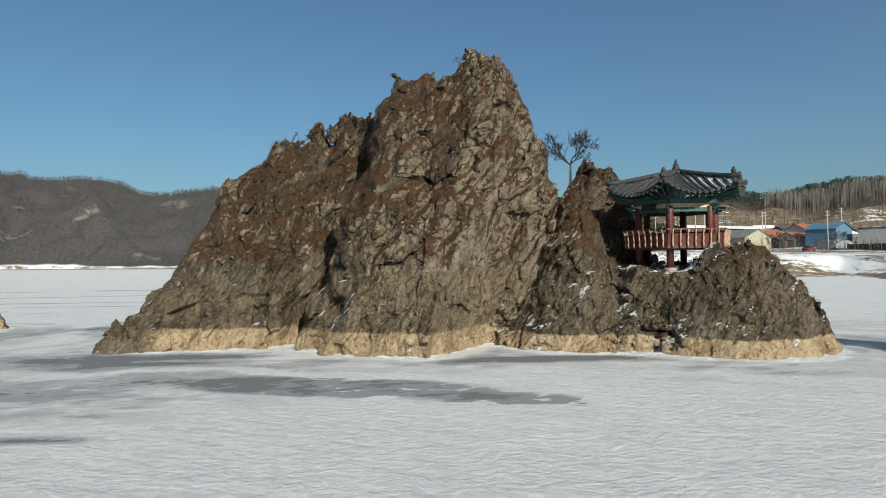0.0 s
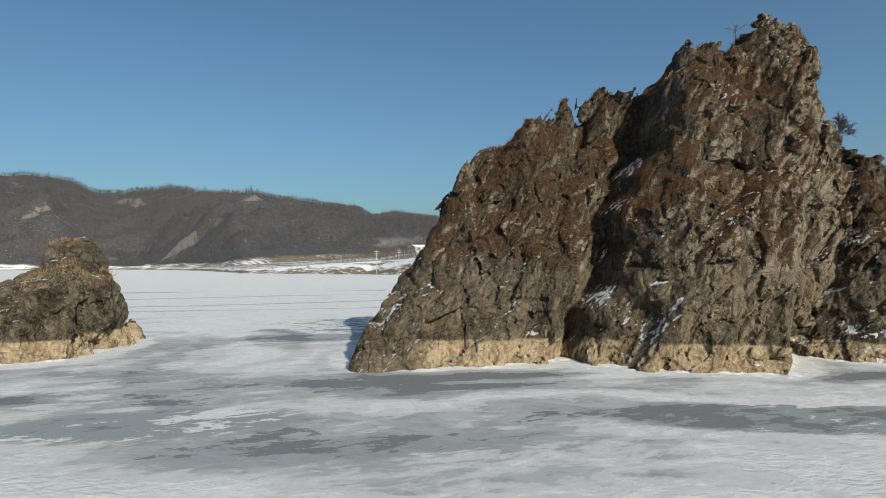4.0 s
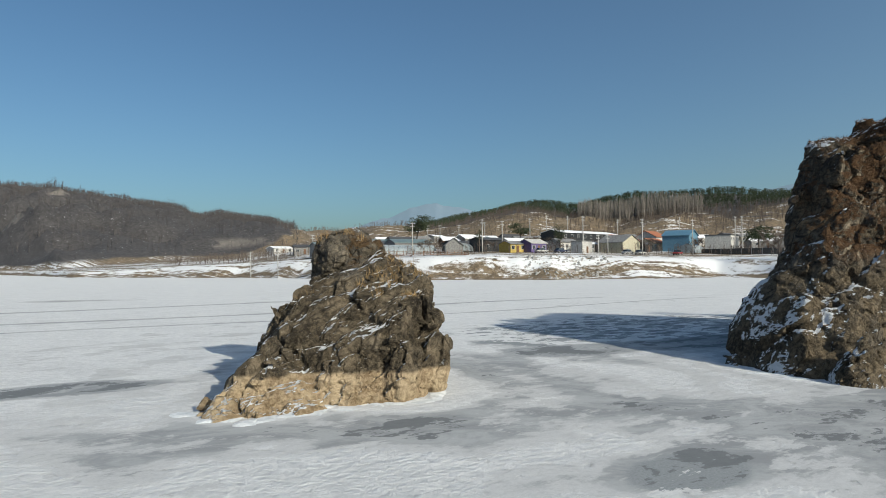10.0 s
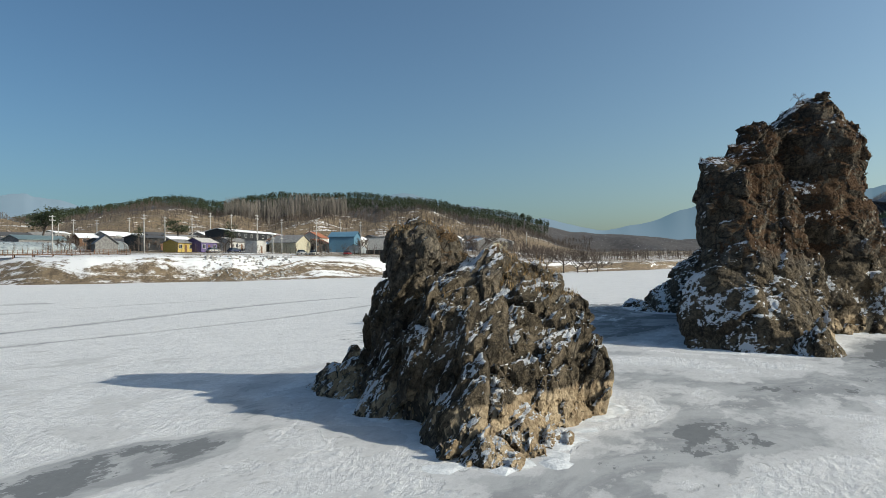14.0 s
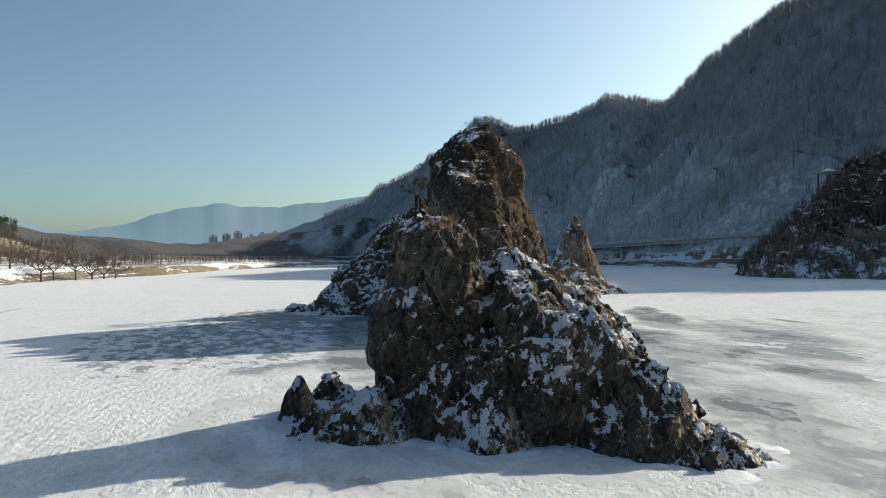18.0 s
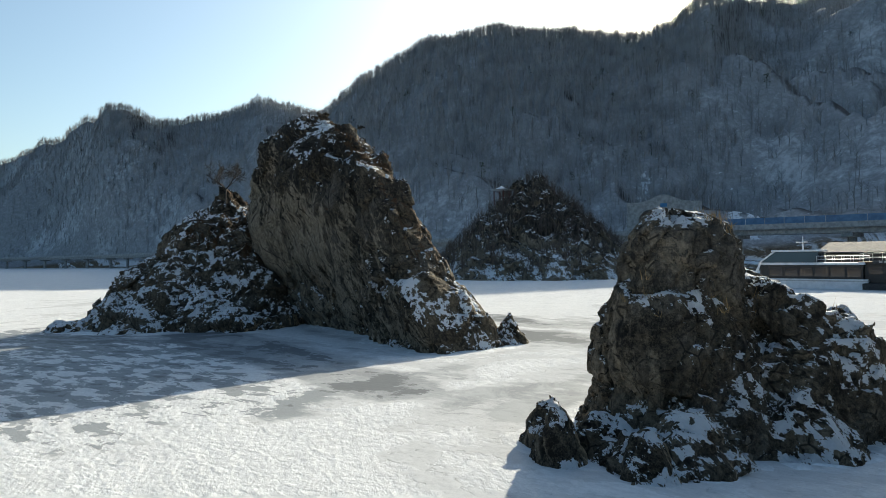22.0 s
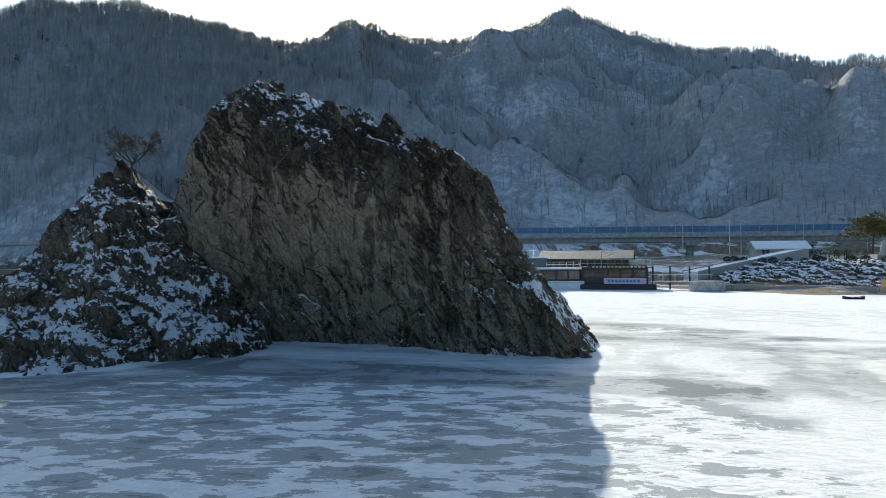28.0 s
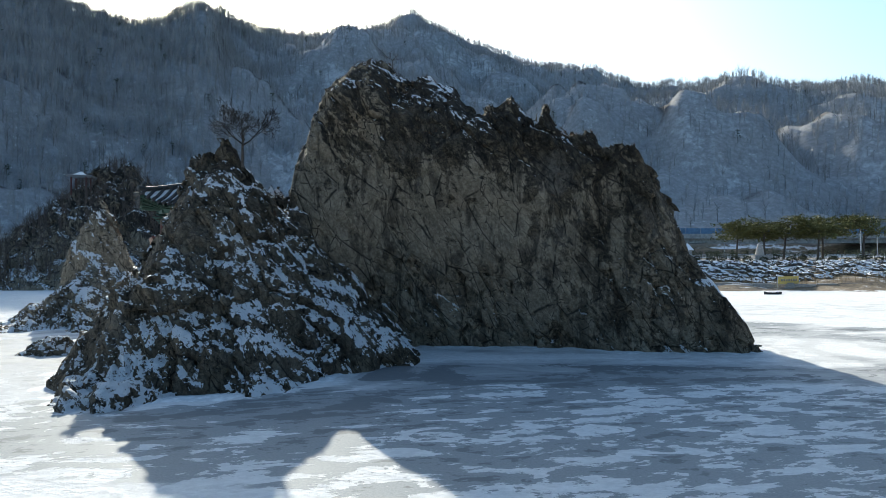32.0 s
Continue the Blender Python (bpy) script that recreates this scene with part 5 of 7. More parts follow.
            part("tile_rib", bm, TILE, pav, "", True)
            tip = pts[0]
            part("eave_tile", lathe(bmesh.new(), ((0.02, -0.09), (0.10, -0.07), (0.10, 0.03), (0.03, 0.05)), 8, tip.x, tip.y), TILE, pav).location.z = tip.z
        bm = bmesh.new()
        pts = [roof(k, 0, v) + Vector((0, 0, 0.10)) for v in np.linspace(-0.03, 1, 9)]
        tube(bm, pts, [0.13, 0.12] + [0.11] * 7, 8)
        part("hip_ridge", bm, TILE, pav, "", True)
        p = roof(k, 0, 0.06)
        knob = part("ridge_knob", lathe(bmesh.new(), ((0.05, 0.0), (0.10, 0.1), (0.11, 0.2), (0.07, 0.3), (0.02, 0.36)), 8), TILE, pav, "", True)
        knob.location = p + Vector((0, 0, 0.16))
    part("finial", lathe(bmesh.new(), ((0.34, 4.72), (0.30, 4.86), (0.16, 4.90), (0.20, 5.0), (0.13, 5.08), (0.15, 5.16), (0.07, 5.24), (0.08, 5.30), (0.015, 5.46)), 12), TILE, pav, "turned grey finial", True)
    # name board under the eave: dark, with unreadable strokes as bars
    a, b = hexa(2.28, 180, 0), hexa(2.28, 240, 0)
    mid, way = (a + b) / 2, (b - a).normalized()
    board = part("name_board", boxes((-0.42, 0.42, -0.03, 0.03, -0.15, 0.15), bevel=0.01), BLACK, pav, "black name board")
    board.matrix_basis = Matrix.Translation(mid + Vector((0, 0, 2.98))) @ Matrix.Rotation(math.atan2(way.y, way.x), 4, "Z") @ pose(0, 0, 0, 12)
    for sx in (-0.24, 0.0, 0.24):
        part("lettering_bar", boxes((sx - 0.06, sx + 0.06, -0.037, -0.031, -0.07, 0.07)), CREAM, board)


def eave(u):
    return 3.52 + 0.62 * abs(2 * u - 1) ** 2.4


def roof(k, u, v, lane=None):
    """A place on sheet k: u from hip to hip, v from eave to summit; lane keeps a tile row parallel to its fellows."""
    a, b = hexa(3.38, 60 * k, 0), hexa(3.38, 60 * k + 60, 0)
    if lane is not None:
        u = 0.5 + (lane - 0.5) / max(1 - v, abs(lane - 0.5) * 2 + 1e-3)
    e = a.lerp(b, u)
    e += (a + b).normalized() * -0.10 * (1 - abs(2 * u - 1))
    p = e * (1 - v)
    z = eave(u) + (4.78 - eave(u)) * max(v, 0) ** 1.25 + (0.05 if v < 0 else 0)
    return Vector((p.x, p.y, z))


make_pavilion()

# ---- the village on the north bank ----
WHITE_WALL = plain("white_render", (0.34, 0.335, 0.32), (0.52, 0.51, 0.49), 0.85, 0, 2, 0.01)
GREY_WALL = plain("grey_render", (0.13, 0.13, 0.13), (0.25, 0.25, 0.245), 0.85, 0, 2, 0.01)
YELLOW = plain("yellow_paint", (0.34, 0.25, 0.06), (0.48, 0.36, 0.10), 0.7, 0, 3, 0.005)
PURPLE = plain("violet_paint", (0.075, 0.055, 0.15), (0.12, 0.09, 0.22), 0.7, 0, 3, 0.005)
BLUE_SHEET = plain("blue_sheet_metal", (0.09, 0.20, 0.29), (0.14, 0.28, 0.38), 0.5, 0.2, 2, 0.01)
TEAL_SHEET = plain("teal_sheet_metal", (0.10, 0.15, 0.16), (0.19, 0.26, 0.27), 0.5, 0.2, 2, 0.01)
ORANGE = plain("orange_tiles", (0.24, 0.085, 0.04), (0.36, 0.14, 0.07), 0.8, 0, 4, 0.02)
DARK_ROOF = plain("dark_roof", (0.035, 0.037, 0.042), (0.085, 0.088, 0.095), 0.8, 0, 3, 0.02)
CREAM_WALL = plain("cream_wall", (0.33, 0.31, 0.23), (0.46, 0.43, 0.33), 0.85, 0, 2, 0.01)
BROWN_WOOD = plain("brown_timber", (0.10, 0.05, 0.028), (0.19, 0.10, 0.055), 0.8, 0, 6, 0.01)
FILM = plain("greenhouse_film", (0.20, 0.235, 0.25), (0.32, 0.36, 0.375), 0.35, 0, 1, 0.005)
CONCRETE = plain("concrete", (0.26, 0.26, 0.25), (0.44, 0.43, 0.41), 0.9, 0, 1.2, 0.02)
DARK_METAL = plain("dark_metal", (0.03, 0.032, 0.035), (0.07, 0.072, 0.075), 0.5, 0.6, 5, 0.004)
PALE_METAL = plain("galvanised_metal", (0.38, 0.39, 0.40), (0.55, 0.56, 0.57), 0.45, 0.7, 5, 0.004)
RUBBER = plain("black_rubber", (0.015, 0.015, 0.015), (0.03, 0.03, 0.03), 0.8, 0, 8, 0.002)
PANE = Mat("window_glass", 0.08).set("Base Color", (0.03, 0.04, 0.05)).set("Specular IOR Level", 0.8).mat


def ground_at(x, y):
    return float(terrain(np.array([x]), np.array([y]))[0][0])


def gable(w, d, z, rise, over=0.4, thick=0.15):
    """A ridged roof with thickness, its ridge along x."""
    bm = bmesh.new()
    a, b = w / 2 + over, d / 2 + over
    lift = thick
    for s in (-1, 1):
        low, high = (s * b, z - rise * over / (d / 2)), (0.0, z + rise)
        vs = [bm.verts.new(c) for c in ((-a, low[0], low[1]), (a, low[0], low[1]), (a, 0, high[1]), (-a, 0, high[1]), (-a, low[0], low[1] + lift), (a, low[0], low[1] + lift), (a, 0, high[1] + lift), (-a, 0, high[1] + lift))]
        for q in ((0, 3, 2, 1), (4, 5, 6, 7), (0, 1, 5, 4), (1, 2, 6, 5), (2, 3, 7, 6), (3, 0, 4, 7)):
            bm.faces.new([vs[i] for i in q])
    return bm


def house(name, label, x, y, rz, w, d, h, rise, wall, roof, windows=3, storeys=1, group="village houses"):
    home = empty(name, x, y, ground_at(x, y) - 0.1, rz, label, "house", group)
    bm = boxes((-w / 2, w / 2, -d / 2, d / 2, -0.6, h))
    if rise > 0:
        for s in (-1, 1):
            a = [bm.verts.new(c) for c in ((s * w / 2, -d / 2, h), (s * w / 2, d / 2, h), (s * w / 2, 0, h + rise))]
            bm.faces.new(a if s > 0 else a[::-1])
    part("wall", bm, wall, home)
    if rise > 0:
        part("roof", gable(w, d, h, rise), roof, home)
    else:
        part("roof", boxes((-w / 2 - 0.2, w / 2 + 0.2, -d / 2 - 0.2, d / 2 + 0.2, h, h + 0.25), bevel=0.03), roof, home)
    for k in range(storeys):
        z = 0.9 + k * h / storeys
        for j in range(windows):
            wx = (j + 0.5) / windows * w - w / 2
            if k == 0 and j == windows // 2:
                door = part("door", boxes((wx - 0.5, wx + 0.5, -d / 2 - 0.06, -d / 2 + 0.02, 0, 2.05), bevel=0.01), BROWN_WOOD, home)
                part("door_handle", boxes((wx + 0.34, wx + 0.4, -d / 2 - 0.12, -d / 2 - 0.06, 0.95, 1.1)), PALE_METAL, door)
                continue
            frame_ = part("window", boxes((wx - 0.7, wx + 0.7, -d / 2 - 0.05, -d / 2 + 0.02, z, z + 0.08), (wx - 0.7, wx + 0.7, -d / 2 - 0.05, -d / 2 + 0.02, z + 1.12, z + 1.2), (wx - 0.7, wx - 0.62, -d / 2 - 0.05, -d / 2 + 0.02, z + 0.08, z + 1.12), (wx + 0.62, wx + 0.7, -d / 2 - 0.05, -d / 2 + 0.02, z + 0.08, z + 1.12), (wx - 0.03, wx + 0.03, -d / 2 - 0.045, -d / 2 + 0.02, z + 0.08, z + 1.12)), WHITE_WALL, home)
            part("pane", boxes((wx - 0.62, wx + 0.62, -d / 2 - 0.025, -d / 2 - 0.01, z + 0.08, z + 1.12)), PANE, frame_)
    return home


for row in (
    ("house", "low yellow-painted house with a grey roof", 53.9, 198.6, 20, 6.5, 5, 2.6, 0.9, YELLOW, GREY_WALL, 3, 1),
    ("house", "violet-painted house with a pale pyramid-like roof", 60.6, 197.9, 20, 7, 5.5, 2.8, 1.2, PURPLE, WHITE_WALL, 3, 1),
    ("barn", "small grey timber barn with a steep gable", 38.2, 209.0, 75, 6, 5.5, 2.4, 2.2, GREY_WALL, GREY_WALL, 1, 1),
    ("shed", "dark netted storage shed among poles", 51.6, 212.0, 20, 11, 6, 3.6, 0.8, DARK_METAL, DARK_ROOF, 2, 1),
    ("guest_house", "long two-storey building with a snow-covered roof", 93.0, 222.0, 25, 36, 9, 5.4, 1.0, DARK_METAL, SNOW, 9, 2),
    ("house", "white house with a pale grey roof", 76.0, 206.0, 25, 11, 6, 2.8, 1.2, WHITE_WALL, GREY_WALL, 4, 1),
    ("store_hut", "plain white box-shaped hut by the road", 73.6, 190.0, 25, 5.6, 4, 3.6, 0, WHITE_WALL, GREY_WALL, 1, 1),
    ("house", "cream house with its gable to the river", 90.0, 194.0, 115, 9, 11, 3.2, 2.4, CREAM_WALL, GREY_WALL, 2, 1),
    ("house", "house with a bright orange tiled roof", 104.0, 213.0, 25, 15, 8, 3.2, 2.0, CREAM_WALL, ORANGE, 4, 1),
    ("house", "white house with an orange tiled roof", 121.0, 218.0, 30, 10, 8, 4.4, 2.2, WHITE_WALL, ORANGE, 3, 1),
    ("house", "pink-walled house under a flat snowy roof", 97.0, 211.0, 25, 8, 6, 3.0, 0, plain("pink_render", (0.42, 0.19, 0.20), (0.55, 0.28, 0.28), 0.85, 0, 2), SNOW, 3, 1),
    ("workshop", "tall blue sheet-metal workshop with a low gable", 116.0, 196.0, 122, 9, 9, 5.4, 1.8, BLUE_SHEET, BLUE_SHEET, 2, 1),
    ("guest_house", "white two-storey guest house with dark balconies", 128.5, 190.0, 35, 13, 8, 5.4, 0, WHITE_WALL, DARK_ROOF, 5, 2),
    ("shed", "low grey shed with a snowy roof", 84.0, 200.0, 25, 12, 5, 2.4, 0.6, GREY_WALL, SNOW, 3, 1),
    ("farm_shed", "long teal-roofed farm shed", 10.0, 240.0, 12, 24, 7, 3.0, 1.2, GREY_WALL, TEAL_SHEET, 5, 1),
    ("farm_shed", "teal-roofed farm shed beside greenhouses", 32.0, 238.0, 14, 15, 7, 3.0, 1.2, GREY_WALL, TEAL_SHEET, 4, 1),
    ("house", "grey farmhouse on the snowy upper slope", 66.0, 262.0, 20, 12, 7, 3.2, 1.6, GREY_WALL, SNOW, 3, 1),
    ("house", "white farmhouse on the snowy upper slope", 150.0, 210.0, 40, 11, 7, 3.2, 1.6, WHITE_WALL, GREY_WALL, 3, 1),
    ("house", "small pink-roofed farmhouse on the slope", 196.0, 196.0, 45, 9, 6, 3.2, 1.4, WHITE_WALL, ORANGE, 3, 1),
    ("shed", "low dark shed with a snow-dusted roof", 47.0, 222.0, 18, 14, 6, 2.4, 0.9, DARK_METAL, DARK_ROOF, 2, 1),
    ("house", "dark timber house with a snowy roof", 62.0, 214.0, 20, 9, 6, 2.6, 1.5, BROWN_WOOD, SNOW, 3, 1),
    ("shed", "long low shed with a dark sheet roof", 68.0, 228.0, 20, 18, 6, 2.6, 0.9, GREY_WALL, DARK_ROOF, 3, 1),
    ("house", "small grey house with a dark roof", 84.0, 216.0, 25, 8, 6, 2.7, 1.5, GREY_WALL, DARK_ROOF, 3, 1),
    ("house", "low house with a rust-red roof", 112.0, 206.0, 28, 10, 6, 2.7, 1.5, CREAM_WALL, ORANGE, 3, 1),
    ("shed", "small dark shed beside the road", 102.0, 198.0, 25, 6, 5, 2.4, 0.8, DARK_METAL, DARK_ROOF, 1, 1),
    ("shed", "dark farm shed on the rise", 26.0, 252.0, 14, 12, 6, 2.6, 1.0, BROWN_WOOD, DARK_ROOF, 2, 1),
    ("house", "grey house with a snowy roof on the rise", 138.0, 226.0, 35, 10, 7, 3.0, 1.6, GREY_WALL, SNOW, 3, 1),
    ("shed", "low sheet-metal shed in snowy fields", 158.0, 192.0, 42, 12, 6, 2.6, 1.0, GREY_WALL, DARK_ROOF, 2, 1),
    ("barn", "grey barn in snowy fields", 175.0, 178.0, 50, 14, 7, 3.4, 1.5, GREY_WALL, SNOW, 2, 1),
):
    house(*row)
# smaller homes and sheds up the slope behind them
plots = np.random.default_rng(88)
kinds = (("house", "small white house with a snowy roof on the slope", WHITE_WALL, SNOW), ("shed", "low grey shed with a dark roof on the slope", GREY_WALL, DARK_ROOF), ("house", "cream house with a grey roof on the slope", CREAM_WALL, GREY_WALL),
         ("house", "grey house with a snow-covered roof on the slope", GREY_WALL, SNOW), ("shed", "brown timber shed with a snowy roof on the slope", BROWN_WOOD, SNOW), ("house", "white house with a teal sheet roof on the slope", WHITE_WALL, TEAL_SHEET))
for k in range(34):
    az, r = 3 + 56 * (k + plots.uniform(0.1, 0.9)) / 34, plots.uniform(222, 325)
    nm, text, wall_mat, roof_mat = kinds[k % 6]
    house(nm, text, MID[0] + r * math.sin(radians(az)), MID[1] + r * math.cos(radians(az)), 20 - az * 0.3 + plots.uniform(-25, 25), plots.uniform(6, 13), plots.uniform(4.5, 7), plots.uniform(2.4, 3.4), plots.uniform(0.7, 1.8), wall_mat, roof_mat, 3, 1)


def greenhouse(x, y, rz, length, w=5.5, h=2.6):
    g = empty("greenhouse", x, y, ground_at(x, y), rz, "pale film-covered tunnel greenhouse in the village field", "greenhouse", "greenhouses")
    n = 10
    rows = [(w / 2 * math.cos(math.pi * k / n), h * math.sin(math.pi * k / n) ** 0.8) for k in range(n + 1)]
    bm = bmesh.new()
    ends = [[bm.verts.new((s * length / 2, yy, zz)) for yy, zz in rows] for s in (-1, 1)]
    for k in range(n):
        bm.faces.new((ends[0][k], ends[1][k], ends[1][k + 1], ends[0][k + 1]))
    bm.faces.new(ends[0]), bm.faces.new(ends[1][::-1])
    part("cover", bm, FILM, g, smooth=False)
    hoop = None
    for j in range(6):
        if hoop is None:
            hoop = part("hoop", tube(bmesh.new(), [(0, yy * 1.01, zz * 1.01) for yy, zz in rows], [0.04] * (n + 1), 5), PALE_METAL, g)
            me = hoop.data
        else:
            hoop = piece("hoop", me, g)
        hoop.location.x = (j / 5 - 0.5) * length


for row in ((11, 228, 12, 22), (18, 222, 12, 24), (27, 226, 14, 22), (43.5, 212, 60, 12), (112, 186, 30, 9)):
    greenhouse(*row)


def utility_pole(x, y, h, arms=2, rz=20):
    p = empty("utility_pole", x, y, ground_at(x, y), rz, "tall pale concrete utility pole with crossarms", "pole", "utility poles")
    part("pole", tube(bmesh.new(), ((0, 0, -0.5), (0, 0, h)), (0.19, 0.12), 8), CONCRETE, p, smooth=True)
    for k in range(arms):
        z = h - 0.5 - 0.9 * k
        arm = part("crossarm", boxes((-0.9, 0.9, -0.05, 0.05, z, z + 0.1)), PALE_METAL, p)
        for s in (-0.8, -0.3, 0.3, 0.8):
            part("insulator", lathe(bmesh.new(), ((0.05, z + 0.1), (0.07, z + 0.18), (0.04, z + 0.28)), 6, s), WHITE_WALL, arm)


for row in ((6.5, 213.9, 9.5), (23.3, 204.7, 10), (43.4, 197.7, 10.5), (54.1, 206.2, 10), (72.8, 222.8, 11), (79.5, 222.7, 12), (92.2, 229.4, 12), (73.1, 188.4, 11.5), (77, 186.1, 6), (81, 187, 6), (87.7, 178.8, 11), (46.9, 260.3, 9), (54.9, 268.1, 9), (65.9, 274.8, 9), (78.2, 275.3, 10), (131.4, 214.6, 12), (125.2, 177.9, 12), (123.5, 179, 12), (104, 176, 11), (-14, 232, 9), (-22, 240, 9), (231, 204, 9), (238, 193, 9), (0, 250, 8), (112, 226, 11)):
    utility_pole(*row)

# timber promenade along the top of the bank
deck = empty("promenade", 15.0, 199.5, ground_at(15.0, 199.5) + 0.75, -29.4, "brown timber promenade with railings along the bank", "walkway")
part("deck", boxes((-23, 23, -1.2, 1.2, -0.15, 0.0)), BROWN_WOOD, deck)
for k in range(47):
    if k == 0:
        post_me = part("railing_post", boxes((-0.06, 0.06, -0.06, 0.06, 0.0, 1.0)), BROWN_WOOD, deck).data
        deck.children[-1].location = (-23, -1.1, 0)
    else:
        piece("railing_post", post_me, deck).location = (-23 + k, -1.1, 0)
for z in (0.45, 0.95):
    part("rail", boxes((-23, 23, -1.15, -1.05, z, z + 0.07)), BROWN_WOOD, deck)
for k in range(12):
    part("support_post", boxes((-22.1 + 4 * k, -21.9 + 4 * k, -1.0, -0.8, -6.5, -0.15)), BROWN_WOOD, deck)
    part("support_post", boxes((-22.1 + 4 * k, -21.9 + 4 * k, 0.8, 1.0, -6.5, -0.15)), BROWN_WOOD, deck)

# broken stone dumped beside the snowy boat ramp
g = np.random.default_rng(64)
vs, fs = [], []
for k in range(260):
    a, s0 = g.uniform(27, 36), g.uniform(3, 20)
    r = float(along(SHORE, a)) + s0
    x0, y0, size = MID[0] + r * math.sin(radians(a)), MID[1] + r * math.cos(radians(a)), g.uniform(0.25, 0.7)
    m = pose(x0, y0, ground_at(x0, y0), *g.uniform(0, 180, 3))
    base = len(vs)
    for c in [(i, j, k2) for i in (-1, 1) for j in (-1, 1) for k2 in (-1, 1)]:
        vs.append(tuple(m @ (Vector(c) * size * 0.5 * g.uniform(0.6, 1.1))))
    fs += [tuple(base + i for i in q) for q in ((0, 1, 3, 2), (4, 6, 7, 5), (0, 4, 5, 1), (2, 3, 7, 6), (0, 2, 6, 4), (1, 5, 7, 3))]
tagged(new("rubble", mesh_from("rubble", vs, fs, CONCRETE, False)), "heap of broken grey stone on the snowy bank", "rubble", kind="stuff")


def car(x, y, rz, paint, label, size=1.0):
    c = empty("car", x, y, ground_at(x, y), rz, label, "car", "parked cars")
    bm = boxes((-2.1, 2.1, -0.85, 0.85, 0.35, 0.85))
    bevelled(bm, 0.12)
    part("body", bm, paint, c)
    bm = bmesh.new()
    vs = [bm.verts.new(p) for p in ((-1.5, -0.78, 0.85), (1.1, -0.78, 0.85), (1.1, 0.78, 0.85), (-1.5, 0.78, 0.85), (-1.1, -0.66, 1.45), (0.5, -0.66, 1.45), (0.5, 0.66, 1.45), (-1.1, 0.66, 1.45))]
    for q in ((4, 5, 6, 7), (0, 1, 5, 4), (1, 2, 6, 5), (2, 3, 7, 6), (3, 0, 4, 7)):
        bm.faces.new([vs[i] for i in q])
    part("windows", bm, PANE, c)
    part("roof", boxes((-1.12, 0.52, -0.68, 0.68, 1.45, 1.5), bevel=0.02), paint, c)
    for sx in (-1.3, 1.3):
        for sy in (-0.8, 0.8):
            w = part("wheel", tube(bmesh.new(), ((sx, sy - 0.1, 0.32), (sx, sy + 0.1, 0.32)), (0.32, 0.32), 12), RUBBER, c)
            part("rim", tube(bmesh.new(), ((sx, sy - 0.115, 0.32), (sx, sy + 0.115, 0.32)), (0.18, 0.18), 10), PALE_METAL, w)


SILVER = plain("silver_car_paint", (0.40, 0.41, 0.42), (0.52, 0.53, 0.54), 0.3, 0.5, 3, 0.002)
NAVY = plain("navy_car_paint", (0.03, 0.04, 0.08), (0.06, 0.07, 0.12), 0.3, 0.3, 3, 0.002)
car(85, 182.5, 20, SILVER, "silver car parked by the village road")
car(88.5, 181, 25, WHITE_WALL, "white car parked by the village road")
car(65.5, 189, 10, NAVY, "dark blue car parked by the bank")
car(60, 191, 10, WHITE_WALL, "white van-like car parked by the bank")
car(100, 178, 30, plain("red_car_paint", (0.25, 0.03, 0.03), (0.36, 0.05, 0.05), 0.35, 0.2, 3, 0.002), "red car parked beside the workshop")
fence = empty("field_wall", 119.4, 172.5, ground_at(119.4, 172.5), -60, "long dark screened field wall beside the road", "wall")
for k in range(8):
    part("panel", boxes((-12 + 3 * k + 0.03, -9 + 3 * k - 0.03, -0.06, 0.06, 0, 1.9)), DARK_METAL, fence)
    part("post", boxes((-12 + 3 * k - 0.06, -12 + 3 * k + 0.06, -0.1, 0.1, -0.2, 2.0)), PALE_METAL, fence)

# the row of spreading trees on the north-east bank, and single trees in the village
for k, (tx, ty, th) in enumerate(((106.3, 146.3, 8), (111.3, 141.6, 7), (112.6, 135.5, 8.5), (120.7, 128.3, 7), (121.7, 121.6, 8.5), (129, 122.1, 7), (131.5, 117.8, 8), (137.9, 116.3, 7.5), (139.2, 113.7, 7.5), (144.1, 112.6, 7))):
    bare_tree("riverside_tree", tx, ty, ground_at(tx, ty), 1.5 * th, 1.1, 40 + k, 5, "broad leafless cherry tree on the snowy river bank", "trees along the bank", (0, 0), 0.03)
for k, (tx, ty, th) in enumerate(((64, 203, 7), (70, 200, 8), (98, 190, 7), (110, 182, 7), (30, 214, 6), (47, 203, 6), (82, 213, 7), (135, 176, 7), (5, 224, 6), (90, 205, 6))):
    bare_tree("village_tree", tx, ty, ground_at(tx, ty), th, 0.8, 70 + k, 5, "leafless tree standing among the village houses", "village trees", (0, 0), 0.03)


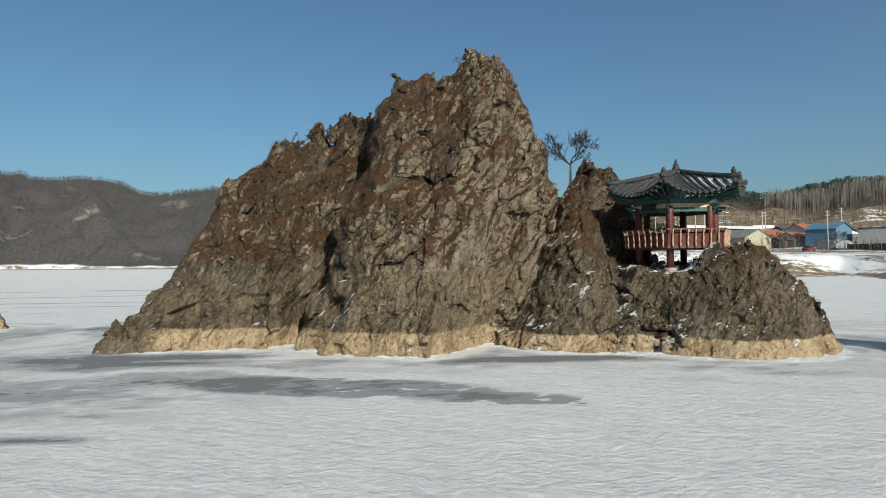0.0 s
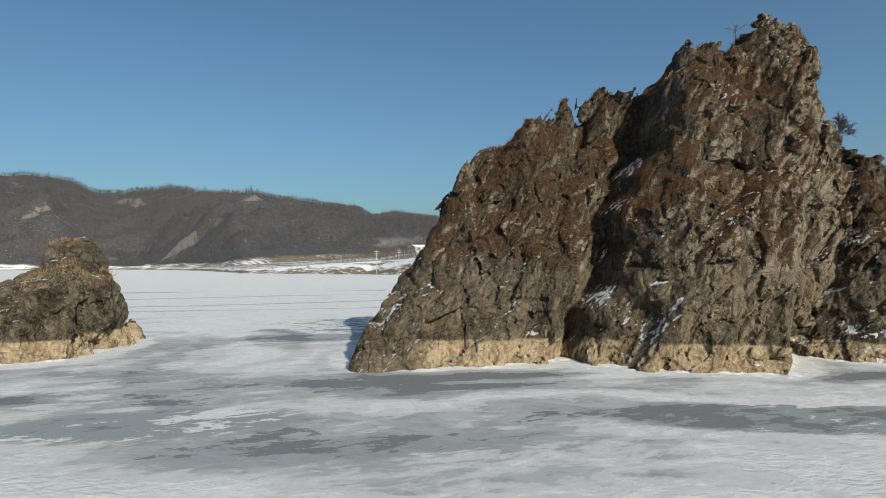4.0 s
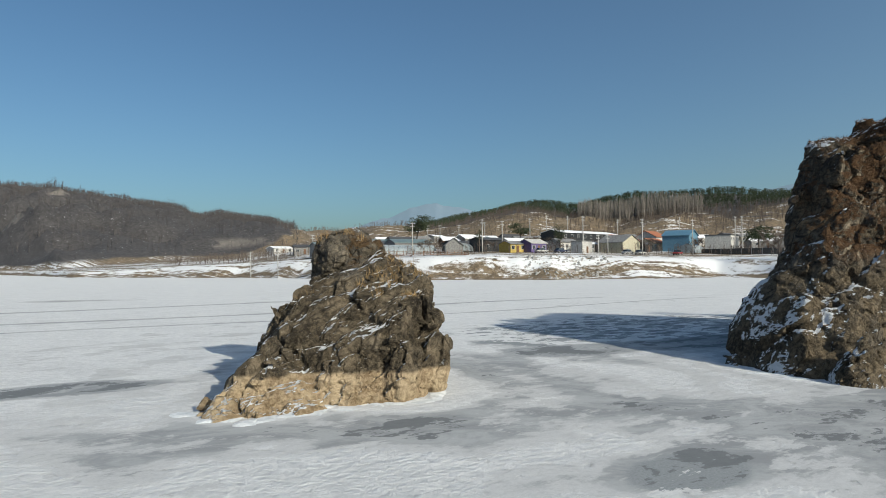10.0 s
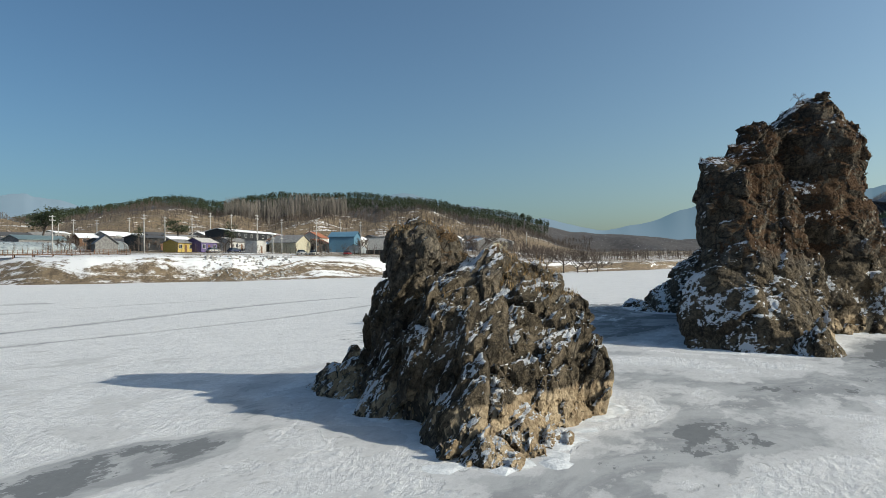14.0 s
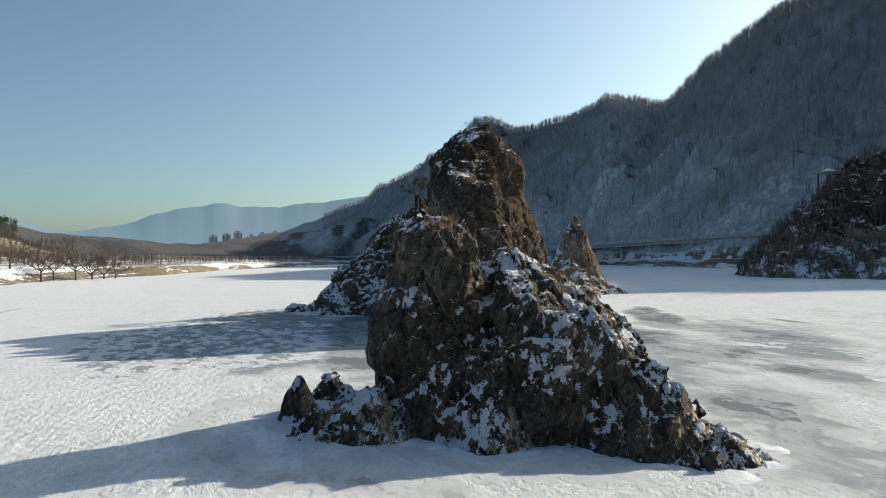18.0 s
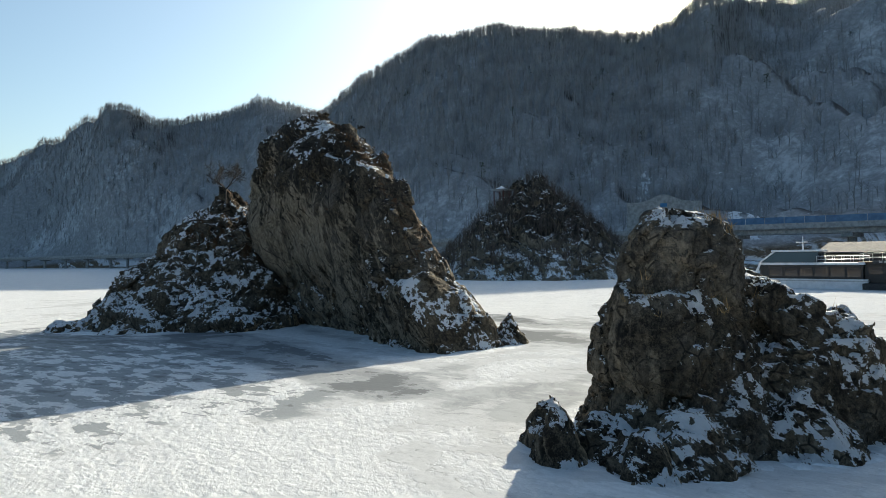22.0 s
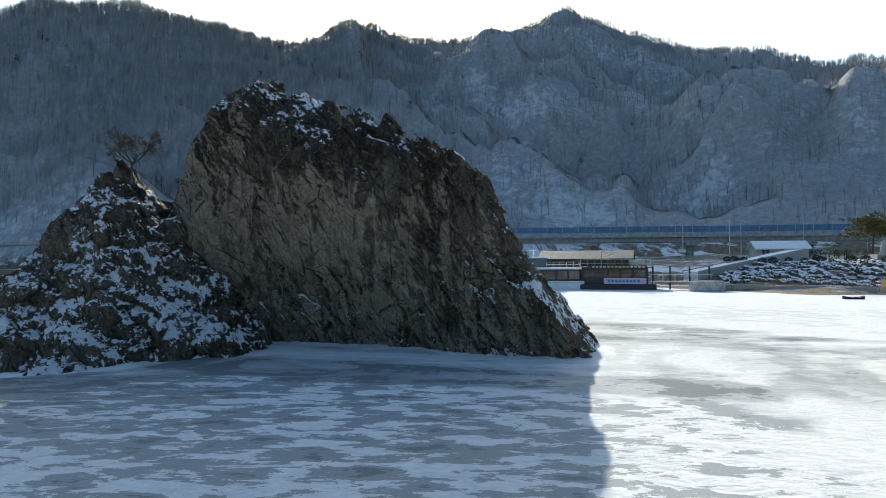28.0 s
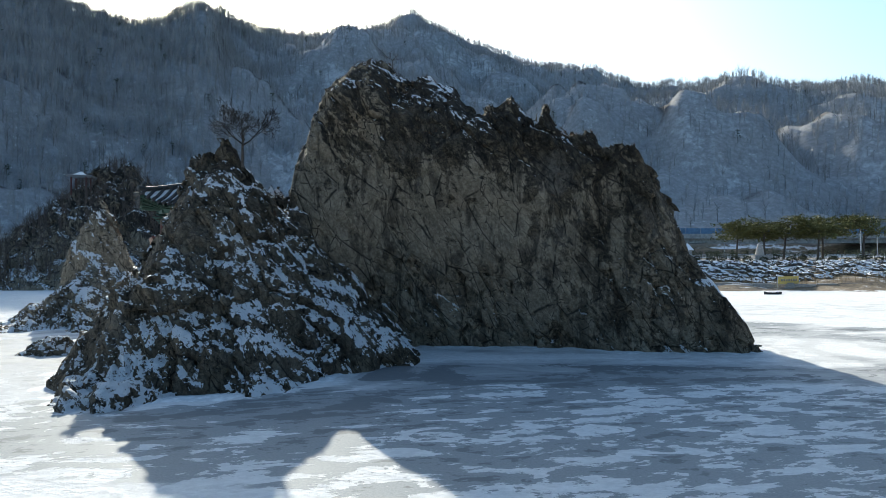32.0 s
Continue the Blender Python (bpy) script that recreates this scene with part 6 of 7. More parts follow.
def evergreen(name, x, y, height, spread, seed, material, label, group, flat=1.0, clumps=260):
    rng = np.random.default_rng(seed)
    tree = empty(name, x, y, ground_at(x, y), 0, label, "tree", group)
    v, f = [], []
    lean = rng.normal(0, 0.08, 2) * height
    limb(v, f, (0, 0, -0.3), (lean[0] * 0.5, lean[1] * 0.5, height * 0.5), height * 0.03, height * 0.022, 7)
    limb(v, f, (lean[0] * 0.5, lean[1] * 0.5, height * 0.5), (lean[0], lean[1], height * 0.85), height * 0.022, height * 0.01, 6)
    crown = []
    for k in range(11):
        a, z0 = rng.uniform(0, math.tau), height * rng.uniform(0.42, 0.85)
        tip = np.array((math.cos(a) * spread * rng.uniform(0.3, 0.9) + lean[0], math.sin(a) * spread * rng.uniform(0.3, 0.9) + lean[1], z0 + height * 0.14))
        limb(v, f, (lean[0] * z0 / height, lean[1] * z0 / height, z0), tip, height * 0.010, height * 0.004, 4)
        crown.append(tip)
    piece("trunk", mesh_from("trunk", v, f, BARK), tree)
    v, f = [], []
    for k in range(clumps):
        c = crown[k % len(crown)] + rng.normal(0, 1, 3) * np.array((0.3, 0.3, 0.11 / flat)) * spread
        for j in range(12):
            base = len(v)
            o = c + rng.normal(0, 0.10 * spread, 3) * np.array((1, 1, 0.5))
            for q in range(3):
                v.append(o + rng.normal(0, 0.05 * spread, 3) * np.array((1, 1, 0.6)))
            f.append((base, base + 1, base + 2))
    piece("crown", mesh_from("crown", v, f, material, False), tree)


evergreen("round_pine", 42, 262, 12, 5, 3, NEEDLE, "large dark round-crowned pine on the village rise", "village pines")
evergreen("round_pine", 78, 240, 9, 3.5, 4, NEEDLE, "dark pine behind the village houses", "village pines")
evergreen("round_pine", 136, 182, 8, 4.5, 5, NEEDLE, "broad dark pine beside the guest house", "village pines")
evergreen("dark_cypress", 44.4, 202.6, 7, 1.2, 6, NEEDLE, "narrow dark evergreen beside the barn", "village pines", 0.3)
evergreen("dark_cypress", 69.5, 196, 8, 1.8, 7, NEEDLE, "dark cone-shaped evergreen beside the houses", "village pines", 0.3)


def bank_spots(n, az0, az1, s0, s1, seed):
    """Places on the flat banks, s metres back from the shore."""
    g = np.random.default_rng(seed)
    az = g.uniform(az0, az1, n)
    r = along(SHORE, az % 360) + g.uniform(s0, s1, n)
    x, y = MID[0] + r * np.sin(np.radians(az)), MID[1] + r * np.cos(np.radians(az))
    return np.stack([x, y, terrain(x, y)[0] - 0.1], 1)


wood("east_bank_scrub", bank_spots(1500, 60, 86, 30, 140, 51), "brush", (1.5, 4.5), TWIG, "brown leafless scrub along the east bank", 31)
wood("village_scrub", bank_spots(4200, -6, 62, 34, 190, 52), "brush", (1.2, 4.2), TWIG, "low leafless bushes between village plots", 32)

# ---- the south shore: viaducts, tunnel, landing, stone terrace ----
BLUE_BARRIER = plain("blue_noise_barrier", (0.05, 0.13, 0.24), (0.09, 0.20, 0.33), 0.4, 0.1, 0.8, 0.005)
BOAT_WHITE = plain("white_boat_paint", (0.66, 0.67, 0.68), (0.78, 0.79, 0.80), 0.35, 0, 1.5, 0.003)
SIGN_BLUE = plain("sign_blue", (0.03, 0.17, 0.34), (0.05, 0.22, 0.42), 0.5, 0, 3, 0.002)
BANNER_PINK = plain("pink_banner_cloth", (0.55, 0.38, 0.47), (0.68, 0.50, 0.58), 0.8, 0, 4, 0.004)
BANNER_YELLOW = plain("yellow_banner_cloth", (0.60, 0.42, 0.10), (0.75, 0.56, 0.18), 0.8, 0, 4, 0.004)
REED = plain("reeds", (0.16, 0.115, 0.06), (0.30, 0.22, 0.12), 0.95, 0, 0.4, 0.02)


def viaduct(name, label, line, deck_z, piers, barrier):
    road = empty(name, line[0][0], line[0][1], 0, 0, label, "bridge")
    o = Vector((line[0][0], line[0][1], 0))
    pts = [Vector((x, y, z)) - o for x, y, z in line]
    for a, b in zip(pts, pts[1:]):
        d = (b - a).normalized()
        side = Vector((-d.y, d.x, 0))
        for nm, y0, y1, z0, z1, mat in (("deck", -4.5, 4.5, -0.5, 0.0, CONCRETE), ("girder", -3.2, 3.2, -1.7, -0.5, CONCRETE), ("parapet", -4.5, -4.25, 0.0, 0.8, CONCRETE), ("parapet", 4.25, 4.5, 0.0, 0.8, CONCRETE)):
            bm = bmesh.new()
            vs = [bm.verts.new(p + side * yy + Vector((0, 0, zz))) for p, yy, zz in ((a, y0, z0), (b, y0, z0), (b, y1, z0), (a, y1, z0), (a, y0, z1), (b, y0, z1), (b, y1, z1), (a, y1, z1))]
            for q in ((0, 3, 2, 1), (4, 5, 6, 7), (0, 1, 5, 4), (1, 2, 6, 5), (2, 3, 7, 6), (3, 0, 4, 7)):
                bm.faces.new([vs[i] for i in q])
            part(nm, bm, mat, road)
        n = max(2, int((b - a).length / 4))
        for k in range(n):
            if barrier:
                p, q = a.lerp(b, k / n), a.lerp(b, (k + 0.96) / n)
                bm = bmesh.new()
                off = side * -4.36
                vs = [bm.verts.new(c) for c in (p + off + Vector((0, 0, 0.8)), q + off + Vector((0, 0, 0.8)), q + off + Vector((0, 0, 2.3)), p + off + Vector((0, 0, 2.3)))]
                vs += [bm.verts.new(v.co + side * 0.08) for v in vs]
                for w in ((0, 1, 2, 3), (7, 6, 5, 4), (0, 4, 5, 1), (1, 5, 6, 2), (2, 6, 7, 3), (3, 7, 4, 0)):
                    bm.faces.new([vs[i] for i in w])
                part("barrier_panel", bm, BLUE_BARRIER, road)
    for (x, y, z) in piers:
        c = Vector((x, y, 0)) - o
        col = part("pier", tube(bmesh.new(), (c + Vector((0, 0, -1.5)), c + Vector((0, 0, z - 2.6))), (0.95, 0.95), 12), CONCRETE, road, smooth=True)
        part("pier_cap", boxes((c.x - 1.2, c.x + 1.2, c.y - 3.2, c.y + 3.2, z - 2.6, z - 1.7), bevel=0.1), CONCRETE, col)


east_line = [(52, -97, 10.2), (100, -88, 10.2), (174, -76, 10.0), (260, -67, 9.6), (344, -60, 9.0), (450, -40, 8.4), (600, 20, 7.8), (720, 120, 7.4)]
viaduct("river_viaduct", "long grey concrete viaduct on round piers along the river", east_line, 10, [(x, y, z) for (a, b) in zip(east_line, east_line[1:]) for x, y, z in [tuple(a[i] + (b[i] - a[i]) * k / max(1, round(math.dist(a[:2], b[:2]) / 28)) for i in range(3)) for k in range(max(1, round(math.dist(a[:2], b[:2]) / 28)))]], False)
west_line = [(58, -103, 11.0), (20, -110, 10.8), (-40, -117, 10.6), (-120, -120, 10.4), (-220, -112, 10.2)]
viaduct("road_viaduct", "grey road viaduct with a blue noise barrier", west_line, 10.8, [(44, -105.5, 11.0), (20, -110, 10.8), (-4, -112.8, 10.7), (-28, -115.6, 10.6), (-56, -117.6, 10.6)], True)


def make_tunnel():
    t = empty("tunnel_portal", 66.0, -106.5, 11.4, 213.0, "pale concrete tunnel portal with two dark arches", "tunnel")
    bm = bmesh.new()
    n = 24
    top = [(-7.6 + 15.2 * k / n, 6.4 + 1.7 * math.exp(-((-7.6 + 15.2 * k / n) / 2.8) ** 2)) for k in range(n + 1)]
    for x0, x1 in ((-7.6, -5.2), (-0.25, 0.25), (5.2, 7.6)):
        part("pier", boxes((x0, x1, 0.0, 1.2, -3, 6.0)), CONCRETE, t)
    for k in range(n):
        (xa, za), (xb, zb) = top[k], top[k + 1]

        def under(x):
            c = -2.72 if x < 0 else 2.72
            return max(0.5, 2.2 + 2.6 * math.sqrt(max(0, 1 - ((x - c) / 2.5) ** 2))) if abs(x - c) < 2.5 else 2.2
        ua, ub = under(xa), under(xb)
        vs = [bm.verts.new(p) for p in ((xa, -0.03, ua), (xb, -0.03, ub), (xb, -0.03, zb), (xa, -0.03, za), (xa, 1.23, ua), (xb, 1.23, ub), (xb, 1.23, zb), (xa, 1.23, za))]
        for q in ((0, 1, 2, 3), (7, 6, 5, 4), (0, 4, 5, 1), (3, 2, 6, 7)):
            bm.faces.new([vs[i] for i in q])
    bmesh.ops.remove_doubles(bm, verts=bm.verts[:], dist=0.002)
    part("portal_wall", bm, CONCRETE, t)
    for s in (-2.72, 2.72):
        bm = bmesh.new()
        arc = [(s + 2.5 * math.cos(math.pi * k / 12), 2.2 + 2.6 * math.sin(math.pi * k / 12)) for k in range(13)] + [(s - 2.5, -0.5), (s + 2.5, -0.5)]
        rings = [[bm.verts.new((x, yy, z)) for x, z in arc] for yy in (0.6, 4.0)]
        for k in range(15):
            bm.faces.new((rings[0][k], rings[0][(k + 1) % 15], rings[1][(k + 1) % 15], rings[1][k]))
        bm.faces.new(rings[1])
        part("bore", bm, CONCRETE, t)
    part("emblem", boxes((-0.7, 0.7, -0.10, -0.035, 5.3, 6.1), bevel=0.02), SIGN_BLUE, t)


make_tunnel()
bpy.data.objects["tunnel_portal"].scale = (1.3, 1.3, 1.25)


def slab(bm, outline, z0, z1):
    a = [bm.verts.new((x, y, z0)) for x, y in outline]
    b = [bm.verts.new((x, y, z1)) for x, y in outline]
    n = len(a)
    for k in range(n):
        bm.faces.new((a[k], a[(k + 1) % n], b[(k + 1) % n], b[k]))
    bm.faces.new(a[::-1]), bm.faces.new(b)
    return bm


def make_boat():
    b = empty("cruise_boat", -2.0, -35.3, 0.0, 8, "white two-deck river cruise boat frozen in beside the dock", "boat")
    hull = [(-6.9, -1.9), (4.6, -1.9), (6.4, -1.1), (7.1, 0), (6.4, 1.1), (4.6, 1.9), (-6.9, 1.9)]
    part("hull", slab(bmesh.new(), hull, -0.2, 1.25), BOAT_WHITE, b)
    part("rubbing_strake", slab(bmesh.new(), [(x * 1.012, y * 1.03) for x, y in hull], 0.95, 1.1), PALE_METAL, b)
    cabin = [(-6.4, -1.7), (4.4, -1.7), (5.6, -0.9), (5.6, 0.9), (4.4, 1.7), (-6.4, 1.7)]
    part("lower_cabin", slab(bmesh.new(), cabin, 1.25, 3.0), BLACK, b, "dark glazed lower cabin")
    for k in range(6):
        x0 = -6.2 + 1.75 * k
        part("window_pane", boxes((x0, x0 + 1.5, 1.705, 1.73, 1.55, 2.75)), PANE, b)
    part("upper_deck", slab(bmesh.new(), [(x * 1.03, y * 1.06) for x, y in cabin], 3.0, 3.3), BOAT_WHITE, b)
    bm = bmesh.new()
    vs = [bm.verts.new(p) for p in ((-1.5, -1.5, 3.3), (5.4, -1.5, 3.3), (5.4, 1.5, 3.3), (-1.5, 1.5, 3.3), (-1.5, -1.4, 4.7), (3.6, -1.4, 4.7), (3.6, 1.4, 4.7), (-1.5, 1.4, 4.7))]
    for q in ((0, 3, 2, 1), (4, 5, 6, 7), (0, 1, 5, 4), (1, 2, 6, 5), (2, 3, 7, 6), (3, 0, 4, 7)):
        bm.faces.new([vs[i] for i in q])
    part("wheelhouse", bm, PANE, b, "dark raked wheelhouse glass")
    part("wheelhouse_roof", boxes((-1.8, 4.0, -1.65, 1.65, 4.7, 4.95), bevel=0.06), BOAT_WHITE, b)
    for s in (-1.5, 1.5):
        part("raked_pillar", tube(bmesh.new(), ((5.6, s, 3.2), (3.6, s, 4.75)), (0.12, 0.12), 6), BOAT_WHITE, b)
        part("bow_pillar", tube(bmesh.new(), ((6.3, s * 0.7, 1.2), (5.4, s, 3.2)), (0.16, 0.16), 6), BOAT_WHITE, b)
        for z in (3.7, 4.1):
            part("rail", tube(bmesh.new(), ((-6.4, s * 1.1, z), (-1.5, s * 1.1, z)), (0.03, 0.03), 5), PALE_METAL, b)
        for k in range(6):
            part("rail_post", tube(bmesh.new(), ((-6.4 + k, s * 1.1, 3.3), (-6.4 + k, s * 1.1, 4.1)), (0.03, 0.03), 5), PALE_METAL, b)
    mast = part("mast", tube(bmesh.new(), ((0.6, 0, 4.9), (0.6, 0, 6.7)), (0.12, 0.05), 6), BOAT_WHITE, b)
    part("radar_arm", boxes((0.1, 1.3, -0.5, 0.5, 5.9, 6.0)), BOAT_WHITE, mast)


make_boat()


def make_dock():
    d = empty("floating_dock", -13.2, -36.9, 0.0, 0, "dark two-deck floating landing stage with banners and railings", "dock")
    part("pontoon", boxes((-6.2, 5.6, -3.0, 2.6, -0.2, 0.8), bevel=0.05), DARK_METAL, d)
    part("cabin", boxes((-5.0, 4.6, -2.6, 2.0, 0.8, 3.2)), BLACK, d, "dark waiting-room walls")
    for k in range(5):
        part("window_pane", boxes((-4.6 + 1.8 * k, -3.1 + 1.8 * k, 2.005, 2.03, 1.9, 2.9)), PANE, d)
    part("upper_deck", boxes((-5.6, 5.2, -2.9, 2.4, 3.2, 3.4)), BROWN_WOOD, d)
    for k in range(11):
        part("rail_post", tube(bmesh.new(), ((-5.4 + k, 2.3, 3.4), (-5.4 + k, 2.3, 4.4)), (0.03, 0.03), 5), PALE_METAL, d)
    for z in (3.9, 4.4):
        part("rail", tube(bmesh.new(), ((-5.5, 2.3, z), (5.0, 2.3, z)), (0.03, 0.03), 5), PALE_METAL, d)
    board = part("sign_strip", boxes((-4.9, 3.6, 2.42, 2.47, 3.15, 3.55)), DARK_METAL, d, "dark sign strip with small lettering")
    for k in range(14):
        part("lettering_bar", boxes((-4.6 + 0.55 * k, -4.25 + 0.55 * k, 2.475, 2.485, 3.25, 3.47)), WHITE_WALL if k < 4 or k > 9 else YELLOW, board)
    ban = part("banner", boxes((-4.8, 1.2, 2.66, 2.69, 0.85, 1.75)), BANNER_PINK, d, "pink and white banner with blue lettering")
    for k in range(9):
        part("lettering_bar", boxes((-3.9 + 0.52 * k, -3.5 + 0.52 * k, 2.693, 2.70, 1.1, 1.5)), SIGN_BLUE, ban)
    for x0, x1, z0, z1 in ((0.2, 0.28, 3.4, 5.6), (1.6, 1.68, 3.4, 5.6), (0.2, 1.68, 5.52, 5.6), (0.2, 1.68, 4.4, 4.48)):
        part("stair_frame", boxes((x0, x1, 1.0, 1.08, z0, z1)), TEAL_SHEET, d)
    part("awning", boxes((-3.4, -0.6, 0.0, 2.0, 5.0, 5.1)), BOAT_WHITE, d).rotation_euler = (0, radians(20), 0)
    part("hall_roof", gable(14, 7, 4.6, 1.2), DARK_ROOF, d, "dark low hall roof").location = (4.5, -6.5, 0.0)
    part("hall_wall", boxes((-6.6 + 4.5, 6.6 + 4.5, -9.6, -3.4, 0.0, 4.6)), DARK_METAL, d)
    for k in range(3):
        part("bollard", tube(bmesh.new(), ((-5.8 + 5 * k, 2.3, 0.8), (-5.8 + 5 * k, 2.3, 1.2)), (0.1, 0.12), 8), PALE_METAL, d)


make_dock()
gang = empty("gangway", -22.5, -36.5, 0.0, 4, "grey metal gangway from the landing stage to the bank", "gangway")
part("walkway", boxes((-4.5, 4.0, -0.8, 0.8, 1.1, 1.25)), PALE_METAL, gang)
for s in (-0.75, 0.75):
    part("rail", tube(bmesh.new(), ((-4.5, s, 2.2), (4.0, s, 2.2)), (0.04, 0.04), 5), PALE_METAL, gang)
    for k in range(6):
        part("rail_post", tube(bmesh.new(), ((-4.4 + 1.65 * k, s, 1.2), (-4.4 + 1.65 * k, s, 2.2)), (0.03, 0.03), 5), PALE_METAL, gang)
for x in (-4.2, -1.5, 1.2, 3.6):
    part("leg", tube(bmesh.new(), ((x, 0, -0.3), (x, 0, 3.4)), (0.12, 0.12), 6), DARK_METAL, gang)
part("canopy", boxes((-4.5, 1.5, -1.2, 1.2, 3.4, 3.55), bevel=0.03), GREY_WALL, gang)

rowboat = empty("rowing_boat", -39.5, -15.5, 0.0, 8, "small dark rowing boat lying on the snowy ice", "boat")
bm = bmesh.new()
prof = [(-1.6, 0.34), (-0.8, 0.5), (0.3, 0.52), (1.1, 0.38), (1.9, 0.05)]
rim, keel = [], []
for x, w in prof:
    rim.append((bm.verts.new((x, -w, 0.34 + 0.05 * x * x)), bm.verts.new((x, w, 0.34 + 0.05 * x * x))))
    keel.append((bm.verts.new((x, -w * 0.55, 0.0)), bm.verts.new((x, w * 0.55, 0.0))))
for k in range(4):
    bm.faces.new((keel[k][0], keel[k + 1][0], rim[k + 1][0], rim[k][0]))
    bm.faces.new((keel[k][1], rim[k][1], rim[k + 1][1], keel[k + 1][1]))
    bm.faces.new((keel[k][0], keel[k][1], keel[k + 1][1], keel[k + 1][0]))
bm.faces.new((keel[0][0], rim[0][0], rim[0][1], keel[0][1]))
part("hull", bm, DARK_METAL, rowboat)
for x in (-0.8, 0.3):
    part("thwart", boxes((x, x + 0.25, -0.55, 0.55, 0.3, 0.34)), SNOW, rowboat, "snow-covered bench board")

rowboat.scale = (0.62, 0.62, 0.7)

# stone terrace: rows of snow-topped boulders
stone_mat = rock_material("terrace_stone", (0.03, 0.03, 0.03), (0.11, 0.105, 0.10), (0.10, 0.06, 0.03), -0.3, 0.95, 0.0)
stone_meshes = []
for k in range(6):
    g = np.random.default_rng(200 + k)
    bm = bmesh.new()
    bmesh.ops.create_icosphere(bm, subdivisions=2, radius=0.5)
    for vert in bm.verts:
        vert.co *= 1 + 0.16 * g.normal()
        vert.co.x *= 1.5
        vert.co.z *= 0.75
    me = bpy.data.meshes.new("stone")
    bm.to_mesh(me)
    bm.free()
    me.materials.append(stone_mat)
    ledges(me, np.array([p.vertices[:] for p in me.polygons]), 1)
    stone_meshes.append(me)
terrace = empty("stone_terrace", 0, 0, 0, 0, "terraced bank of snow-topped boulders above the river path", "terrace")
g = np.random.default_rng(9)
count = 0
for row in range(8):
    for k in range(37):
        az = 186 + 27 * (k + 0.5 * (row % 2) + g.uniform(-0.4, 0.4)) / 37
        r = float(along(SHORE, az)) + 5.5 + 1.55 * row + g.uniform(-0.6, 0.6)
        x, y = MID[0] + r * math.sin(radians(az)), MID[1] + r * math.cos(radians(az))
        ob = piece("stone", stone_meshes[count % 6], terrace)
        s = g.uniform(0.7, 1.3)
        ob.matrix_basis = pose(x, y, ground_at(x, y) + 0.12, g.uniform(-12, 12), g.uniform(-12, 12), g.uniform(-35, 35) + (180 - az)) @ Matrix.Diagonal((s, s, s, 1))
        count += 1

# a snowy ramp with kerbs climbs behind the terrace to a white hut
ramp = empty("access_ramp", -24.5, -44.0, 0.0, math.degrees(math.atan2(-14.0, -17.5)), "snow-covered access ramp with stone kerbs", "ramp")
for nm, y0, y1, lift, mat in (("roadway", -1.6, 1.6, 0.0, SNOW), ("kerb", -1.85, -1.6, 0.12, STONE), ("kerb", 1.6, 1.85, 0.12, STONE)):
    bm = bmesh.new()
    vs = [bm.verts.new(c) for c in ((0, y0, -1.0), (22.4, y0, -1.0), (22.4, y1, -1.0), (0, y1, -1.0), (0, y0, 2.5 + lift), (22.4, y0, 6.0 + lift), (22.4, y1, 6.0 + lift), (0, y1, 2.5 + lift))]
    for q in ((0, 3, 2, 1), (4, 5, 6, 7), (0, 1, 5, 4), (1, 2, 6, 5), (2, 3, 7, 6), (3, 0, 4, 7)):
        bm.faces.new([vs[i] for i in q])
    part(nm, bm, mat, ramp)
house("ticket_hut", "low white hut with a snow-covered roof above the ramp", -40.0, -63.0, 190, 8.5, 4.5, 2.3, 1.2, WHITE_WALL, SNOW, 3, 1, "")

# clipped shrubs and garden pines above it
shrub_mat = plain("dark_shrub_leaves", (0.012, 0.018, 0.010), (0.04, 0.05, 0.025), 0.9, 0, 3, 0.02)


def shrub_mesh(seed):
    g = np.random.default_rng(seed)
    v, f = [], []
    for k in range(420):
        d = g.normal(0, 1, 3)
        d = d / np.linalg.norm(d) * g.uniform(0.75, 1.0)
        c = np.array((d[0], d[1], 0.75 * d[2] + 0.7)) * 0.55
        base = len(v)
        for q in range(3):
            v.append(c + g.normal(0, 0.06, 3))
        f.append((base, base + 1, base + 2))
    return mesh_from("leaves", v, f, shrub_mat, False)


shrub_meshes = [shrub_mesh(k) for k in range(3)]
for k in range(34):
    az = 186 + 28 * (k + g.uniform(-0.3, 0.3)) / 34
    r = float(along(SHORE, az)) + (18.2 + g.uniform(-0.4, 0.6) if k % 3 else 33 + g.uniform(0, 5))
    x, y = MID[0] + r * math.sin(radians(az)), MID[1] + r * math.cos(radians(az))
    s = g.uniform(0.8, 1.5)
    bush = empty("shrub", x, y, ground_at(x, y), 0, "rounded dark clipped shrub on the snowy terrace edge", "shrub", "terrace shrubs")
    ob = piece("leaves", shrub_meshes[k % 3], bush)
    ob.scale = (s, s, s)
    stem = part("stem", tube(bmesh.new(), ((0, 0, -0.2), (0, 0, 0.4)), (0.05, 0.04), 5), BARK, bush)
for k, (px, py) in enumerate(((-56, -69), (-59, -63), (-63, -64), (-67, -59), (-70, -63), (-74, -57))):
    evergreen("garden_pine", px, py, 7.2 + 0.5 * (k % 3), 4.2, 120 + k, NEEDLE_OLIVE, "broad olive-green garden pine on the plaza", "garden pines", 1.6, 300)
wood("plaza_hedges", bank_spots(260, 188, 216, 36, 52, 61), "pine", (1.0, 2.2), NEEDLE, "low dark clipped hedges in snow", 33, "hedge")
wood("shore_reeds_south", bank_spots(900, 184, 214, 1.0, 3.5, 62), "pole", (0.6, 1.3), REED, "dry brown reeds at the ice edge", 34, "reeds")

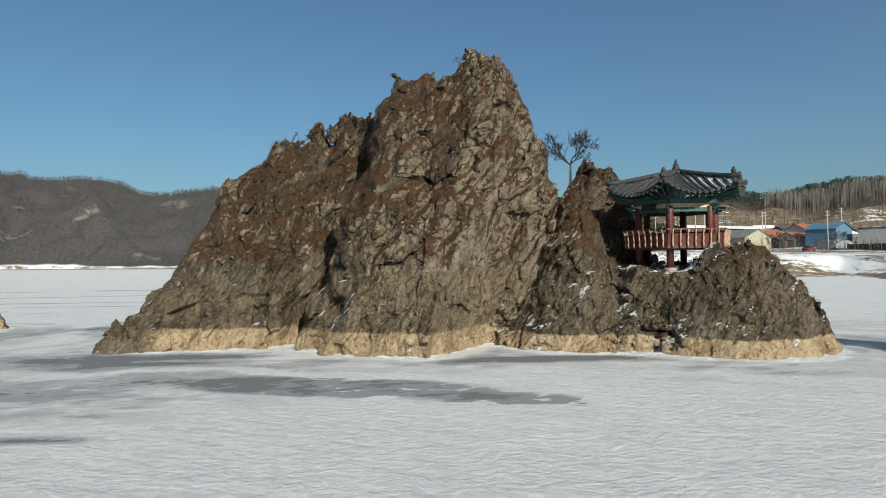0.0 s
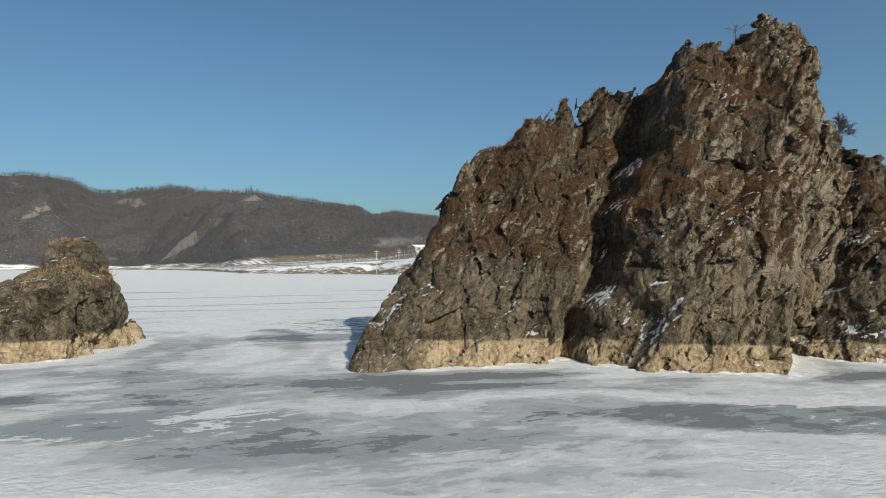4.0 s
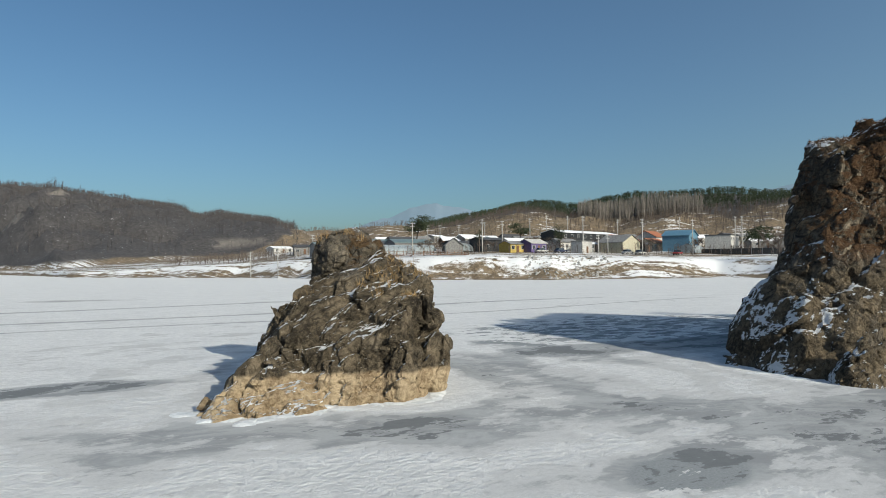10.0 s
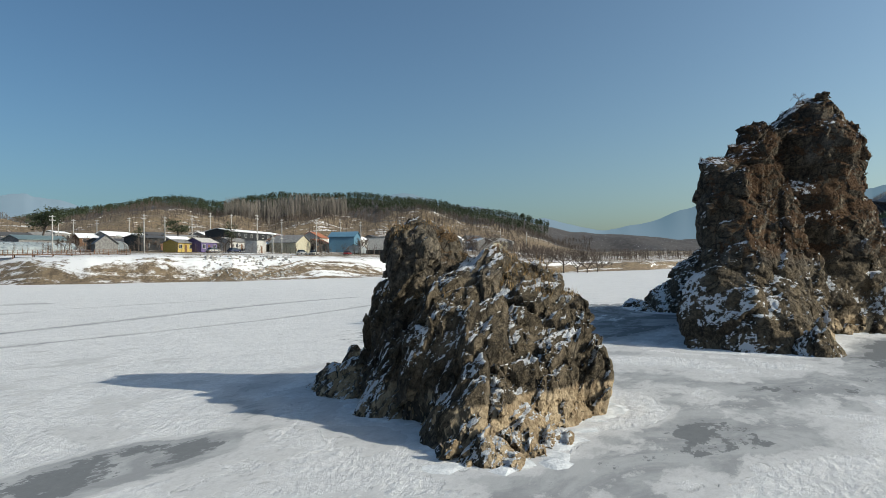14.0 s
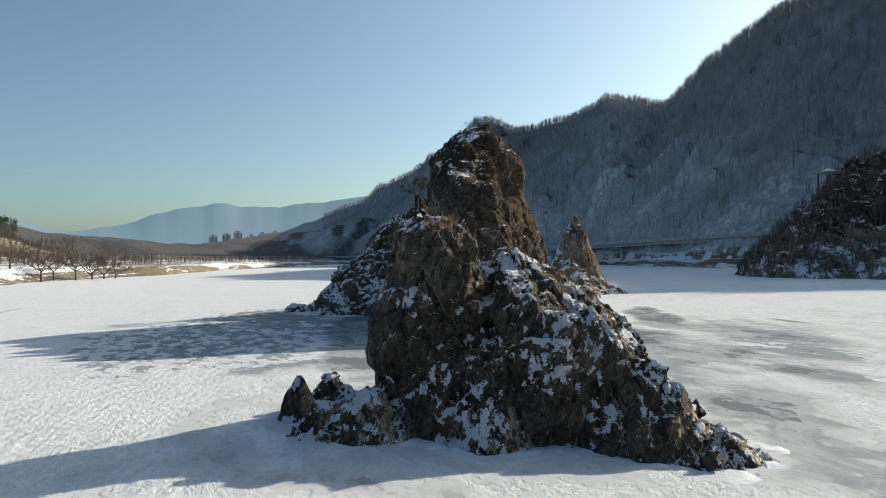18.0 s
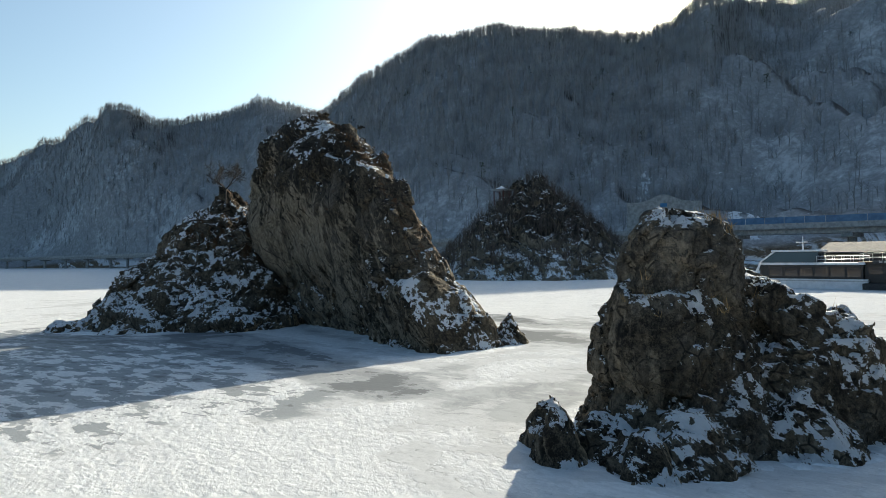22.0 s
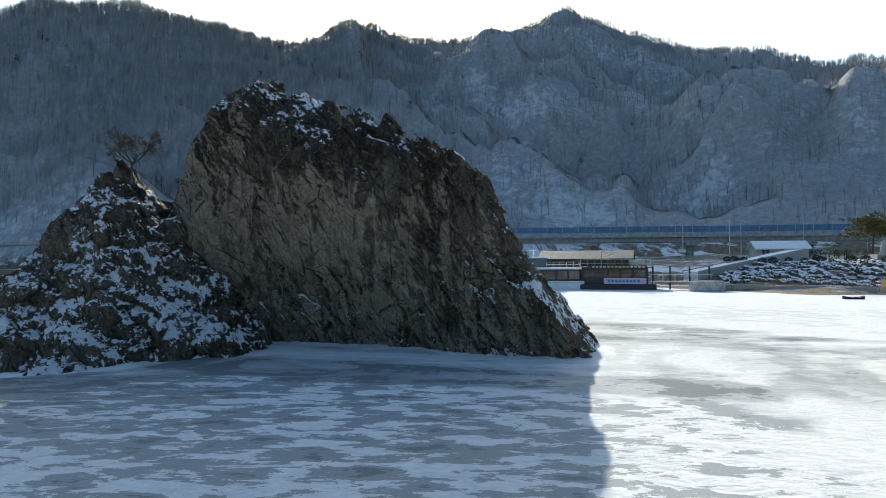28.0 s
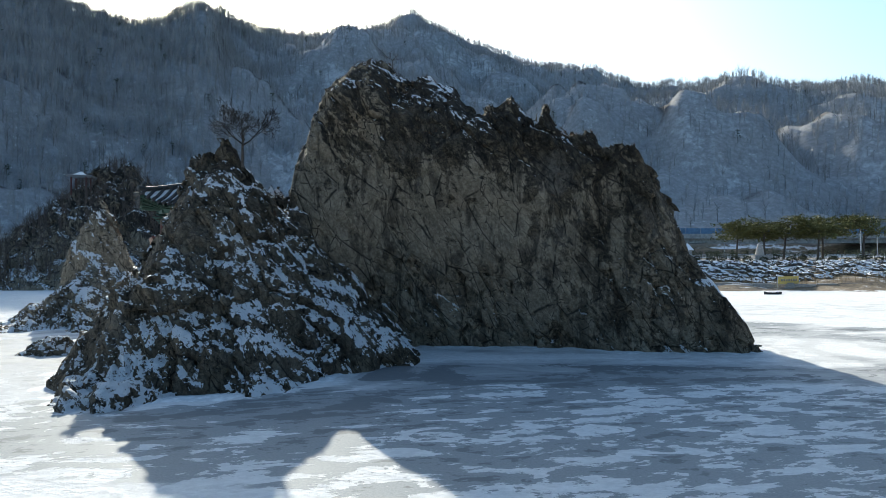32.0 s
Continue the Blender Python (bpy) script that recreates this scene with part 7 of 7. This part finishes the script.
mon = empty("monument", -52.2, -49, ground_at(-52.2, -49), 12, "pale stone monument with a stepped base", "monument")
part("step", boxes((-2.2, 2.2, -1.6, 1.6, -0.3, 0.5), bevel=0.04), STONE, mon)
part("step", boxes((-1.7, 1.7, -1.2, 1.2, 0.5, 1.2), bevel=0.04), STONE, mon)
part("stele", lathe(bmesh.new(), ((0.75, 1.2), (0.6, 2.2), (0.35, 3.0), (0.12, 3.4)), 8), STONE, mon)


def banner(x, y, rz, w, material, label):
    b = empty("banner", x, y, ground_at(x, y), rz, label, "banner")
    for s in (-w / 2, w / 2):
        part("pole", tube(bmesh.new(), ((s, 0, -0.3), (s, 0, 1.9)), (0.04, 0.04), 6), PALE_METAL, b)
    cloth = part("cloth", boxes((-w / 2 + 0.05, w / 2 - 0.05, -0.015, 0.015, 0.7, 1.75)), material, b)
    for k in range(7):
        part("lettering_bar", boxes((-w / 2 + 0.4 + k * 0.5, -w / 2 + 0.72 + k * 0.5, 0.017, 0.022, 1.05, 1.4)), GREY_WALL, cloth)


banner(-47.6, -29.0, 28, 4.4, BANNER_YELLOW, "yellow banner stretched between two poles by the river path")
sign = empty("road_sign", -88, -82, ground_at(-88, -82), 25, "large blue overhead road sign on a tall pole", "road sign")
part("pole", tube(bmesh.new(), ((0, 0, -0.5), (0, 0, 9.0)), (0.16, 0.12), 8), PALE_METAL, sign)
plate = part("sign_plate", boxes((-5.4, -0.8, -0.06, 0.06, 5.2, 7.4), bevel=0.02), SIGN_BLUE, sign)
part("arm", boxes((-3.2, 0.0, -0.16, -0.07, 6.2, 6.35)), PALE_METAL, sign)
for k in range(3):
    part("lettering_bar", boxes((-4.9 + 1.4 * k, -3.9 + 1.4 * k, 0.062, 0.07, 6.2, 6.7)), WHITE_WALL, plate)


def lamp_post(x, y, h=7.0, rz=0):
    p = empty("street_lamp", x, y, ground_at(x, y), rz, "slender pale street lamp on the riverside", "street lamp", "street lamps")
    part("pole", tube(bmesh.new(), ((0, 0, -0.4), (0, 0, h)), (0.10, 0.06), 7), PALE_METAL, p)
    part("arm", tube(bmesh.new(), ((0, 0, h - 0.2), (0.9, 0, h + 0.15)), (0.05, 0.04), 6), PALE_METAL, p)
    part("lamp_head", boxes((0.7, 1.3, -0.12, 0.12, h + 0.1, h + 0.2), bevel=0.02), GREY_WALL, p)


for row in ((-31, -52, 7), (-36, -80, 8, 180), (-47, -78, 8), (-82, -66, 7), (-24, -58, 7), (-60, -86, 8)):
    lamp_post(*row)

wall_low = empty("river_path_wall", -33, -33.4, 0, 0, "low stone kerb wall along the snowy river path", "wall")
for k in range(14):
    az = 184 + 2 * k
    r = float(along(SHORE, az)) + 1.2
    x, y = MID[0] + r * math.sin(radians(az)), MID[1] + r * math.cos(radians(az))
    ob = part("block", boxes((-1.36, 1.36, -0.35, 0.35, -0.6, 0.75 + 0.1 * (k % 3)), bevel=0.05), STONE, wall_low)
    ob.matrix_basis = pose(x + 33, y + 33.4, 0, 0, 0, 180 - az)
cist = part("round_landing", lathe(bmesh.new(), ((2.3, -0.4), (2.3, 1.3), (2.1, 1.45)), 18), CONCRETE, wall_low)
cist.location = (7.0, 1.5, 0)


def lattice_tower(x, y, h, label):
    t = empty("power_pylon", x, y, ground_at(x, y), 15, label, "pylon", "power pylons")
    w0, w1 = h * 0.11, h * 0.02
    corners = [(sx, sy) for sx in (-1, 1) for sy in (-1, 1)]
    for sx, sy in corners:
        part("leg", tube(bmesh.new(), ((sx * w0, sy * w0, -1), (sx * w1, sy * w1, h)), (h * 0.007, h * 0.005), 4), PALE_METAL, t)
    for k in range(7):
        a, b = k / 7, (k + 1) / 7
        wa, wb = w0 + (w1 - w0) * a, w0 + (w1 - w0) * b
        bm = bmesh.new()
        for s in (-1, 1):
            tube(bm, ((-wa, s * wa, a * h), (wb, s * wb, b * h)), (h * 0.004,) * 2, 3)
            tube(bm, ((wa, s * wa, a * h), (-wb, s * wb, b * h)), (h * 0.004,) * 2, 3)
        part("bracing", bm, PALE_METAL, t)
    for z in (0.62, 0.76, 0.9):
        part("crossarm", boxes((-h * 0.17, h * 0.17, -h * 0.008, h * 0.008, h * z, h * z + h * 0.014)), PALE_METAL, t)


lattice_tower(-190, -318, 17, "tall grey lattice power pylon on the mountain ridge")
lattice_tower(-690, 880, 26, "distant lattice power pylon on the river hills")

# a small pavilion on the wooded knoll, and far apartment towers up the river
kp = empty("knoll_pavilion", 66, -45, top_of(knoll_rock, 66, -45, 1.5) - 0.3, 15, "small far pavilion with a snowy roof on the knoll", "pavilion")
for sx in (-1.2, 1.2):
    for sy in (-1.2, 1.2):
        part("column", tube(bmesh.new(), ((sx, sy, -1), (sx, sy, 2.2)), (0.14, 0.14), 6), RED, kp)
bm = bmesh.new()
base = [bm.verts.new((x, y, 2.2 + 0.25)) for x, y in ((-2.2, -2.2), (2.2, -2.2), (2.2, 2.2), (-2.2, 2.2))]
mid = [bm.verts.new((x, y, 2.55)) for x, y in ((-1.1, -1.1), (1.1, -1.1), (1.1, 1.1), (-1.1, 1.1))]
tip = bm.verts.new((0, 0, 3.3))
for k in range(4):
    bm.faces.new((base[k], base[(k + 1) % 4], mid[(k + 1) % 4], mid[k]))
    bm.faces.new((mid[k], mid[(k + 1) % 4], tip))
bm.faces.new(base[::-1])
part("roof", bm, SNOW, kp)
TOWER_WHITE = plain("tower_white_paint", (0.78, 0.78, 0.78), (0.88, 0.88, 0.88), 0.8, 0, 0.2, 0.01)
for k in range(7):
    ax, ay = 1790 + 14 * (k % 2), 470 - 33 * k
    tower = empty("apartment_tower", ax, ay, 32, 15, "distant white apartment tower block in haze", "apartment building", "apartment towers")
    h = 42 + 5 * (k % 3)
    part("wall", boxes((-7, 7, -11, 11, 0, h)), TOWER_WHITE, tower)
    part("roof", boxes((-3, 3, -4, 4, h, h + 4)), GREY_WALL, tower)
    for j in range(6):
        part("window", boxes((-7.15, -7.0, -9.5 + 3.4 * j, -7.5 + 3.4 * j, 2, h - 2)), GREY_WALL, tower)
